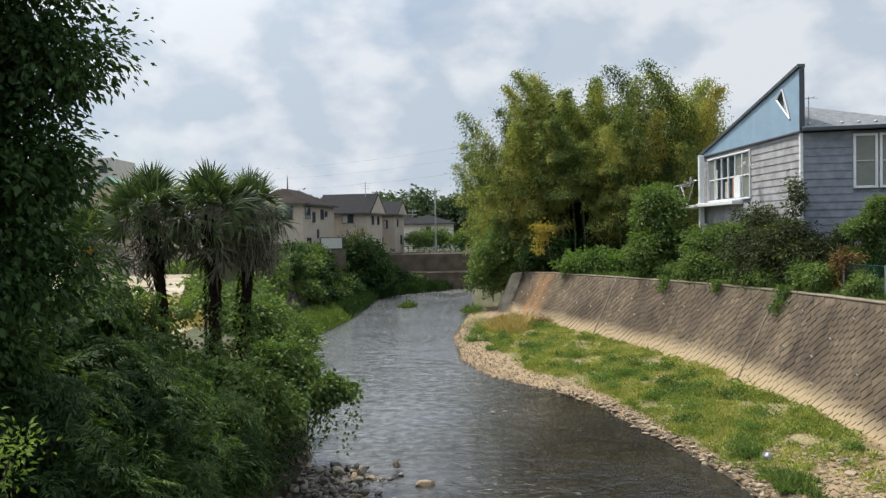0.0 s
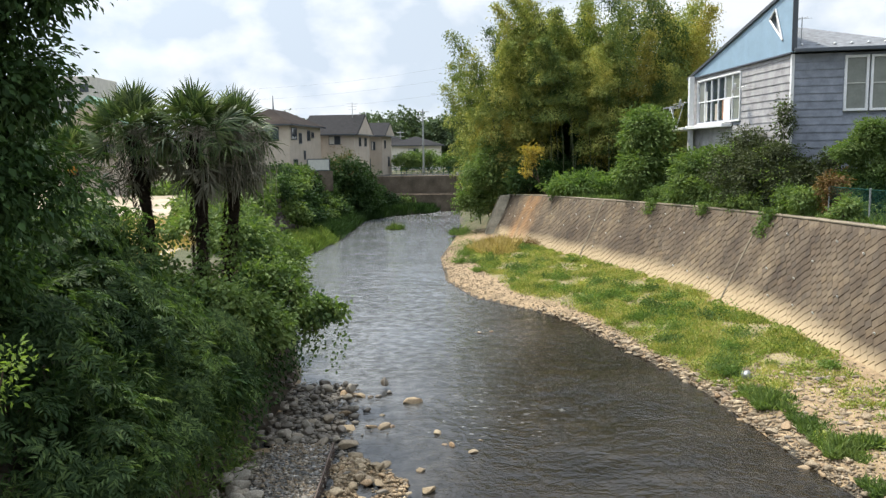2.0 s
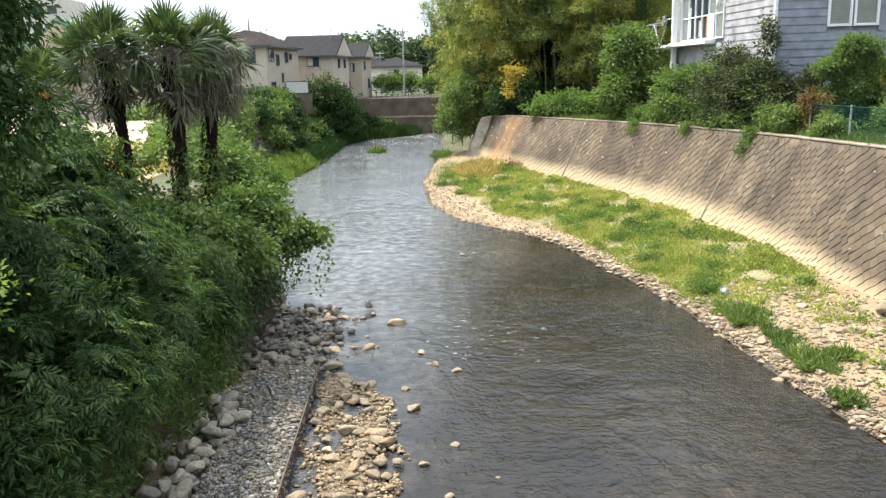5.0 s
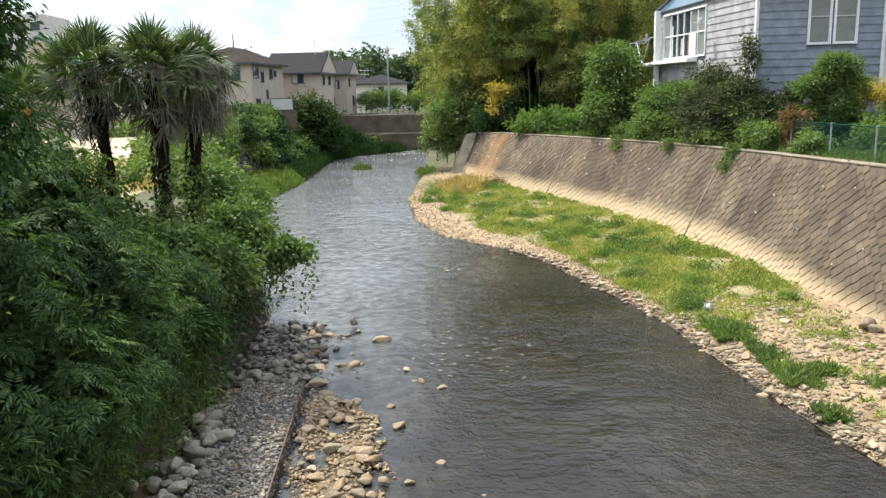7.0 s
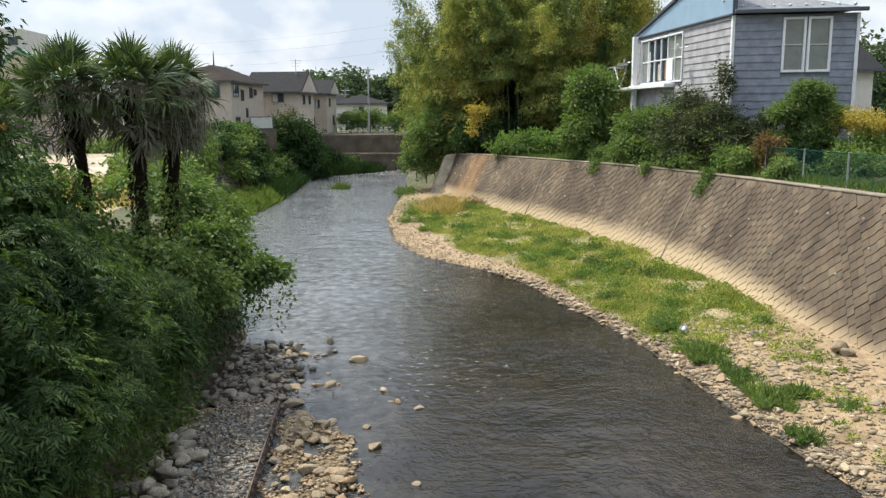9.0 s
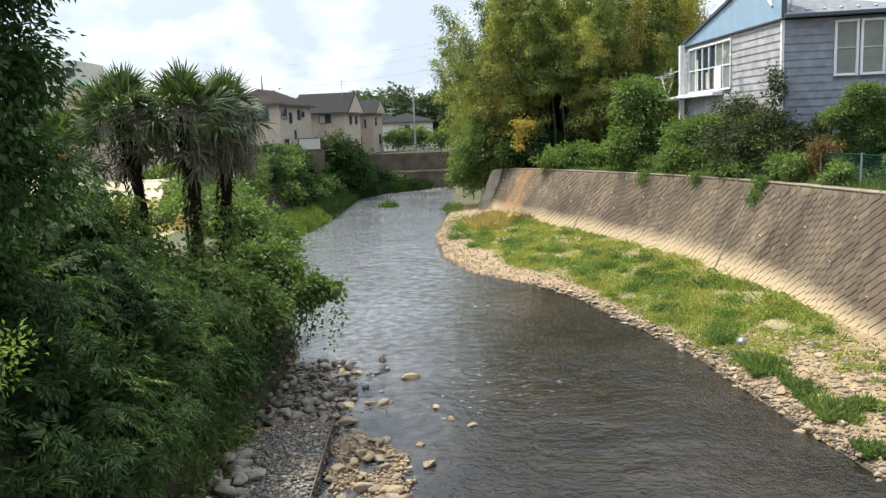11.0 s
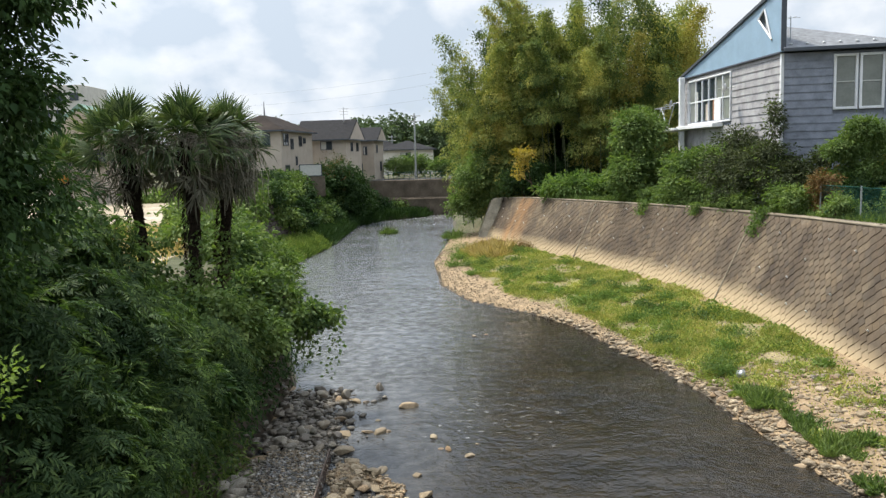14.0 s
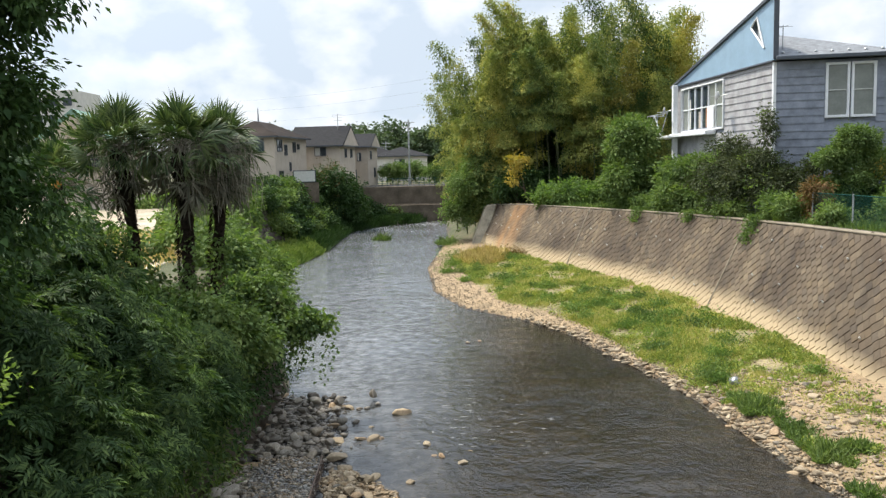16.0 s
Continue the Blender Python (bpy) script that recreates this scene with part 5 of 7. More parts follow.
LEFT_SHRUBS = [
    # base, blobs, kind of leaf
    ((-6.2, 12.6, 3.5), [(0, 0, 0.6, 1.6, 1.3, 1.4), (1.2, 0.3, -0.4, 1.1, 1.2, 1.2), (-0.8, -0.8, 0.9, 1.2, 1.0, 1.3)], "sumac", "leaf_sumac"),
    ((-5.7, 15.6, 3.5), [(0, 0, -0.55, 1.4, 1.3, 0.9), (0.9, 0.2, -1.1, 1.2, 1.3, 1.0), (-1.2, 0.3, -0.3, 1.0, 1.0, 0.8)], "sumac", "leaf_sumac"),
    ((-5.5, 10.3, 3.4), [(0, 0, 0.1, 1.3, 1.4, 1.2), (0.7, 0.2, -1.2, 0.9, 1.3, 1.2), (-0.6, -1.0, 0.6, 1.3, 1.0, 1.2)], "sumac", "leaf_sumac"),
    ((-4.8, 18.0, 3.3), [(0, 0, -0.75, 1.1, 1.2, 0.8), (0.5, 0.9, -1.2, 0.8, 1.1, 0.8)], "vine", "leaf_mid"),
    ((-4.4, 20.6, 3.3), [(0.1, 0, -0.7, 1.0, 1.0, 0.8), (1.35, 0.1, -0.95, 0.75, 0.6, 0.45), (0.0, 0.6, -0.2, 0.9, 0.8, 0.6)], "vine", "leaf_mid"),
    ((-4.9, 14.0, 2.6), [(0.35, 0, -0.8, 0.7, 1.4, 1.3), (0.6, 1.7, -0.8, 0.7, 1.2, 1.3), (0.3, -1.3, -0.9, 0.7, 1.2, 1.2)], "sumac", "leaf_sumac"),
    ((-5.1, 11.0, 2.2), [(0.4, 0, -0.7, 0.7, 1.3, 1.2), (0.3, -1.8, -0.6, 0.8, 1.2, 1.2), (0.2, 0.5, 0.5, 0.8, 1.4, 0.9)], "sasa", "leaf_sumac"),
    ((-7.9, 15.6, 3.7), [(0.2, 0, 0.5, 0.9, 0.9, 0.8), (-1.0, 0.2, 0.9, 1.2, 1.0, 1.0)], "sumac", "leaf_sumac"),
    ((-5.3, 22.6, 3.7), [(0, 0, 0.1, 0.8, 1.0, 0.9), (0.5, 0.6, -0.8, 0.8, 1.0, 0.9), (-0.5, 1.4, 0.2, 0.8, 0.9, 0.8)], "vine", "leaf_mid"),
    ((-7.9, 13.8, 3.7), [(0.2, 0, 1.7, 0.95, 0.9, 1.0), (0.9, 0.3, 0.9, 0.8, 0.8, 0.8), (-1.0, 0, 1.5, 1.1, 0.9, 1.2)], "sumac", "leaf_sumac"),
    ((-4.9, 13.2, 3.0), [(0.35, 0, -0.9, 0.75, 0.9, 0.8), (0.5, 1.9, -0.9, 0.7, 1.0, 0.8), (0.45, 3.4, -1.0, 0.7, 0.9, 0.8), (0.3, -1.9, -1.0, 0.7, 0.9, 0.8)], "sumac", "leaf_sumac"),
    ((-5.6, 16.8, 3.5), [(0, 0, -0.15, 1.0, 0.9, 0.55), (0.8, 0.3, -0.45, 0.8, 0.8, 0.7), (-0.9, 0.4, 0.0, 0.9, 0.8, 0.5)], "vine", "leaf_mid"),
    ((-5.0, 17.6, 3.4), [(0, 0, -0.2, 0.7, 0.5, 0.5), (0.6, 0.4, -0.5, 0.6, 0.6, 0.6)], "vine", "leaf_mid"),
    ((-4.6, 15.6, 2.4), [(0.3, 0, -0.7, 0.5, 1.0, 0.9), (0.3, 1.3, -0.9, 0.45, 0.8, 0.7)], "sumac", "leaf_sumac"),
    ((-6.5, 13.2, 3.6), [(0, 0, 1.3, 1.1, 0.9, 1.0), (0.7, 0.2, 0.7, 0.8, 0.8, 0.8), (-1.0, 0, 1.4, 1.0, 0.9, 1.0)], "sumac", "leaf_sumac"),
    ((-5.7, 14.2, 3.5), [(0.1, 0, 1.25, 0.7, 0.7, 0.95), (-0.7, 0.2, 1.5, 0.9, 0.7, 1.0), (0.35, 0, 0.3, 0.85, 0.7, 0.7)], "sumac", "leaf_sumac"),
    ((-6.5, 8.2, 3.4), [(0, 0, 0.6, 1.4, 1.0, 1.4), (0.8, 0, -0.8, 1.0, 0.9, 1.0)], "sasa", "leaf_dark"),
]


def shrub_leaves(blobs, kind_):
    vol = sum(b[3] * b[4] + b[4] * b[5] + b[3] * b[5] for b in blobs)
    if kind_ == "sumac":
        return rosette_leaves(blobs, int(25 * vol), 7, 11, 0.12, 0.032, 0.3)
    if kind_ == "sasa":
        return clump_leaves(blobs, int(150 * vol), 9, 0.05, 0.16, 0.02, 0.45, 0.5)
    return clump_leaves(blobs, int(140 * vol), 9, 0.1, 0.12, 0.09, 0.5, 0.5)


NAMES = {"sumac": ("sumac_shrub", "overhanging shrub with long pinnate green leaves"), "sasa": ("bamboo_grass", "dwarf bamboo with narrow arching leaves above the stones"), "vine": ("climbing_vine", "bright leafy vine hanging over the bank wall")}
for base, blobs, kind_, lm in LEFT_SHRUBS:
    nm, lab = NAMES[kind_]
    # inner leaves take the dark leaf colour, painting in shade between the lobes
    core = [(a, b, c, d * 0.74, e * 0.74, f * 0.74) for a, b, c, d, e, f in blobs]
    area = sum(b[3] * b[4] + b[4] * b[5] + b[3] * b[5] for b in blobs)
    plant(nm, base, blobs, lab, "shrub", shrub_leaves(blobs, kind_), M[lm], 0.05, "plants on the left bank",
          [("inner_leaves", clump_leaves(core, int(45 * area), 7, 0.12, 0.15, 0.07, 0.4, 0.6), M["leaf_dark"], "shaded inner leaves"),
           ("young_leaves", rosette_leaves(blobs, int(1.2 * area), 5, 9, 0.1, 0.036, 0.2, 0.2), M["leaf_fresh"], "fresh yellow-green shoots")])
n = 4500
fy = RNG.uniform(5.0, 16.5, n)
fz = RNG.random(n)
P = np.stack([np.interp(fy, LY, LX) + 0.12 - fz * 0.6 + RNG.normal(size=n) * 0.05, fy, 0.25 + fz * 1.5], 1)
P += RNG.normal(size=(n // 30, 3)).repeat(30, 0)[:n] * [0.12, 0.2, 0.15]
D = RNG.normal(size=(n, 3)) + np.array([0.4, 0, -0.1])
tagged(new("bank_foliage", mesh_np("bank_foliage", *leaf_arrays(P, D, 0.1 + 0.16 * RNG.random(n), 0.045), M["leaf_mid"])), "grass and ferns hanging over the foot of the bank wall", "grass", kind="stuff")
# leaves that hang down the face of the bank wall under the vine
n = 5200
fy = RNG.uniform(15.0, 23.4, n)
fz = 3.3 - 2.7 * RNG.random(n) ** 1.5
P = np.stack([np.interp(fy, LY, LX) + 0.12 - 0.32 * fz + RNG.normal(size=n) * 0.08, fy, fz], 1)
P += RNG.normal(size=(n // 26, 3)).repeat(26, 0)[:n] * [0.1, 0.22, 0.2]
tagged(new("wall_creeper", mesh_np("wall_creeper", *leaf_arrays(P, RNG.normal(size=(n, 3)) * 0.6 + np.array([0.5, 0, -0.7]), 0.09 + 0.07 * RNG.random(n), 0.075, flat=0.7, face=np.tile([0.8, -0.2, 0.5], (n, 1))), M["leaf_dark"])), "dark creeper hanging down the face of the bank wall", "vine", kind="stuff")
# hanging strands of the vine and creeper on the palms
strands = thing("hanging_vine", -2.75, 20.6, 2.75, "vine strands hanging free over the water", "vine", "plants on the left bank")
Ps = []
for k in range(16):
    x0_, y0_, ln = RNG.uniform(-0.7, 0.5), RNG.uniform(-0.4, 0.4), RNG.uniform(0.8, 1.9)
    f = np.linspace(0, 1, 26)[:, None]
    Ps.append(np.concatenate([x0_ + 0.12 * np.sin(f * 5 + k), y0_ + 0.1 * np.cos(f * 4), -f * ln], 1) + RNG.normal(size=(26, 3)) * 0.05)
P = np.concatenate(Ps)
part("leaves", mesh_np("leaves", *leaf_arrays(P, RNG.normal(size=P.shape) + [0, 0, -0.8], 0.11, 0.09), M["leaf_fresh"]), strands)
for px, py in ((-6.0, 18.3), (-5.15, 18.2), (-4.75, 19.2), (-6.3, 18.2)):
    bl = [(0, 0, 0.3, 0.3, 0.25, 0.4), (0.1, 0, 0.9, 0.2, 0.2, 0.4)]
    plant("creeper", (px, py, 3.6), bl, "leafy creeper climbing a palm trunk", "vine", clump_leaves(bl, 42, 6, 0.08, 0.11, 0.085, 0.5, 0.6), M["leaf_mid"], 0.02, "plants on the left bank")
# near spray of bright leaves
nb = [(0, 0, 0, 0.3, 0.3, 0.2), (-0.35, 0.1, -0.25, 0.35, 0.3, 0.25), (-0.5, 0.1, 0.2, 0.35, 0.3, 0.2)]
plant("young_tree", (-3.3, 5.6, 3.4), [(a + 0.35, b, c + 1.65, d, e, f) for a, b, c, d, e, f in nb], "young tree with bright pale green leaves", "tree",
      clump_leaves([(a + 0.3, b, c + 1.6, d * 0.9, e, f * 0.9) for a, b, c, d, e, f in nb], 60, 8, 0.05, 0.055, 0.024, 0.0, 0.6), M["leaf_sprig"], 0.03)

# far left bank: stone slope, ivy, bushes and hedges
stones_v, stones_f = [], []
for y_ in np.arange(45.0, 66.0, 0.46):
    for h_ in np.arange(0.0, 3.6, 0.36):
        yy, hh = y_ + RNG.normal() * 0.05 + (0.23 if int(h_ / 0.36) % 2 else 0), h_ + RNG.normal() * 0.03
        xb = float(np.interp(yy, LY, LX)) - float(np.interp(yy, [34, 44, 80], [0.0, 2.6, 2.2])) - 0.2
        sl = 0.55
        o = np.array([xb - hh * sl + 0.16, yy, 0.55 + hh])
        e1, e2, e3 = np.array([0.12, 0.98, 0.0]) * 0.215, np.array([-sl, 0.0, 1.0]) * 0.165, np.array([0.87, 0.0, 0.48]) * RNG.uniform(0.03, 0.09)
        b_ = len(stones_v)
        for q in (-e1 - e2, e1 - e2, e1 + e2, -e1 + e2):
            stones_v.append(o + q - e3)
        for q in (-e1 - e2, e1 - e2, e1 + e2, -e1 + e2):
            stones_v.append(o + q * RNG.uniform(0.65, 0.9) + e3 * RNG.uniform(0.8, 1.2))
        stones_f += [(b_ + 4, b_ + 5, b_ + 6, b_ + 7)] + [(b_ + i, b_ + (i + 1) % 4, b_ + 4 + (i + 1) % 4, b_ + 4 + i) for i in range(4)]
sw = thing("wall_stone_bank", 0, 0, 0, "dark masonry slope of rough stones under ivy", "retaining wall", kind="structure")
tagged(part("slope_stones", mesh_np("slope_stones", stones_v, stones_f, M["bank_stone"]), sw), kind="stuff")
for k, (y_, w_, hz, lm, lab) in enumerate([(41, 2.6, 1.7, "leaf_mid", "ivy and weeds hanging over the stone slope"), (45.5, 1.6, 2.2, "leaf_mid", "ivy and weeds hanging over the stone slope"), (57.5, 2.2, 3.0, "leaf_mid", "ivy hanging over the stone slope"), (65, 2.8, 1.3, "leaf_dark", "dark ivy covering the stone slope"), (50.5, 1.5, 2.9, "leaf_mid", "ivy spilling over the top of the stone slope"), (70, 3.0, 1.5, "leaf_dark", "dark ivy covering the bank"), (75, 3.0, 1.6, "leaf_dark", "dark ivy covering the bank"), (80, 3.0, 1.8, "leaf_dark", "dark ivy covering the bank")]):
    xb = float(np.interp(y_, LY, LX)) - 2.6 - 0.55 * hz + 0.25
    bl = [(0, 0, 0, 0.35, w_, 1.2), (-0.5, w_ * 0.4, 0.9, 0.35, w_ * 0.8, 0.7), (0.35, -w_ * 0.3, -0.7, 0.3, w_ * 0.6, 0.6)]
    plant("ivy", (xb, y_, 0.55 + hz), bl, lab, "ivy", clump_leaves(bl, int(150 * w_), 9, 0.16, 0.17, 0.12, 0.5, 0.6), M[lm], 0.03, "plants on the far left bank")
FAR_BUSH = []
for x_, y_, r_, h_, lm, lab in [
    (-14.0, 52, 1.6, 1.0, "leaf_fresh", "light green weeds along the top of the bank"), (-14.0, 56, 1.5, 1.1, "leaf_fresh", "light green weeds along the top of the bank"), (-13.6, 61, 1.5, 1.2, "leaf_mid", "green bush at the top of the bank"), (-12.8, 66, 1.6, 1.6, "leaf_mid", "green bush at the top of the bank"),
    (-11.0, 70, 1.6, 1.5, "leaf_dark", "dark bush on the bank slope"), (-10.4, 71.6, 1.2, 1.5, "leaf_mid", "green bush in front of a white board"), (-9.4, 75, 1.6, 1.9, "leaf_dark", "dark bush on the bank slope"),
    (-8.2, 80, 1.7, 2.4, "leaf_dark", "dark bush on the bank slope"), (-7.0, 84, 1.7, 2.5, "leaf_dark", "dark bush on the bank slope"), (-5.4, 88, 1.6, 2.2, "leaf_dark", "dark bush at the foot of the road wall"), (-3.0, 90, 1.2, 1.2, "leaf_mid", "green bush at the foot of the road wall"),
    (-15.5, 50, 1.5, 0.7, "leaf_fresh", "light green bush by the sandy lot"), (-9.6, 37, 1.3, 1.3, "leaf_mid", "green bush at the top of the bank"), (-8.2, 31, 1.3, 1.5, "leaf_mid", "green bush at the top of the bank"), (-6.9, 26, 1.2, 1.2, "leaf_mid", "green bush at the top of the bank"),
    (-8.8, 80, 2.0, 6.3, "leaf_dark", "rounded garden tree with a reddish tinge"), (-7.2, 81, 1.7, 6.0, "leaf_dark", "rounded dark garden tree"), (-11.2, 71.0, 1.0, 1.9, "leaf_mid", "green bush in front of a white board"), (-9.3, 71.2, 1.0, 2.6, "leaf_dark", "dark bush in front of a white board")]:
    FAR_BUSH.append((x_, y_, r_, h_, lm, lab))
for y_ in np.arange(60.0, 91.0, 2.1):
    e_ = float(np.interp(y_, LY, LX)) - float(np.interp(y_, [60, 80, 85, 92], [2.6, 2.4, 4.2, 8.0]))
    for j in range(2):
        FAR_BUSH.append((e_ - 0.5 - 1.5 * j + RNG.normal() * 0.3, y_ + RNG.normal() * 0.5, RNG.uniform(1.0, 1.6), RNG.uniform(1.2, 2.0), ("leaf_dark", "leaf_dark", "leaf_mid")[int(RNG.integers(3))], "dense dark undergrowth covering the bank slope"))
for x_, y_, r_, h_ in ((-7.2, 36.5, 1.2, 2.6), (-8.2, 39.5, 1.3, 2.9), (-9.2, 42.5, 1.4, 2.9), (-8.3, 34.0, 1.3, 3.2), (-10.6, 44.5, 1.4, 2.6)):
    FAR_BUSH.append((x_, y_, r_, h_, "leaf_mid", "broad-leaved vine heaped over the bank"))
for x_, y_, r_, h_, lm, lab in FAR_BUSH:
    z_ = float(ground_z(x_, y_))
    bl = [(0, 0, h_ * 0.45, r_, r_, h_ * 0.5), (r_ * 0.6, 0.5, h_ * 0.2, r_ * 0.7, r_ * 0.8, h_ * 0.4), (-r_ * 0.5, -0.6, h_ * 0.35, r_ * 0.8, r_ * 0.8, h_ * 0.45)]
    plant("bush", (x_, y_, z_), bl, lab, "shrub", clump_leaves(bl, int((190 if y_ < 60 or h_ > 4 else 105) * r_ * r_), 9, 0.17, 0.19 if y_ < 60 else 0.23, 0.11 if y_ < 60 else 0.15, 0.4, 0.5), M[lm], 0.07, "bushes on the far left bank",
          [("red_leaves", clump_leaves(bl[:1], 110, 9, 0.15, 0.15, 0.09, 0.3, 0.15), M["leaf_red"], "reddish leaves")] if "reddish" in lab else ())
# low garden wall along the top of the bank
gw = thing("garden_wall", -11.3, 74.5, 3.8, "low grey block wall at the edge of the gardens", "wall")
bm = bmesh.new()
box(bm, -0.08, 0, -0.4, 0.08, 14, 1.0, 0.02)
part("panel", bm_mesh("panel", bm, M["concrete"]), gw)
bm = bmesh.new()
box(bm, -0.11, -0.02, 1.0, 0.11, 14.02, 1.07, 0.015)
part("cap", bm_mesh("cap", bm, M["concrete"]), gw)
gw.matrix_basis = pose(-11.3, 74.5, 3.8, 0, 0, -12)

# ---- bamboo grove ----
def bamboo_parts(h, lean, leaf_from, puffs, per, seed, wide=1.0):
    """A culm that arches over at its tip, and rounded plumes of narrow leaves along it, smaller towards the tip."""
    t = np.linspace(0, 1, 14)
    arch = lean * t ** 2.6
    pts = np.stack([arch * h * 0.26, 0.15 * np.sin(t * 3 + seed), h * (t - 0.09 * lean * t ** 4)], 1)
    cul = tube_arrays(pts, np.linspace(0.05, 0.008, 14), 6)
    u_ = (np.arange(puffs) + RNG.random(puffs)) / puffs
    f = leaf_from + (1 - leaf_from) * u_
    o = np.stack([np.interp(f, t, pts[:, k]) for k in range(3)], 1)
    a = np.arange(puffs) * 2.4 + RNG.random(puffs)
    reach = wide * (0.1 + 0.95 * np.sin(np.pi * np.clip(0.3 + 0.7 * u_, 0, 1)) ** 0.8) * RNG.uniform(0.6, 1.3, puffs)
    c = o + np.stack([np.cos(a) * reach, np.sin(a) * reach, 0.1 - 0.15 * reach], 1)
    k = np.repeat(np.arange(puffs), per)
    n_ = len(k)
    size = (0.26 + 0.95 * (1 - u_) ** 0.6) * RNG.uniform(0.75, 1.3, puffs)
    size = size[k]
    d = RNG.normal(size=(n_, 3))
    d[:, 2] = np.abs(d[:, 2]) - 0.2
    d = unit(d)
    dome = d * (size * (0.72 + 0.3 * RNG.random(n_)))[:, None] * np.stack([np.ones(n_), np.ones(n_), 0.85 + 0.6 * u_[k] ** 4], 1)
    dome[:, 2] -= 0.45 * (dome[:, 0] ** 2 + dome[:, 1] ** 2) / np.maximum(size, 0.1)
    P = c[k] + dome
    # feathery spires at the tips
    ft = np.clip(f[k] + RNG.normal(size=n_) * 0.07 - 0.03, 0, 1)
    spire = np.stack([np.interp(ft, t, pts[:, i]) for i in range(3)], 1) + RNG.normal(size=(n_, 3)) * (0.24 + 1.5 * (1 - ft))[:, None] * RNG.uniform(0.5, 1.25, puffs)[k][:, None] * np.array([1.0, 1.0, 0.7])
    P = np.where((u_[k] > 0.68)[:, None], spire, P)
    D = unit(dome) * 0.6 + np.array([0, 0, -0.4]) + RNG.normal(size=(n_, 3)) * 0.55
    return cul, leaf_arrays(P, D, 0.13 + 0.13 * RNG.random(n_), 0.078, flat=0.9, face=d * 0.8 + np.array([0, 0, 0.35]))


BAM = []
for k, (h, lean, frm, mname, wd) in enumerate([(12.6, 0.9, 0.34, "leaf_bamboo", 1.0), (11.2, 0.8, 0.28, "leaf_bamboo", 1.1), (13.4, 1.0, 0.36, "leaf_bamboo", 0.9), (9.0, 1.2, 0.12, "leaf_bamboo", 1.1), (12.0, 0.9, 0.3, "leaf_bamboo_y", 0.9), (8.0, 1.2, 0.12, "leaf_bamboo_y", 1.0), (13.2, 0.9, 0.47, "leaf_bamboo", 1.0)]):
    cul, lv = bamboo_parts(h * 1.04, lean, frm, 11, 400, k, wd)
    BAM.append((mesh_np("culm", *cul, M["culm"], True), mesh_np("foliage", *lv, M[mname])))
LAB = ["tall green bamboo with drooping feathery sprays", "green bamboo in a dense grove", "tall arching bamboo above the grove", "low arching green bamboo", "tall yellowing bamboo with feathery leaves", "low yellow-green bamboo at the edge of the grove", "tall green bamboo with bare lower culms"]
made = {}
GROVE = []
for r_, (y_, xa, xb, n) in enumerate([(57, 11.5, 18, 5), (59.5, 7.4, 21, 11), (62, 5.4, 23, 12), (65, 4.6, 24, 11), (69, 4.2, 25, 9), (74, 4.2, 27, 9), (61, 4.4, 7.5, 5), (66, 3.6, 7, 5), (72, 3.2, 6, 4)]):
    for k in range(n):
        GROVE.append((xa + (xb - xa) * (k + RNG.random() * 0.8) / n, y_ + RNG.normal() * 0.9))
FRONT = len(GROVE)
# shorter growth that hangs over the edge of the grove, leaving its dark mouth open
for k in range(9):
    GROVE.append((11.0 + k * 0.9 + RNG.normal() * 0.3, 56.0 + RNG.normal() * 0.5))
for x_, y_ in ((9.3, 57.2), (10.2, 57.8), (9.9, 56.6), (8.6, 58.2)):
    GROVE.append((x_, y_))
for k in range(9):
    GROVE.append((5.2 + k * 0.42, 60.8 + RNG.normal() * 0.5))
for k, (x_, y_) in enumerate(GROVE):
    v = int(RNG.choice(6, p=[0.29, 0.23, 0.25, 0.05, 0.14, 0.04]))
    if x_ < float(np.interp(y_, RY, RX)) + 2.6:
        v = (3, 0, 2, 0)[k % 4]
    z_ = float(ground_z(x_, y_)) - 0.05
    turn = RNG.uniform(160, 290) if k % 3 else RNG.uniform(0, 360)
    sc = RNG.uniform(0.92, 1.16)
    if x_ < 7.5:
        turn, sc = RNG.uniform(195, 330), RNG.uniform(0.9, 1.12)
    if k >= FRONT:
        v, sc, turn = (0, 1, 3, 0)[k % 4], RNG.uniform(0.5, 0.8), RNG.uniform(200, 320)
    if FRONT + 9 <= k < FRONT + 13:
        v, sc = 6, 0.82
    if k in (FRONT + 14, FRONT + 16):
        v, sc = 5, 0.85
    if 8.0 < x_ * 60 / y_ < 11.6 and y_ < 72 and k < FRONT:
        v, sc = 6, max(sc, 1.0)
    m = pose(x_, y_, z_, 0, 0, turn) @ Matrix.Scale(sc, 4)
    if v not in made:
        ob = thing("bamboo", 0, 0, 0, LAB[v], "bamboo", "bamboo grove")
        part("culm", BAM[v][0], ob)
        part("foliage", BAM[v][1], ob)
        ob.matrix_basis = m
        made[v] = ob
    else:
        c = copy_thing(made[v], m)
        c.scale = (sc, sc, sc)

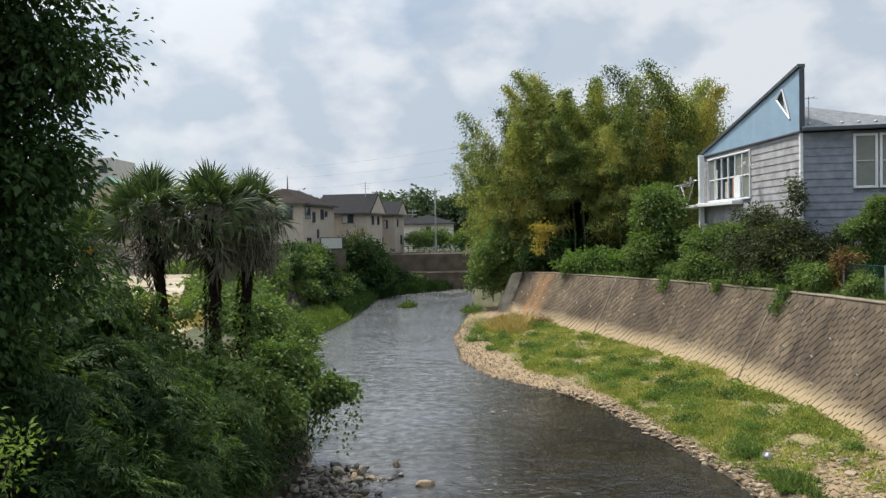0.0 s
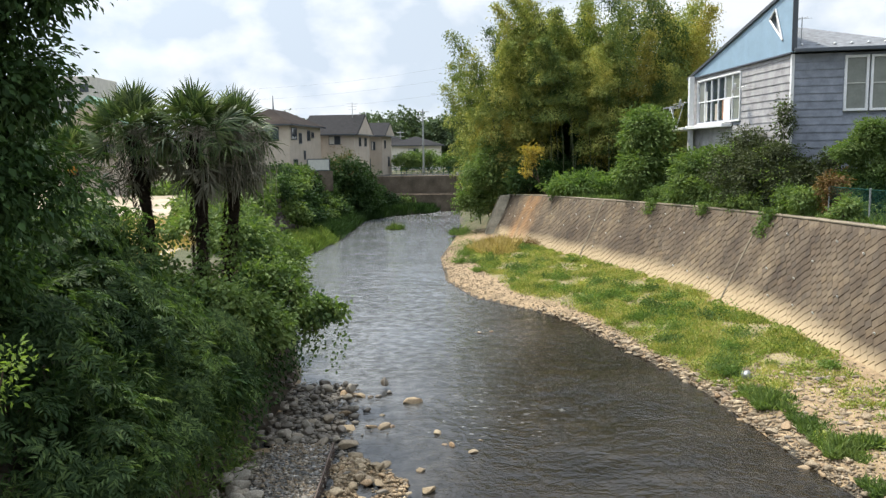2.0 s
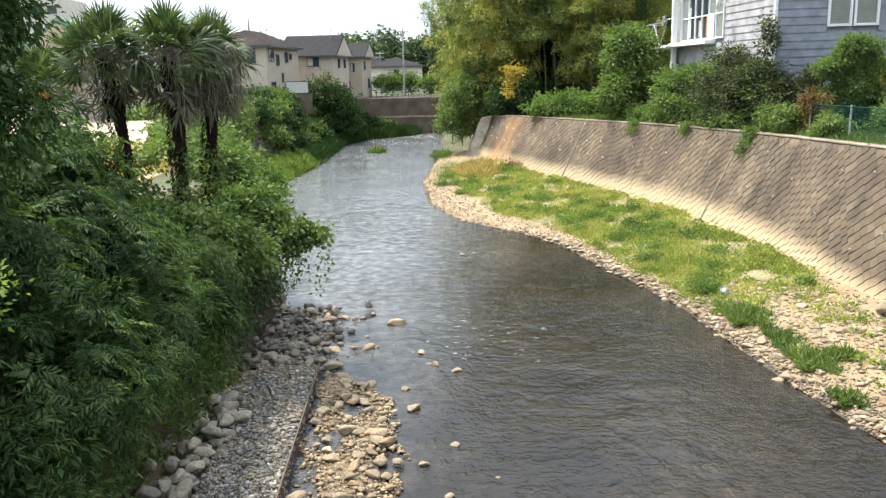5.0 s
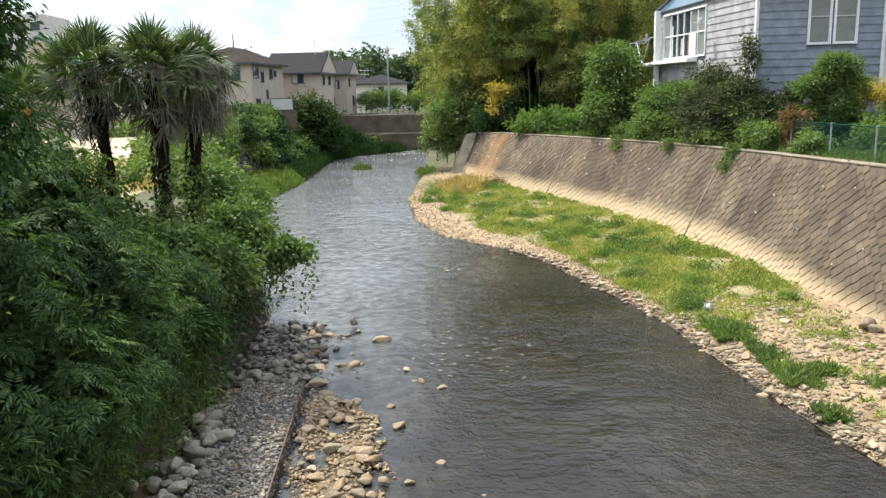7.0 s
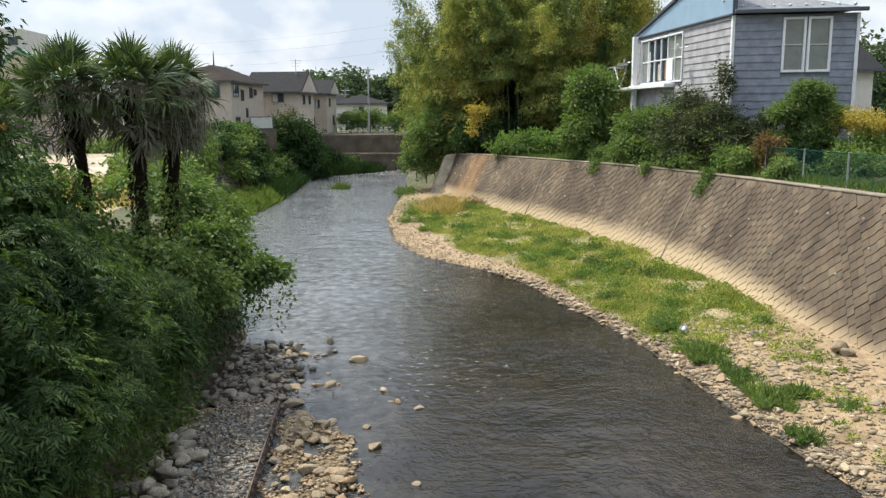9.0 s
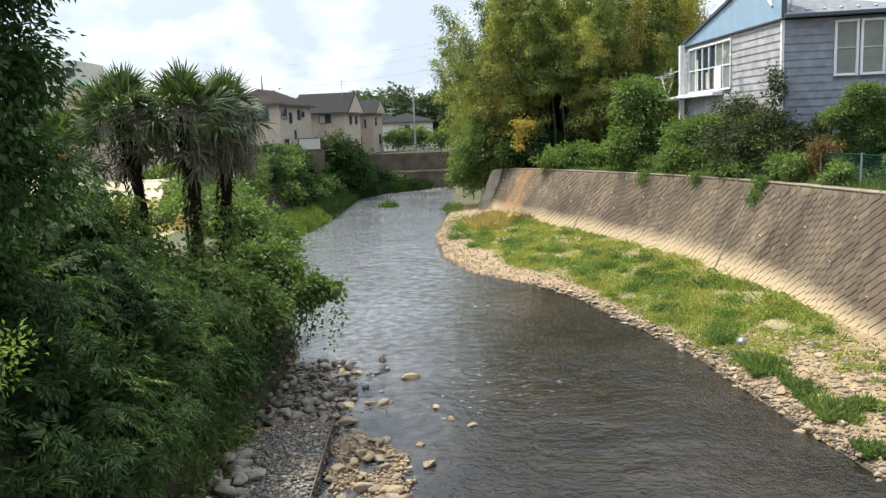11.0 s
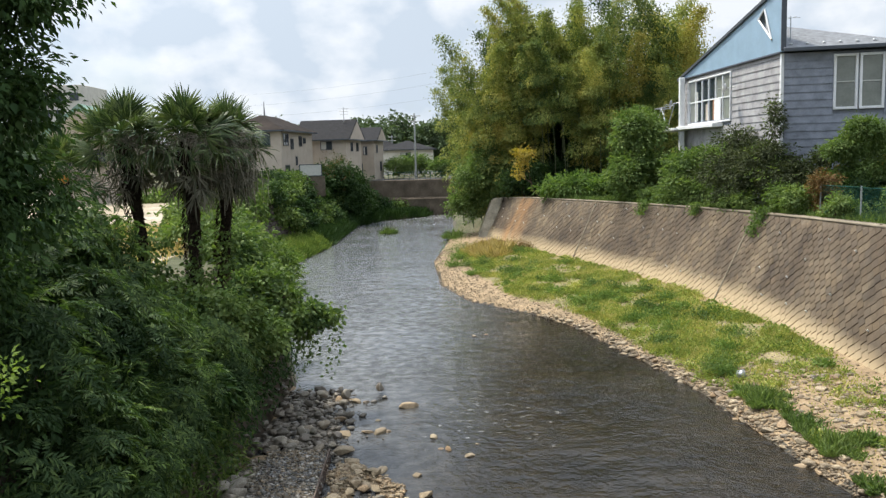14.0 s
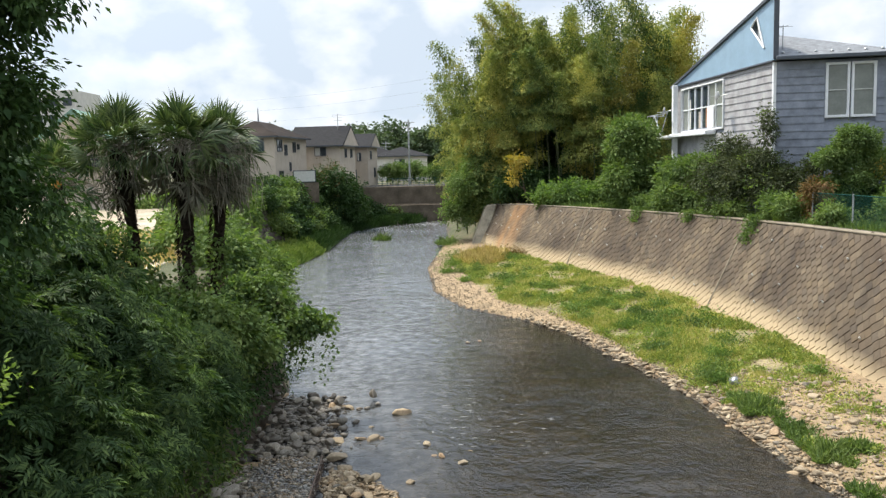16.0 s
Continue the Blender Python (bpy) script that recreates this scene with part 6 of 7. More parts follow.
# added dark bushes that stand in for the deep shade inside the grove
for k in range(18):
    back = k >= 6
    if k < 6:
        x_, y_ = 7.8 + k * 1.1, 59.2 + RNG.normal() * 0.4
    elif k < 13:
        x_, y_ = 5.5 + (k - 6) * 3.0, 78.0 + RNG.normal()
    else:
        x_, y_ = 8.6 + (k - 13) * 1.2, 67.5 + RNG.normal() * 0.5
    g_ = 3.0 if k >= 13 else 2.3 if back else 1.0
    bl = [(0, 0, 1.2 * g_, 1.5 * g_ ** 0.5, 1.1, 1.4 * g_), (1.0, 0.4, 0.6 * g_, 1.2 * g_ ** 0.5, 1.0, 1.0 * g_)]
    plant("bush", (x_, y_, float(ground_z(x_, y_))), bl, "dark undergrowth at the foot of the bamboo", "shrub", clump_leaves(bl, 620 if k >= 13 else 420 if back else 260, 8, 0.25, 0.32 if back else 0.24, 0.2 if back else 0.1, 0.3, 0.8), M["leaf_dark"], 0.05, "undergrowth in the grove")

# ---- plants on the right bank ----
RIGHT = [
    # name, x, y, blobs (relative), clumps, leaf length, width, material, label
    ("broadleaf_tree", 5.0, 61.5, [(0, 0, 4.0, 2.4, 2.0, 2.0), (-1.2, -0.8, 2.8, 2.1, 1.6, 1.7), (1.6, -1.0, 3.0, 1.9, 1.6, 1.8), (-1.5, 0.2, 1.4, 1.7, 1.4, 1.3), (0.6, -1.0, 1.8, 1.6, 1.4, 1.2)], 2700, 0.19, 0.115, "leaf_mid", "leafy green tree leaning over the water below the bamboo"),
    ("golden_shrub", 8.0, 54.8, [(-1.2, 0, 2.8, 0.5, 0.5, 0.5), (-1.4, 0, 2.2, 0.3, 0.3, 0.5), (-1.55, 0, 1.6, 0.25, 0.3, 0.4)], 70, 0.2, 0.09, "leaf_gold", "shrub with golden yellow leaves at the bamboo's edge"),
    ("shrub", 7.3, 57.0, [(0, 0, 1.4, 1.0, 0.9, 1.2), (-0.9, 0.4, 1.0, 0.9, 0.9, 0.9)], 420, 0.2, 0.1, "leaf_dark", "dark leafy shrub at the edge of the bamboo"),
    ("shrub", 9.4, 50.0, [(0, 0, 0.7, 1.2, 1.0, 0.9), (1.4, -0.9, 0.4, 1.0, 0.9, 0.7), (-1.2, 1.0, 0.5, 0.9, 0.9, 0.8)], 420, 0.24, 0.1, "leaf_fresh", "low light green shrub on top of the river wall"),
    ("evergreen_tree", 12.4, 44.5, [(-0.6, 0, 3.4, 1.2, 1.4, 1.8), (-1.0, -0.8, 1.4, 1.5, 1.5, 1.4), (0.8, -0.8, 1.0, 1.5, 1.4, 1.2), (-0.2, -1.6, 0.4, 1.5, 1.1, 0.9)], 1900, 0.2, 0.1, "leaf_mid", "dense green evergreen tree above the river wall"),
    ("evergreen_shrub", 13.2, 39.6, [(0, 0, 1.3, 1.5, 1.4, 1.4), (-0.6, -1.2, 0.5, 1.3, 1.2, 0.9), (0.5, -0.6, 2.0, 0.9, 0.9, 0.8)], 1300, 0.17, 0.09, "leaf_mid", "bushy evergreen beside the house"),
    ("dark_shrub", 13.7, 35.4, [(0, 0, 1.9, 1.4, 1.4, 1.5), (-0.3, -1.3, 0.8, 1.2, 1.1, 1.1), (0.5, -1.6, 1.6, 1.0, 1.0, 1.2)], 1900, 0.13, 0.06, "leaf_dusky", "dark fine-leaved shrub in front of the siding"),
    ("dark_shrub", 14.0, 32.6, [(0, 0, 1.6, 1.0, 0.9, 1.4), (0.3, -0.8, 0.8, 0.9, 0.8, 1.0), (0.15, 0.1, 3.4, 0.28, 0.28, 1.2), (0.9, -0.9, 1.1, 0.8, 0.7, 1.1)], 1300, 0.13, 0.06, "leaf_dusky", "dark shrub with one tall upright shoot"),
    ("thin_shrub", 15.2, 30.9, [(0, 0, 1.3, 0.55, 0.5, 1.3), (-0.4, 0, 0.6, 0.5, 0.5, 0.7), (0.3, -0.3, 0.7, 0.7, 0.6, 0.9)], 520, 0.12, 0.05, "leaf_dusky", "thin sparse shrub against the siding"),
    ("round_tree", 16.2, 29.6, [(-0.7, 0, 2.2, 0.7, 0.7, 0.65), (0.0, 0, 2.9, 0.75, 0.7, 0.65), (0.8, 0, 2.1, 0.7, 0.7, 0.65), (0, -0.3, 1.5, 0.7, 0.7, 0.5), (-0.8, 0, 1.2, 0.5, 0.5, 0.5)], 1700, 0.11, 0.055, "leaf_mid", "pruned garden tree with rounded green clumps"),
    ("red_shrub", 14.25, 28.6, [(0, 0, 0.9, 0.45, 0.45, 0.8), (0.1, 0, 0.4, 0.4, 0.4, 0.5)], 220, 0.11, 0.05, "leaf_red", "reddish brown shrub at the fence"),
    ("low_shrub", 13.75, 29.6, [(0, 0, 0.5, 0.6, 0.6, 0.6), (-0.1, 1.2, 0.5, 0.6, 0.6, 0.6)], 300, 0.12, 0.06, "leaf_mid", "low green shrub on the coping"),
    ("low_shrub", 14.0, 27.0, [(0, 0, 0.35, 0.5, 0.6, 0.45)], 160, 0.11, 0.06, "leaf_mid", "low green shrub on the coping"),
    ("golden_shrub", 17.6, 28.6, [(0, 0, 1.9, 0.9, 0.8, 0.5), (0.5, 0, 1.7, 0.8, 0.7, 0.5)], 330, 0.12, 0.05, "leaf_gold", "shrub with golden yellow tips by the fence"),
    ("garden_shrub", 17.5, 28.2, [(0, 0, 1.0, 0.9, 0.8, 0.7), (-0.5, 0, 0.5, 0.6, 0.6, 0.5), (0.8, 0, 0.9, 0.7, 0.7, 0.6)], 420, 0.13, 0.06, "leaf_fresh", "light green garden shrub by the fence"),
    ("dark_shrub", 20.3, 29.5, [(0, 0, 1.9, 1.1, 1.0, 1.6), (0.8, 0, 1.2, 1.1, 1.0, 1.2), (0.3, 0, 3.7, 0.9, 0.9, 1.2)], 1200, 0.15, 0.07, "leaf_dark", "tall green shrub at the house corner"),
    ("low_shrub", 13.0, 33.5, [(0, 0, 0.3, 0.5, 0.9, 0.5), (-0.1, 1.5, 0.3, 0.5, 0.9, 0.5)], 260, 0.13, 0.06, "leaf_mid", "low green shrub on the coping"),
    ("garden_shrub", 15.6, 28.9, [(0, 0, 0.6, 0.8, 0.6, 0.7), (0.9, 0.4, 0.5, 0.7, 0.6, 0.6)], 420, 0.12, 0.06, "leaf_dark", "dark garden shrub behind the fence"),
    ("garden_shrub", 17.2, 29.6, [(0, 0, 0.6, 0.9, 0.6, 0.8), (1.1, 0.2, 0.5, 0.8, 0.6, 0.7)], 420, 0.12, 0.06, "leaf_dark", "dark garden shrub behind the fence"),
    ("garden_shrub", 19.0, 29.3, [(0, 0, 0.6, 0.9, 0.7, 0.8), (0.9, 0.2, 0.8, 0.8, 0.6, 0.8)], 420, 0.12, 0.06, "leaf_mid", "green garden shrub behind the fence"),
    ("garden_shrub", 16.0, 26.4, [(0, 0, 0.5, 0.7, 0.9, 0.55), (0.8, -1.4, 0.5, 0.7, 0.9, 0.55)], 420, 0.12, 0.06, "leaf_mid", "weedy garden shrub behind the fence"),
    ("low_shrub", 12.1, 40.0, [(0, 0, 0.2, 0.6, 1.0, 0.5), (-0.5, 1.6, 0.2, 0.6, 1.0, 0.5)], 260, 0.15, 0.07, "leaf_mid", "low green shrub spilling over the coping"),
]
for nm, x_, y_, bl, n, ln, wd, lm, lab in RIGHT:
    plant(nm, (x_, y_, float(ground_z(x_, y_))), bl, lab, "tree" if "tree" in nm else "shrub", clump_leaves(bl, n, 10, ln * 0.9, ln, wd, 0.35, 0.5, 0.3), M[lm], 0.05, "plants above the river wall",
          [("young_leaves", clump_leaves(bl, max(n // 12, 12), 8, ln * 0.7, ln * 0.9, wd * 0.9, 0.0, 0.1, 0.3), M["leaf_fresh"], "paler young leaves")] if lm in ("leaf_mid", "leaf_dark", "leaf_dusky") else ())
# trailing plants over the coping
for s_, n, ln in ((46.0, 40, 0.7), (41.5, 30, 0.5), (36.5, 60, 1.0)):
    s_ = _ws[1] + s_ - 6 - 6
    m = wall_pose(s_, slope_top(s_))
    o = thing("trailing_plant", *m.translation, "green plant trailing over the wall's coping", "plant", "plants above the river wall")
    P = np.stack([RNG.normal(size=n * 9) * 0.12 - 0.12, RNG.normal(size=n * 9) * 0.3, -RNG.random(n * 9) ** 1.3 * ln + 0.25], 1)
    P[:, 0] -= 0.45 * np.clip(-P[:, 2], 0, 2)
    part("leaves", mesh_np("leaves", *leaf_arrays(P, RNG.normal(size=P.shape) + [0, 0, -0.8], 0.13, 0.07), M["leaf_mid"]), o)

# chain-link fence above the wall
fx = thing("chain_link_fence", 14.0, 28.4, 4.1, "green chain-link fence with grey posts above the wall", "fence")
fp = [(0.0, 0.0), (0.15, -2.4), (0.25, -4.8), (0.35, -7.2), (0.45, -9.6), (0.5, -12.0)]
wires = []
for k, (a, b) in enumerate(fp):
    part("post", mesh_np("post", *tube_arrays([(a, b, -0.2), (a, b, 1.05)], [0.03, 0.03], 8), M["galv"], True), fx)
for k in range(len(fp) - 1):
    p, q_ = np.array([*fp[k], 0.0]), np.array([*fp[k + 1], 0.0])
    for i in range(-9, 25):
        for sgn in (1, -1):
            u0, u1 = i / 24.0, i / 24.0 + 0.4
            z0_, z1_ = (0.05, 1.0) if sgn > 0 else (1.0, 0.05)
            c0, c1 = max(u0, 0), min(u1, 1)
            if c1 <= c0:
                continue
            za, zb = z0_ + (z1_ - z0_) * (c0 - u0) / 0.4, z0_ + (z1_ - z0_) * (c1 - u0) / 0.4
            wires.append(tube_arrays([p + (q_ - p) * c0 + [0, 0, za], p + (q_ - p) * c1 + [0, 0, zb]], [0.004, 0.004], 3))
    for z_ in (0.05, 1.0):
        wires.append(tube_arrays([p + [0, 0, z_], q_ + [0, 0, z_]], [0.014, 0.014], 4))
part("mesh", mesh_np("chain_link", *join(wires), M["green_wire"]), fx, "green wire mesh")
gp = thing("grey_post", 17.35, 26.0, 4.1, "plain grey metal post in the garden", "post")
part("shaft", mesh_np("shaft", *tube_arrays([(0, 0, -0.2), (0, 0, 2.0)], [0.045, 0.045], 8), M["galv"], True), gp)

# ---- distant trees ----
for k in range(34):
    if k < 15:
        x_, y_, h_ = -16 + k * 2.4 + RNG.normal() * 1.0, 160 + RNG.normal() * 6, 10.2 + RNG.normal() * 0.8
    elif k < 27:
        x_, y_, h_ = -75 + (k - 15) * 5.0 + RNG.normal() * 1.5, 150 + RNG.normal() * 8, 9.5 + RNG.normal() * 1.2
    else:
        x_, y_, h_ = 24 + (k - 27) * 5.5, 95 + RNG.normal() * 6, 12 + RNG.normal() * 1.5
    r_ = 2.6 + RNG.random() * 1.4
    bl = [(0, 0, h_ * 0.65, r_, r_, h_ * 0.33), (r_ * 0.7, 0, h_ * 0.45, r_ * 0.8, r_, h_ * 0.3), (-r_ * 0.7, 0, h_ * 0.5, r_ * 0.8, r_, h_ * 0.3), (0, -r_ * 0.5, h_ * 0.3, r_ * 1.1, r_ * 0.8, h_ * 0.3)]
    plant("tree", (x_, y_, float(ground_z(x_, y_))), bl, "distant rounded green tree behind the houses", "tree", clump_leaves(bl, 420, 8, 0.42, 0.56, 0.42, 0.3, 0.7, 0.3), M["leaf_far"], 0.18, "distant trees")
# hedge by the white house
for k, (x_, y_, r_, h_) in enumerate([(-3.3, 103, 1.6, 2.6), (-0.8, 104, 1.7, 2.9), (2.2, 101, 1.5, 2.4), (5, 100, 2.0, 3.5)]):
    bl = [(0, 0, h_ * 0.5, r_, r_, h_ * 0.5), (r_ * 0.7, 0, h_ * 0.35, r_ * 0.8, r_ * 0.8, h_ * 0.4)]
    plant("bush", (x_, y_, 3.9), bl, "clipped green bush beside the road", "shrub", clump_leaves(bl, 420, 8, 0.18, 0.22, 0.13, 0.3, 0.4), M["leaf_mid"], 0.08, "bushes by the road")

# ---- gabion and stones ----
def stone_mesh(name, seed, flat_, material, sub=3, cut=11):
    bm = bmesh.new()
    bmesh.ops.create_icosphere(bm, subdivisions=sub, radius=1.0)
    rs = random.Random(seed)
    cuts = [(Vector((rs.gauss(0, 1), rs.gauss(0, 1), rs.gauss(0, 1))).normalized(), rs.uniform(0.5, 0.82)) for _ in range(cut)]
    wide = rs.uniform(0.55, 0.85)
    for v in bm.verts:
        d = v.co.normalized()
        n = noise.noise(d * 1.3 + Vector((seed * 7.1, 0, 0))) * 0.5 + noise.noise(d * 3.1 + Vector((0, seed * 3.3, 0))) * 0.22
        p = d * (1 + n * 0.6)
        for c_, lim in cuts:
            e = p.dot(c_) - lim
            if e > 0:
                p = p - c_ * e * 0.93
        p *= 1 + 0.05 * noise.noise(d * 9)
        v.co = Vector((p.x * 1.15, p.y * wide * 1.15, p.z * flat_))
    return bm_mesh(name, bm, material, True)


STONES = [stone_mesh("stone", k, 0.38 + 0.07 * (k % 3), M["stone"]) for k in range(8)]
ROCKS = [stone_mesh("rock", 40 + k, 0.65, M["wet_stone"], 3, 9) for k in range(5)]
BOULDERS = [stone_mesh("boulder", 20 + k, 0.72, M["grey_stone"], 3, 6) for k in range(6)]


def lay(name, me, x, y, r, label, group, sink=0.2, zb=None):
    z = float(ground_z(x, y)) if zb is None else zb
    z = max(z, -0.12)
    ob = new(name, me)
    ob.matrix_basis = pose(x, y, z + r * (0.5 - sink), RNG.normal() * 9, RNG.normal() * 9, RNG.uniform(0, 360)) @ Matrix.Scale(r, 4)
    return tagged(ob, label, "stone", group)


gab = thing("gabion", -2.85, 14.0, 0, "long wire gabion mattress filled with crushed grey stone", "gabion")
bm = bmesh.new()
box(bm, -0.62, -9.0, -0.5, 0.6, 2.9, 0.24, 0.03)
part("fill", bm_mesh("fill", bm, M["gabion_stone"]), gab, "packed grey fill")
bm = bmesh.new()
box(bm, -1.7, -9.0, -0.5, -0.63, 3.2, 0.12, 0.05)
part("apron", bm_mesh("apron", bm, M["gravel"]), gab, "sandy gravel apron")
n = 12000
gxs, gys = RNG.uniform(-0.64, 0.62, n), RNG.uniform(-9.0, 2.9, n)
gr = 0.02 + 0.055 * RNG.random(n) ** 3
ico = bmesh.new()
bmesh.ops.create_icosphere(ico, subdivisions=1, radius=1.0)
ico_v = np.array([v.co[:] for v in ico.verts])
ico_f = np.array([[v.index for v in f.verts] for f in ico.faces])
ico.free()


ov = np.array([(1, 0, 0.1), (-1, 0.1, 0), (0.1, 1, 0), (-0.1, -1, 0.1), (0.15, 0.1, 1), (0, 0, -1)])
of_ = np.array([(0, 2, 4), (2, 1, 4), (1, 3, 4), (3, 0, 4), (2, 0, 5), (1, 2, 5), (3, 1, 5), (0, 3, 5)])


def pebbles(P, R, flat_=0.5, chips=False):
    """Many small rough stones, or sharp chips, as one set of arrays."""
    n_ = len(P)
    iv, ifc = (ov, of_) if chips else (ico_v, ico_f)
    sc = np.stack([R * (0.8 + 0.5 * RNG.random(n_)), R * (0.7 + 0.4 * RNG.random(n_)), R * flat_ * (0.7 + 0.5 * RNG.random(n_))], 1)
    a = RNG.random(n_) * 2 * np.pi
    ca, sa = np.cos(a)[:, None], np.sin(a)[:, None]
    L0 = iv[None] * sc[:, None, :] * (1 + 0.3 * RNG.normal(size=(n_, len(iv), 1)).clip(-1.6, 1.6))
    Vv = np.stack([L0[..., 0] * ca - L0[..., 1] * sa, L0[..., 0] * sa + L0[..., 1] * ca, L0[..., 2]], -1) + P[:, None, :]
    Ff = ifc[None] + (np.arange(n_) * len(iv))[:, None, None]
    return Vv.reshape(-1, 3), Ff.reshape(-1, 3)


tagged(part("crushed_stone", mesh_np("crushed_stone", *pebbles(np.stack([gxs, gys, 0.24 + RNG.random(n) * 0.05], 1), gr, 0.45, True), M["gabion_stone"]), gab), kind="stuff")
n = 2600
bx, by = RNG.uniform(-0.64, 0.62, n), 2.9 - 6.5 * RNG.random(n) ** 2.0
keep = np.sin(bx * 3.1 + by * 1.7) * np.sin(by * 2.1) + RNG.normal(size=n) * 0.4 > 0.0
bx, by, n = bx[keep], by[keep], int(keep.sum())
tagged(part("brown_litter", mesh_np("brown_litter", *pebbles(np.stack([bx, by, 0.262 + RNG.random(n) * 0.035], 1), 0.014 + 0.035 * RNG.random(n) ** 2, 0.4, True), M["gravel_stone"]), gab, "brown gravel and litter on the stone fill"), kind="stuff")
n = 900
tagged(part("side_stone", mesh_np("side_stone", *pebbles(np.stack([np.full(n, 0.6), RNG.uniform(-9, 2.9, n), RNG.uniform(-0.2, 0.24, n)], 1), RNG.uniform(0.04, 0.09, n)), M["gabion_stone"]), gab), kind="stuff")
wr = []
for k in np.arange(-9, 2.9, 0.13):
    wr.append(tube_arrays([(0.66, k, -0.3), (0.68, k + 0.06, 0.0), (0.66, k, 0.3)], [0.006] * 3, 3))
    wr.append(tube_arrays([(0.66, k + 0.13, -0.3), (0.68, k + 0.07, 0.0), (0.66, k + 0.13, 0.3)], [0.006] * 3, 3))
wr.append(tube_arrays([(0.65, -9, 0.3), (0.66, 2.9, 0.3)], [0.016, 0.016], 5))
part("wire_mesh", mesh_np("wire_mesh", *join(wr), M["rust_wire"]), gab, "rusty wire mesh side")

# boulders along the foot of the bank and at the gabion's head
for k in range(80):
    y_ = RNG.uniform(9.0, 15.2)
    lay("boulder", BOULDERS[k % 6], np.interp(y_, [10, 14.4], [-3.9, -3.75]) + RNG.normal() * 0.2, y_, RNG.uniform(0.08, 0.2), "rounded pale grey boulder at the foot of the bank", "bank boulders", 0.2, 0.2 + RNG.random() * 0.15)
for k in range(70):
    y_ = RNG.uniform(16.7, 22.2)
    lay("boulder", BOULDERS[k % 6] if k % 5 < 2 else ROCKS[k % 5], np.interp(y_, [16.6, 22], [-2.85, -3.15]) + RNG.normal() * 0.42, y_, 0.06 + 0.16 * RNG.random() ** 2, "grey boulder heaped at the end of the gabion", "gabion head boulders", 0.25, 0.05 + RNG.random() * 0.1)
for k in range(60):
    y_, z_ = RNG.uniform(16.2, 21.4), 0.75 * RNG.random() ** 1.4
    lay("rock", ROCKS[k % 5], float(np.interp(y_, LY, LX)) + 0.22 - 0.3 * z_ + RNG.normal() * 0.08, y_, RNG.uniform(0.07, 0.14), "dark weathered rock piled against the bank wall", "bank rocks", 0.25, z_)
# stone island beside the gabion
for k in range(130):
    y_ = RNG.uniform(10.6, 16.6)
    w_ = np.interp(y_, [10.6, 12, 14.5, 16.0, 16.6], [1.0, 1.7, 1.7, 1.1, 0.4])
    lay("stone", STONES[k % 8], -2.05 + RNG.random() * w_, y_, 0.045 + 0.15 * RNG.random() ** 2.6, "sun-bleached river stone on the stony shoal", "shoal stones", 0.25, 0.04)
n = 9000
py = RNG.uniform(9.6, 16.7, n)
px = -2.1 + RNG.random(n) * np.interp(py, [10.6, 12, 14.5, 16.0, 16.7], [1.1, 1.8, 1.75, 1.2, 0.4])
keep = np.sin(px * 4.1 + py * 1.3) * np.sin(py * 2.3 - px) + RNG.normal(size=n) * 0.35 > -0.15
px, py, n = px[keep] + 0.12 * np.sin(py[keep] * 5), py[keep], int(keep.sum())
tagged(new("shoal_gravel", mesh_np("shoal_gravel", *pebbles(np.stack([px, py, 0.0 + RNG.random(n) * 0.05], 1), 0.016 + 0.06 * RNG.random(n) ** 3, 0.55, True), M["shoal_stone"])), "tan gravel of the stony shoal", "gravel", kind="stuff")
n = 1500
py = RNG.uniform(16.8, 22.3, n)
px = np.interp(py, [16.6, 22], [-2.95, -3.2]) + RNG.normal(size=n) * 0.5
tagged(new("head_gravel", mesh_np("head_gravel", *pebbles(np.stack([px, py, 0.0 + RNG.random(n) * 0.06], 1), 0.03 + 0.1 * RNG.random(n) ** 2), M["wet_stone"])), "dark wet gravel between the boulders", "gravel", kind="stuff")
n = 1500
py = RNG.uniform(9.5, 16.8, n)
px = np.interp(py, [10, 16.8], [-3.85, -3.6]) + RNG.normal(size=n) * 0.22
tagged(new("apron_gravel", mesh_np("apron_gravel", *pebbles(np.stack([px, py, 0.12 + RNG.random(n) * 0.05], 1), 0.02 + 0.08 * RNG.random(n) ** 2), M["grey_stone"])), "gravel between the gabion and the bank boulders", "gravel", kind="stuff")
# low sandbar under the shoal's stones
sx, sy = np.meshgrid(np.arange(-2.25, 0.5, 0.09), np.arange(9.0, 17.4, 0.09))
sw_ = np.interp(sy, [9.0, 10.6, 12, 14.5, 16.0, 16.9], [0.9, 1.2, 1.8, 1.75, 1.2, 0.2])
sf = 1 - np.abs((sx + 2.1) / np.maximum(sw_, 0.1) - 0.5) * 2
sz = 0.05 * np.clip(sf * 2.2, -2, 1) + 0.035 * np.sin(sx * 4.1 + sy * 1.3) * np.sin(sy * 2.3 - sx) + 0.012 * np.sin(sx * 17 + sy * 5) * np.sin(sy * 13) - 0.036
ns = sx.shape[1]
ii, jj = np.meshgrid(np.arange(sx.shape[0] - 1), np.arange(ns - 1), indexing="ij")
q = (ii * ns + jj).ravel()
tagged(new("shoal_bed", mesh_np("shoal_bed", np.stack([sx, sy, np.maximum(sz, -0.3)], -1).reshape(-1, 3), np.stack([q, q + 1, q + ns + 1, q + ns], 1), M["wet_sand"], True)), "wet brown sand of the stony shoal", "sandbar", kind="structure")
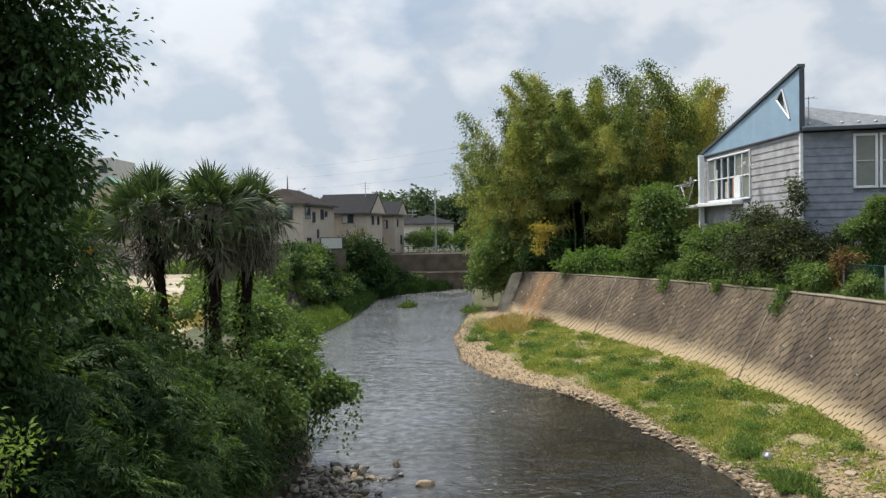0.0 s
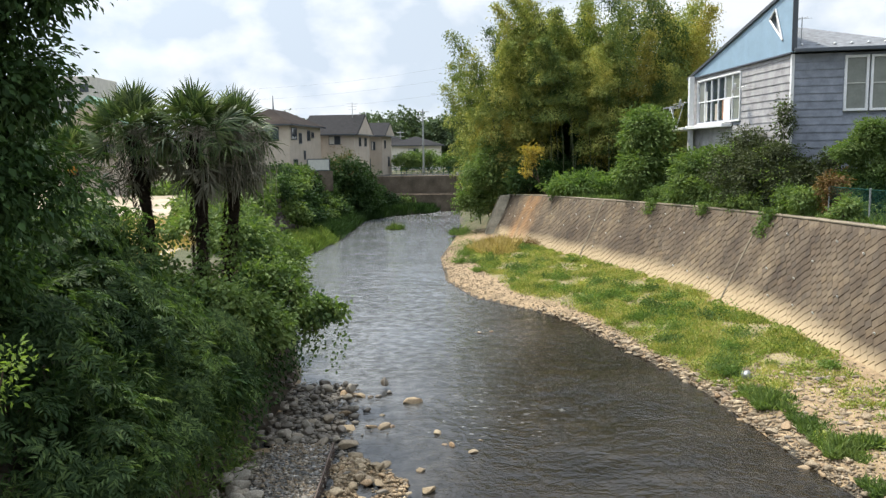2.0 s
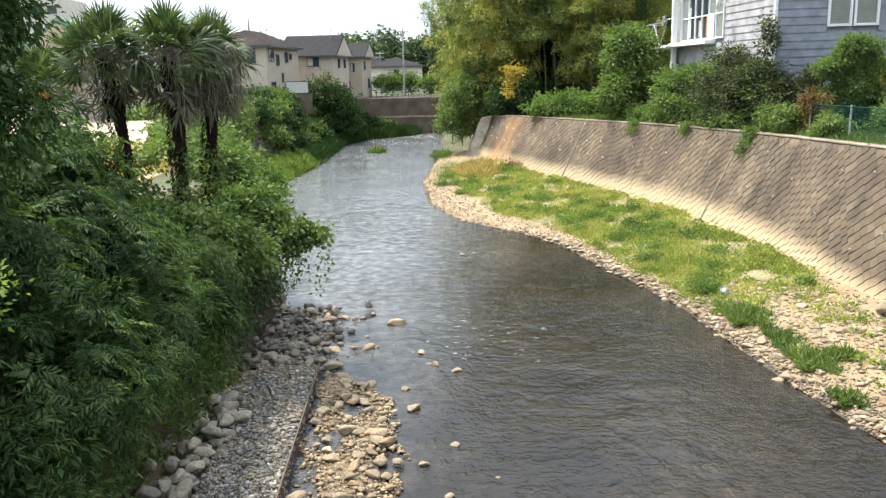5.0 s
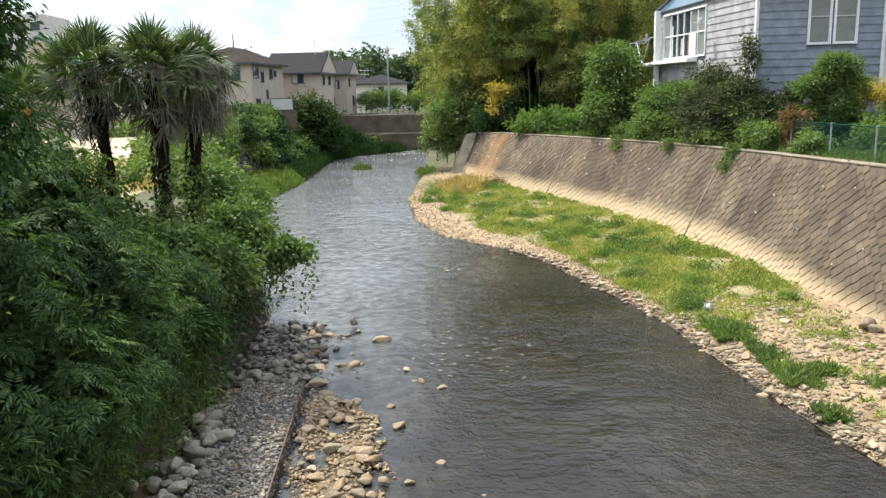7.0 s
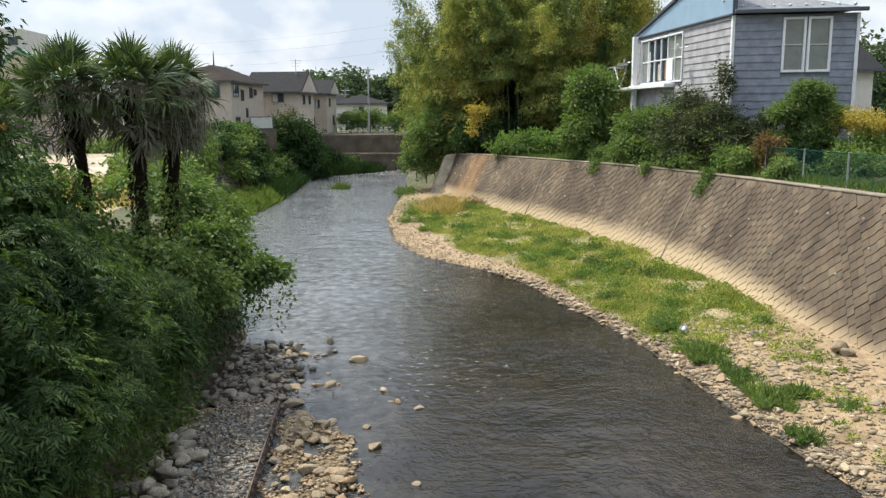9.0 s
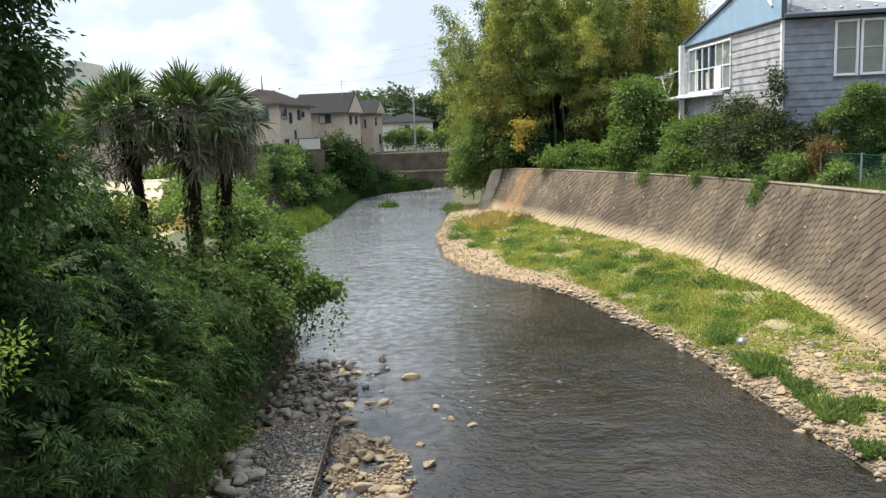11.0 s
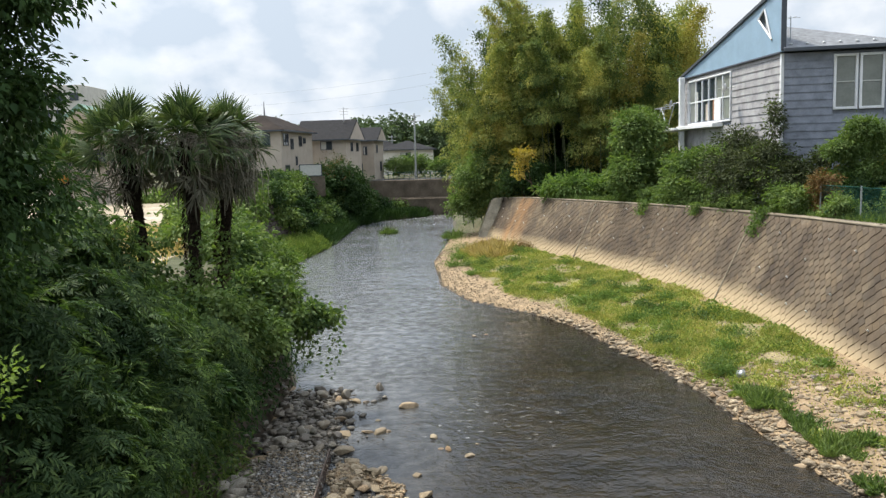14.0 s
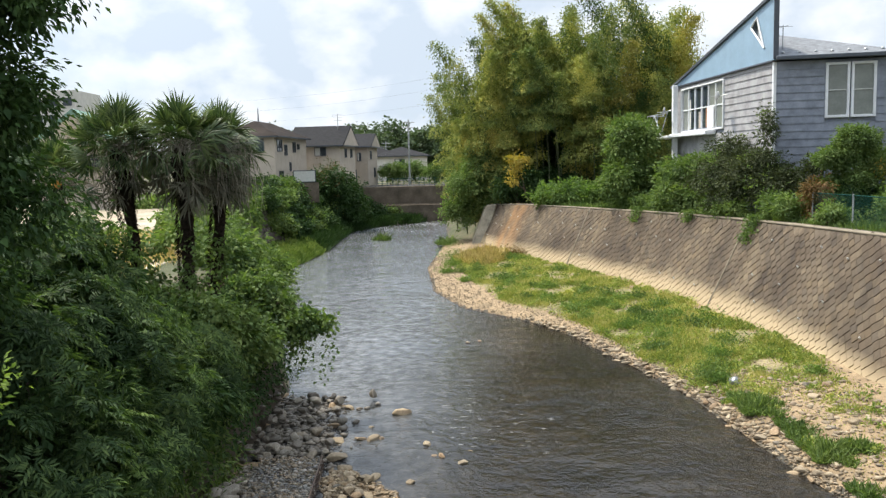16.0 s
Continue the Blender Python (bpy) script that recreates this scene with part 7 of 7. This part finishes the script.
# single stones in the water
for x_, y_, r_ in ((-1.09, 16.26, 0.17), (-0.57, 20.63, 0.24), (-1.49, 18.73, 0.14), (-1.2, 18.7, 0.18), (-1.02, 18.75, 0.12), (0.81, 17.01, 0.13), (0.07, 18.22, 0.13), (0.38, 17.42, 0.11), (0.2, 17.5, 0.08), (-0.14, 14.97, 0.19), (-1.96, 21.21, 0.17), (-2.2, 21.35, 0.15), (-2.43, 21.4, 0.2), (-1.7, 21.1, 0.11), (-1.99, 17.49, 0.28), (-1.74, 16.86, 0.17), (0.59, 13.34, 0.1), (0.04, 12.63, 0.12), (1.23, 12.08, 0.06), (0.42, 11.55, 0.1), (1.04, 17.72, 0.06), (1.65, 28.72, 0.13), (2.1, 28.9, 0.08), (-1.3, 19.6, 0.09), (-2.3, 19.7, 0.2), (-2.1, 18.6, 0.22), (-0.3, 16.0, 0.12)):
    lay("stone", STONES[int(RNG.integers(8))], x_, y_, r_, "wet stone breaking the river's surface", "stones in the water", 0.25, -0.02)
# stones along the bar's edge
for k in range(170):
    y_ = 10.5 + 23 * RNG.random() ** 1.4
    x_ = float(np.interp(y_, WY, WX)) + RNG.normal() * 0.12 + 0.12
    lay("stone", STONES[k % 8], x_, y_, RNG.uniform(0.06, 0.16), "pale river stone along the water's edge", "shore stones", 0.25)
for k in range(65):
    y_ = RNG.uniform(10.5, 22)
    x_ = float(np.interp(y_, WY, WX)) + 0.4 + RNG.random() * 3.2
    lay("stone", STONES[k % 8], x_, y_, 0.05 + 0.15 * RNG.random() ** 2, "half-buried stone on the gravel bar", "bar stones", 0.35)
for x_, y_, r_ in ((11.2, 18.4, 0.34), (11.25, 18.05, 0.22)):
    lay("boulder", STONES[2], x_, y_, r_, "smooth pale boulder at the foot of the wall", "bar stones", 0.2)
n = 8500
py = 10 + 45 * RNG.random(n) ** 1.2
pw, pr_ = np.interp(py, WY, WX), np.interp(py, RY, RX)
px = pw + np.where(RNG.random(n) < 0.7, RNG.random(n) ** 1.6 * np.where(py > 30, 2.2, 0.7), RNG.random(n) * (pr_ - pw))
tagged(new("bar_gravel", mesh_np("bar_gravel", *pebbles(np.stack([px, py, ground_z(px, py) + 0.01], 1), RNG.uniform(0.012, 0.05, n) * np.interp(py, [24, 32], [1.2, 1.0]), 0.55, True), M["gravel_stone"])), "loose brown gravel of the bar", "gravel", kind="stuff")
n = 1900
py = RNG.uniform(10, 22.5, n)
pw, pr_ = np.interp(py, WY, WX), np.interp(py, RY, RX)
px = pw + 0.1 + RNG.random(n) * (pr_ - pw) * np.interp(py, [10, 18, 22.5], [0.95, 0.85, 0.6])
tagged(new("bar_cobbles", mesh_np("bar_cobbles", *pebbles(np.stack([px, py, ground_z(px, py) + 0.01], 1), 0.02 + 0.085 * RNG.random(n) ** 2.5), M["stone"])), "pale cobbles strewn over the sandy end of the bar", "gravel", kind="stuff")
# plastic bag
bm = bmesh.new()
bmesh.ops.create_icosphere(bm, subdivisions=3, radius=0.2)
for v in bm.verts:
    v.co = v.co * (1 + 0.35 * noise.noise(v.co * 9)) * 1.0
    v.co.z *= 0.8
    v.co.x *= 0.7
pb = new("plastic_bag", bm_mesh("plastic_bag", bm, M["plastic"], True))
pb.matrix_basis = pose(8.45, 21.3, float(ground_z(8.45, 21.3)) + 0.1) @ Matrix.Scale(0.85, 4)
tagged(pb, "crumpled pale grey plastic bag on the gravel", "bag")

# ---- grass ----
def blades(P, h, w, lean=0.35):
    n_ = len(P)
    D = np.stack([RNG.normal(size=n_) * lean, RNG.normal(size=n_) * lean, np.ones(n_)], 1)
    return leaf_arrays(P, D, h * (0.6 + 0.7 * RNG.random(n_)), w, fold=0.3, flat=0.0)


def bar_density(x, y):
    w, r = np.interp(y, WY, WX), np.interp(y, RY, RX)
    f = (x - w) / np.maximum(r - w, 0.3)
    patch = 0.5 + 0.5 * np.sin(x * 1.3 + y * 0.5) * np.sin(y * 0.9 - x * 0.6) + 0.35 * np.sin(x * 3.3) * np.sin(y * 2.7)
    band = np.clip((f - np.interp(y, [12, 22, 30, 40], [0.15, 0.04, 0.11, 0.24])) * 16, 0, 1) * np.clip((np.interp(y, [12, 18, 22, 26, 50], [0.7, 0.85, 1.0, 1.06, 1.08]) - f) * 9, 0, 1)
    near = np.interp(y, [12, 17, 20.5, 24], [0.04, 0.1, 0.3, 1.0])
    return band * np.clip(patch * 1.1 + 0.15, 0.1, 1) * near


n = 170000
py = 10.5 + 43 * RNG.random(n) ** 1.25
pw, pr_ = np.interp(py, WY, WX), np.interp(py, RY, RX)
px = pw + RNG.random(n) * (pr_ - pw)
keep = RNG.random(n) < bar_density(px, py)
px, py = px[keep], py[keep]
P = np.stack([px, py, ground_z(px, py) - 0.02], 1)
tagged(new("grass", mesh_np("grass", *blades(P, 0.06 + 0.17 * bar_density(px, py) * (0.4 + RNG.random(len(px))), 0.03, 0.8), M["grass"])), "green grass and weeds covering the gravel bar", "grass", kind="stuff")
# low leafy weeds between the blades
nc = 2600
cy_ = 11.5 + 41 * RNG.random(nc) ** 1.2
cw_, cr_ = np.interp(cy_, WY, WX), np.interp(cy_, RY, RX)
cx_ = cw_ + RNG.random(nc) * (cr_ - cw_)
keep = RNG.random(nc) < bar_density(cx_, cy_) * 1.3
cx_, cy_ = cx_[keep], cy_[keep]
nc = len(cx_)
k = np.repeat(np.arange(nc), 44)
rr = (0.08 + 0.2 * RNG.random(nc) ** 1.5)[k]
d = RNG.normal(size=(len(k), 3))
d[:, 2] = np.abs(d[:, 2])
d = unit(d)
P = np.stack([cx_[k], cy_[k], ground_z(cx_, cy_)[k]], 1) + d * (rr * RNG.uniform(0.6, 1.0, len(k)))[:, None] * np.array([1.0, 1.0, 0.95])
tagged(new("bar_weeds", mesh_np("bar_weeds", *leaf_arrays(P, d + RNG.normal(size=d.shape) * 0.5, 0.05 + 0.07 * RNG.random(len(k)), 0.04, flat=0.7, face=d + np.array([0, 0, 0.4])), M["bar_leaf"])), "low leafy weeds tufted over the gravel bar", "weeds", kind="stuff")
# dry straw patch near the pier
n = 5000
a, r_ = RNG.random(n) * 2 * np.pi, np.sqrt(RNG.random(n))
P = np.stack([3.9 + np.cos(a) * r_ * (1.3 + 0.4 * np.sin(a * 5)), 50.0 + np.sin(a) * r_ * (2.6 + 0.6 * np.sin(a * 3)), np.zeros(n)], 1)
P[:, 2] = ground_z(P[:, 0], P[:, 1])
tagged(new("dry_grass", mesh_np("dry_grass", *blades(P, 0.3 + 0.5 * (0.5 + 0.5 * np.sin(P[:, 0] * 3) * np.sin(P[:, 1] * 2.2)), 0.04, 0.7), M["dry_grass"])), "patch of straw-coloured dry grass", "grass", kind="stuff")
# weeds
for x_, y_, r_, lm in ((8.2, 22.2, 0.55, "leaf_mid"), (7.6, 25.5, 0.35, "leaf_mid"), (5.6, 50.8, 0.8, "leaf_red"), (6.2, 49.8, 0.6, "leaf_red"), (2.0, 49.0, 0.6, "leaf_fresh"), (1.6, 46.0, 0.5, "leaf_fresh"), (3.2, 45.0, 0.45, "leaf_mid"), (4.5, 41.0, 0.4, "leaf_mid"), (6.0, 38, 0.45, "leaf_fresh"), (8.2, 27, 0.5, "leaf_fresh"), (9.0, 24, 0.4, "leaf_fresh"), (7.6, 29.0, 0.4, "leaf_fresh"), (2.3, 52.5, 0.9, "leaf_fresh"), (2.4, 60, 1.0, "leaf_mid"), (8.6, 30, 0.5, "leaf_mid"), (7.2, 33, 0.5, "leaf_fresh")):
    z_ = max(float(ground_z(x_, y_)), 0.0)
    P = np.stack([RNG.normal(size=700) * r_ * 0.6, RNG.normal(size=700) * r_ * 0.6, np.abs(RNG.normal(size=700)) * r_ * 0.36], 1)
    ob = thing("weed", x_, y_, z_, "leafy green weed growing in the gravel", "weed", "weeds on the bar")
    part("leaves", mesh_np("leaves", *leaf_arrays(P, RNG.normal(size=P.shape) + [0, 0, 0.8], 0.12, 0.032), M[lm]), ob)
for k in range(46):
    y_ = RNG.uniform(21, 50)
    w_, e_ = float(np.interp(y_, WY, WX)), float(np.interp(y_, RY, RX))
    x_, r_ = w_ + (0.2 + 0.68 * RNG.random()) * (e_ - w_), RNG.uniform(0.2, 0.5)
    P = np.stack([RNG.normal(size=320) * r_ * 0.6, RNG.normal(size=320) * r_ * 0.6, np.abs(RNG.normal(size=320)) * r_ * 0.4], 1)
    ob = thing("weed", x_, y_, float(ground_z(x_, y_)), "low leafy weed among the grass of the bar", "weed", "weeds on the bar")
    part("leaves", mesh_np("leaves", *leaf_arrays(P, RNG.normal(size=P.shape) + [0, 0, 0.6], 0.11, 0.05), M[("leaf_fresh", "leaf_fresh", "leaf_mid")[k % 3]]), ob)
# grassy clumps on the sandy end of the bar, and the islet
for x_, y_, rx_, ry_, h_, n_, lm in ((8.35, 19.5, 0.6, 1.0, 0.42, 2600, "leaf_mid"), (8.5, 17.6, 0.45, 0.7, 0.3, 1500, "leaf_mid"), (8.45, 16.2, 0.5, 0.75, 0.4, 2200, "leaf_mid"), (9.1, 16.2, 0.35, 0.4, 0.35, 900, "leaf_mid"), (8.25, 14.3, 0.35, 0.45, 0.3, 800, "leaf_mid"), (10.1, 18.4, 0.5, 0.4, 0.2, 500, "grass"), (9.6, 21.6, 0.8, 0.6, 0.2, 900, "grass"), (9.0, 20.4, 0.4, 0.4, 0.2, 400, "grass"), (10.4, 20.6, 0.4, 0.5, 0.2, 400, "grass"), (9.7, 15.2, 0.3, 0.4, 0.25, 400, "leaf_mid"), (-3.1, 69.6, 0.7, 1.0, 0.9, 500, "leaf_mid"), (2.2, 62.5, 0.9, 1.6, 0.8, 900, "leaf_mid")):
    z_ = max(float(ground_z(x_, y_)), 0.0)
    a, q = RNG.random(n_) * 2 * np.pi, np.sqrt(RNG.random(n_))
    P = np.stack([np.cos(a) * q * rx_ * (1 + 0.25 * np.sin(a * 3 + x_)), np.sin(a) * q * ry_ * (1 + 0.25 * np.sin(a * 4)), np.full(n_, -0.03)], 1)
    ob = thing("grass_clump", x_, y_, z_, "clump of long green grass growing among the stones", "grass", "grass clumps by the water")
    tagged(part("tuft", mesh_np("tuft", *blades(P, h_ * (1.1 - 0.6 * q) * (0.3 + 0.8 * RNG.random(n_)), 0.034 if y_ < 40 else 0.05, 0.95), M[lm]), ob), kind="stuff")
# verge grass on the far left bank, sandy-lot weeds, bank tops
n = 26000
py = RNG.uniform(41, 62, n)
px = np.interp(py, LY, LX) - RNG.random(n) ** 0.8 * np.interp(py, [41, 45, 58, 62], [1.2, 2.8, 2.6, 1.5]) + 0.25
P = np.stack([px, py, ground_z(px, py) - 0.03], 1)
tall = 0.35 + 0.4 * (0.5 + 0.5 * np.sin(px * 2.1 + py * 0.9) * np.sin(py * 1.3))
tagged(new("verge_grass", mesh_np("verge_grass", *blades(P, tall, 0.045, 0.6), M["verge"])), "tall fresh grass along the far bank", "grass", kind="stuff")
n = 22000
py = RNG.uniform(61, 91, n)
px = np.interp(py, LY, LX) - RNG.random(n) * np.interp(py, [61, 80, 85, 91], [2.0, 2.4, 4.5, 7.5]) + 0.25
P = np.stack([px, py, ground_z(px, py) - 0.03], 1)
tagged(new("reed_grass", mesh_np("reed_grass", *blades(P, 0.7, 0.06, 0.55), M["leaf_dark"])), "dark rank grass below the road wall", "grass", kind="stuff")
n = 6000
py = RNG.uniform(19.5, 34, n)
px = np.interp(py, LY, LX) - 3 - RNG.random(n) * 9
P = np.stack([px, py, ground_z(px, py)], 1)
keep = np.sin(px * 0.9 + py) * np.sin(py * 0.7) > 0.1
tagged(new("lot_grass", mesh_np("lot_grass", *blades(P[keep], 0.35, 0.04, 0.5), M["dry_grass"])), "dry yellow grass at the edge of the sandy lot", "grass", kind="stuff")
n = 8000
py = RNG.uniform(12, 52, n)
px = np.interp(py, RY, RX) + 2.1 + RNG.random(n) * 2.0
P = np.stack([px, py, ground_z(px, py)], 1)
tagged(new("bank_grass", mesh_np("bank_grass", *blades(P, 0.3, 0.035, 0.6), M["leaf_mid"])), "long grass on top of the river wall", "grass", kind="stuff")

# ---- wall blocks: diagonal courses, set last ----
def block_mesh(v):
    bm = bmesh.new()
    l, h, d, e = 0.286 + 0.002 * v, 0.2385, 0.013 + 0.003 * v, 0.006
    pts = [(-l / 2, -h / 2, -0.05), (l / 2, -h / 2, -0.05), (l / 2, h / 2, -0.05), (-l / 2, h / 2, -0.05), (-l / 2 + e * 0.5, -h / 2 + e * 0.4, d * 1.05), (l / 2 - e, -h / 2 + e * 0.4, d * 0.6), (l / 2 - e, h / 2 - e * 0.3, d * 0.62), (-l / 2 + e * 0.5, h / 2 - e * 0.3, d * 1.1), (0.03 * (v - 1), 0.02, d)]
    vs = [bm.verts.new(p) for p in pts]
    for i in range(4):
        bm.faces.new((vs[i], vs[(i + 1) % 4], vs[4 + (i + 1) % 4], vs[4 + i]))
        bm.faces.new((vs[4 + i], vs[4 + (i + 1) % 4], vs[8]))
    return bm_mesh("block", bm, M["block"])


WEEP = mesh_np("weep_pipe", *join([tube_arrays([(0, 0, -0.05), (0, 0, 0.09)], [0.026, 0.026], 8), tube_arrays([(0, 0, 0.09), (0, 0, 0.088)], [0.026, 0.012], 8)]), M["curtain"])
for r_, hh in enumerate((0.95, 1.75, 2.55, 3.3)):
    for s_ in np.arange(w_s0 + 4 + 0.8 * (r_ % 2), wall_len - 1, 1.6):
        if hh < slope_top(s_) - 0.3 and RNG.random() < 0.55:
            part("weep_pipe", WEEP, river_wall, "" if r_ else "short white drain pipe", wall_pose(s_ + RNG.normal() * 0.1, hh + RNG.normal() * 0.06) @ pose(0, 0, 0, -20))
for y_ in (31.0, 44.5):
    s_ = float(np.interp(y_, [p[1] for p in WALL_S], _ws))
    bm = bmesh.new()
    box(bm, -0.04, -0.2, -0.02, 0.04, slope_top(s_), 0.05, 0.01)
    part("joint", bm_mesh("joint", bm, M["concrete"]), river_wall, "raised construction joint", wall_pose(s_, 0))
BLK = [block_mesh(v) for v in range(4)]
BV = [(np.array([v.co[:] for v in b.vertices]), [list(p.vertices) for p in b.polygons]) for b in BLK]
TILT = radians(45)
shift = np.cumsum(np.where(RNG.random(520) < 0.5, 0.5, 0.0)) % 1 + RNG.normal(size=520) * 0.04
ca, sa = math.cos(TILT), math.sin(TILT)
singles, rest_v, rest_f = 0, [], []
for i in range(-180, 240):
    for j in range(-235, 245):
        u, v = (i + shift[j + 240]) * 0.304, j * 0.24
        s, h = u * ca - v * sa, u * sa + v * ca
        s = s + w_s0 + 30
        if not (w_s0 + 0.2 < s < wall_len - 0.1) or h < -0.25 or h > slope_top(s) - 0.08:
            continue
        k = int(RNG.integers(4))
        m = wall_pose(s, h) @ Matrix.Rotation(TILT + RNG.normal() * 0.012, 4, "Z") @ Matrix.Translation((0, 0, RNG.normal() * 0.003))
        y_ = wall_at(s)[1]
        if 17.5 < y_ < 24.2 and singles < 300:
            part("block", BLK[k], river_wall, at=m)
            singles += 1
        else:
            base = len(rest_v)
            rest_v += [m @ Vector(p) for p in BV[k][0]]
            rest_f += [[a + base for a in f] for f in BV[k][1]]
me = bpy.data.meshes.new("blocks")
me.from_pydata(rest_v, [], rest_f)
me.materials.append(M["block"])
tagged(part("blocks", me, river_wall), kind="stuff")
